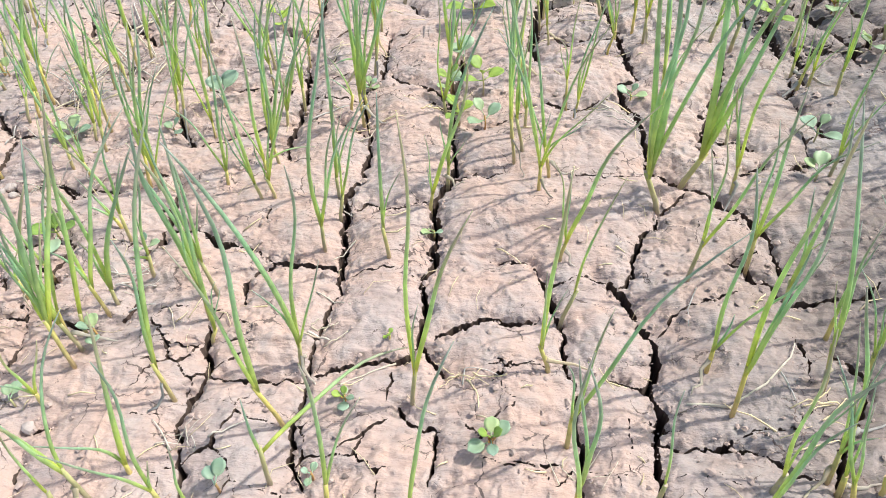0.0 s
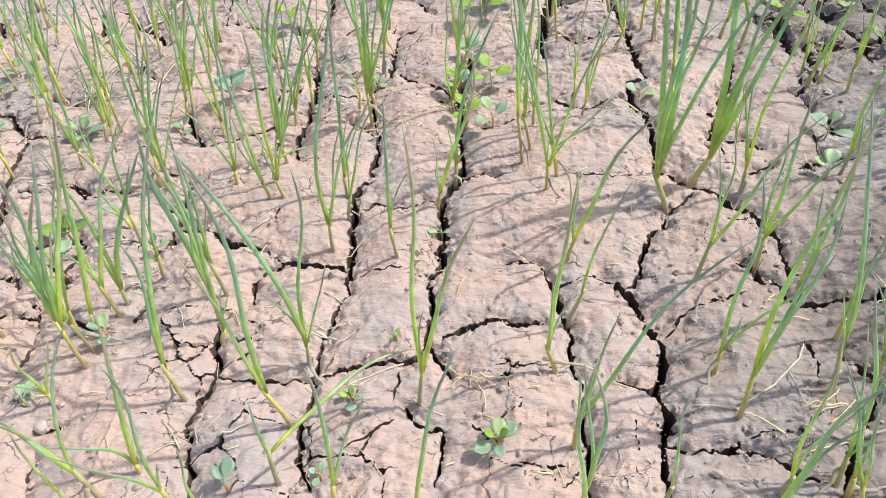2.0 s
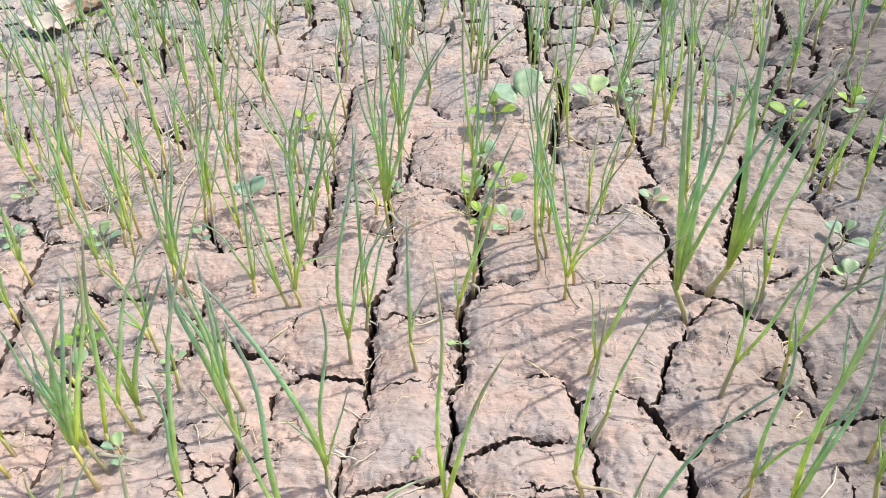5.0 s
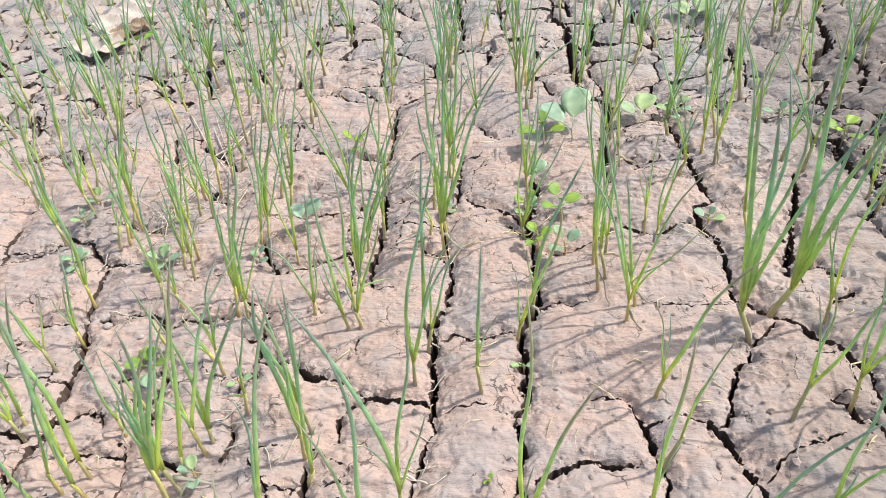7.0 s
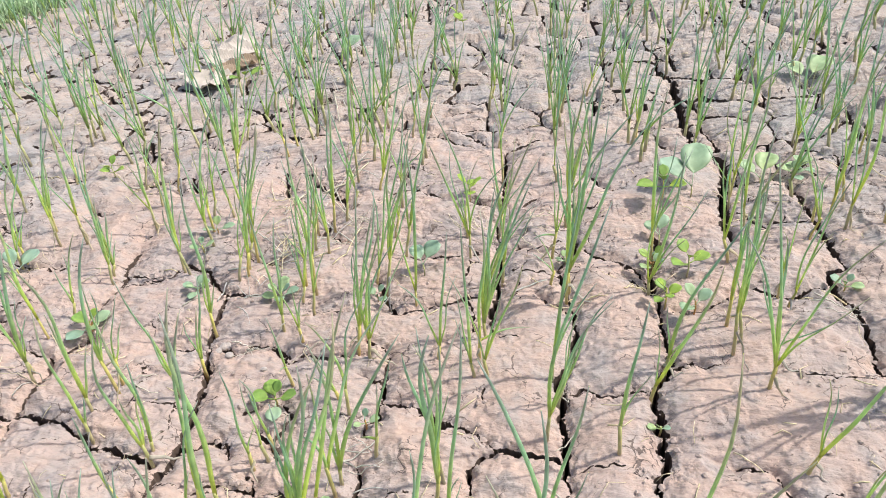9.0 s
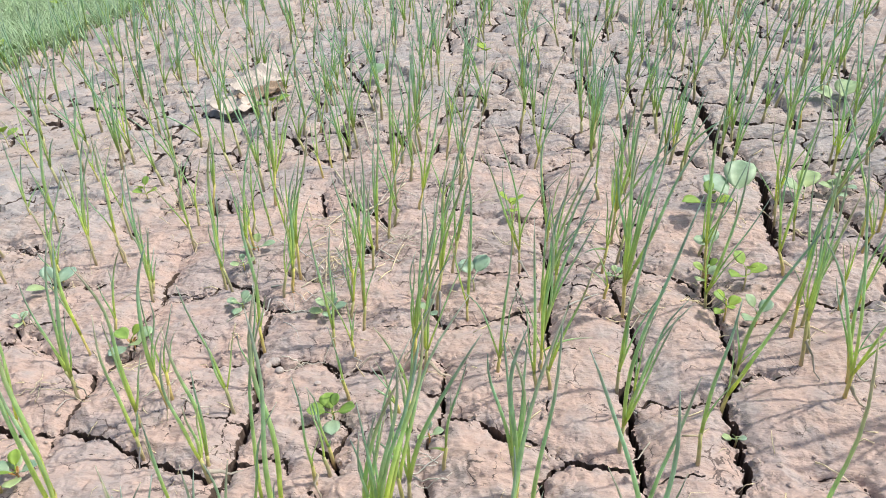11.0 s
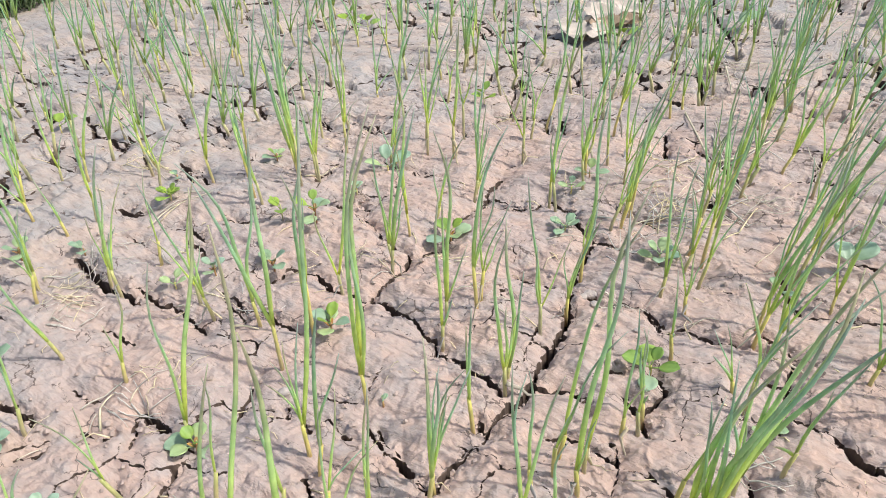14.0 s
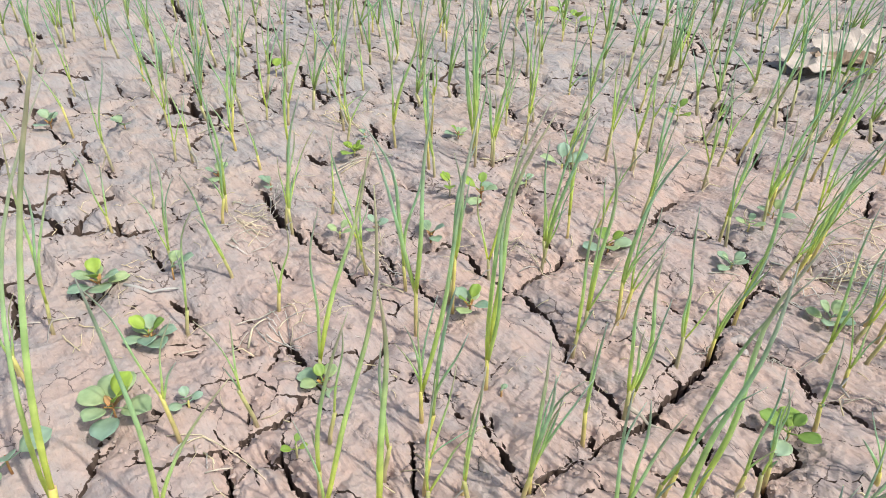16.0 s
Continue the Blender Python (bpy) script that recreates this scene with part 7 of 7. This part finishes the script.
def cloth_scrap():
    """A crumpled scrap of cream sacking with a brown fold for the shaded hollow beneath."""
    ob = tagged(new("cloth_scrap"), "crumpled cream cloth scrap lying on the dry soil", "cloth")
    cx, cy = -0.90, 1.47
    ob.location = (cx, cy, height_at(cx, cy))
    ob.rotation_euler = (0, 0, radians(58))

    def sheet(name, w, d, off, lift, crest, seed, mat, label=""):
        """A stiff sheet with a sharp crest along it, creased across, its front edge standing off the soil."""
        bm, uvl = fresh()
        nx, ny = 30, 18
        vs = {}
        for lay in (0, 1):
            for i in range(nx):
                for j in range(ny):
                    u, v = i / (nx - 1) - 0.5, j / (ny - 1) - 0.5
                    rag = 1 + 0.25 * noise.noise(Vector((u * 1.8, v * 1.8, seed)))
                    ridge = v - 0.12 - 0.35 * noise.noise(Vector((u * 1.5, 0, seed)))
                    fold = crest * max(0.0, 1 - abs(ridge) * 2.6) * (1 - 1.2 * u * u)
                    crease = 0.012 * (1 - abs(noise.noise(Vector((u * 2.6 + v * 1.2, v * 1.6, seed + 4)))) * 3.5)
                    vs[lay, i, j] = bm.verts.new((off[0] + u * w * rag, off[1] + v * d * rag, lift + fold + max(0.0, crease) + 0.004 - 0.0012 * lay))
        for i in range(nx - 1):
            for j in range(ny - 1):
                for lay in (0, 1):
                    q = [vs[lay, i, j], vs[lay, i + 1, j], vs[lay, i + 1, j + 1], vs[lay, i, j + 1]]
                    bm.faces.new(q if lay == 0 else q[::-1])
        rim = [(i, 0) for i in range(nx)] + [(nx - 1, j) for j in range(1, ny)] + [(i, ny - 1) for i in range(nx - 2, -1, -1)] + [(0, j) for j in range(ny - 2, 0, -1)]
        for (i, j), (k, m) in zip(rim, rim[1:] + rim[:1]):
            bm.faces.new((vs[0, i, j], vs[1, i, j], vs[1, k, m], vs[0, k, m]))
        part(name, bm, mat, ob, label)

    sheet("upper_fold", 0.14, 0.10, (0.030, 0.010, 0), 0.012, 0.022, 3.1, CLOTH)
    sheet("lower_fold", 0.08, 0.10, (-0.070, -0.03, 0), 0.0, 0.016, 8.4, CLOTH)
    # brown strip stands in for the dark hollow under the front edge
    sheet("hem", 0.11, 0.04, (0.0, -0.045, 0), 0.002, 0.012, 5.2, HOLLOW_BROWN, "brown fold of the cloth, coloured for the shaded hollow")


def verge_weeds():
    rng = random.Random(15)
    n = 0
    while n < 26:
        x, y = rng.uniform(-3.3, -1.6), rng.uniform(0.3, 2.6)
        edge = np.interp(y, [v[0] for v in VERGE], [v[1] for v in VERGE])
        if not edge - 0.5 < x < edge - 0.02:
            continue
        weed(x, y, rng.randint(5, 8), rng.uniform(0.04, 0.085), rng.uniform(0.02, 0.06), rng.choice(("weed", "weed", "lime", "pale")))
        n += 1
    for k in range(30):
        y = rng.uniform(0.55, 1.25)
        x = np.interp(y, [v[0] for v in VERGE], [v[1] for v in VERGE]) - abs(rng.gauss(0.06, 0.14))
        weed(x, y, rng.randint(6, 9), rng.uniform(0.06, 0.11), rng.uniform(0.04, 0.10), rng.choice(("lime", "lime", "weed", "pale")))


grass()
far_plants()
verge_weeds()
cloth_scrap()
litter()
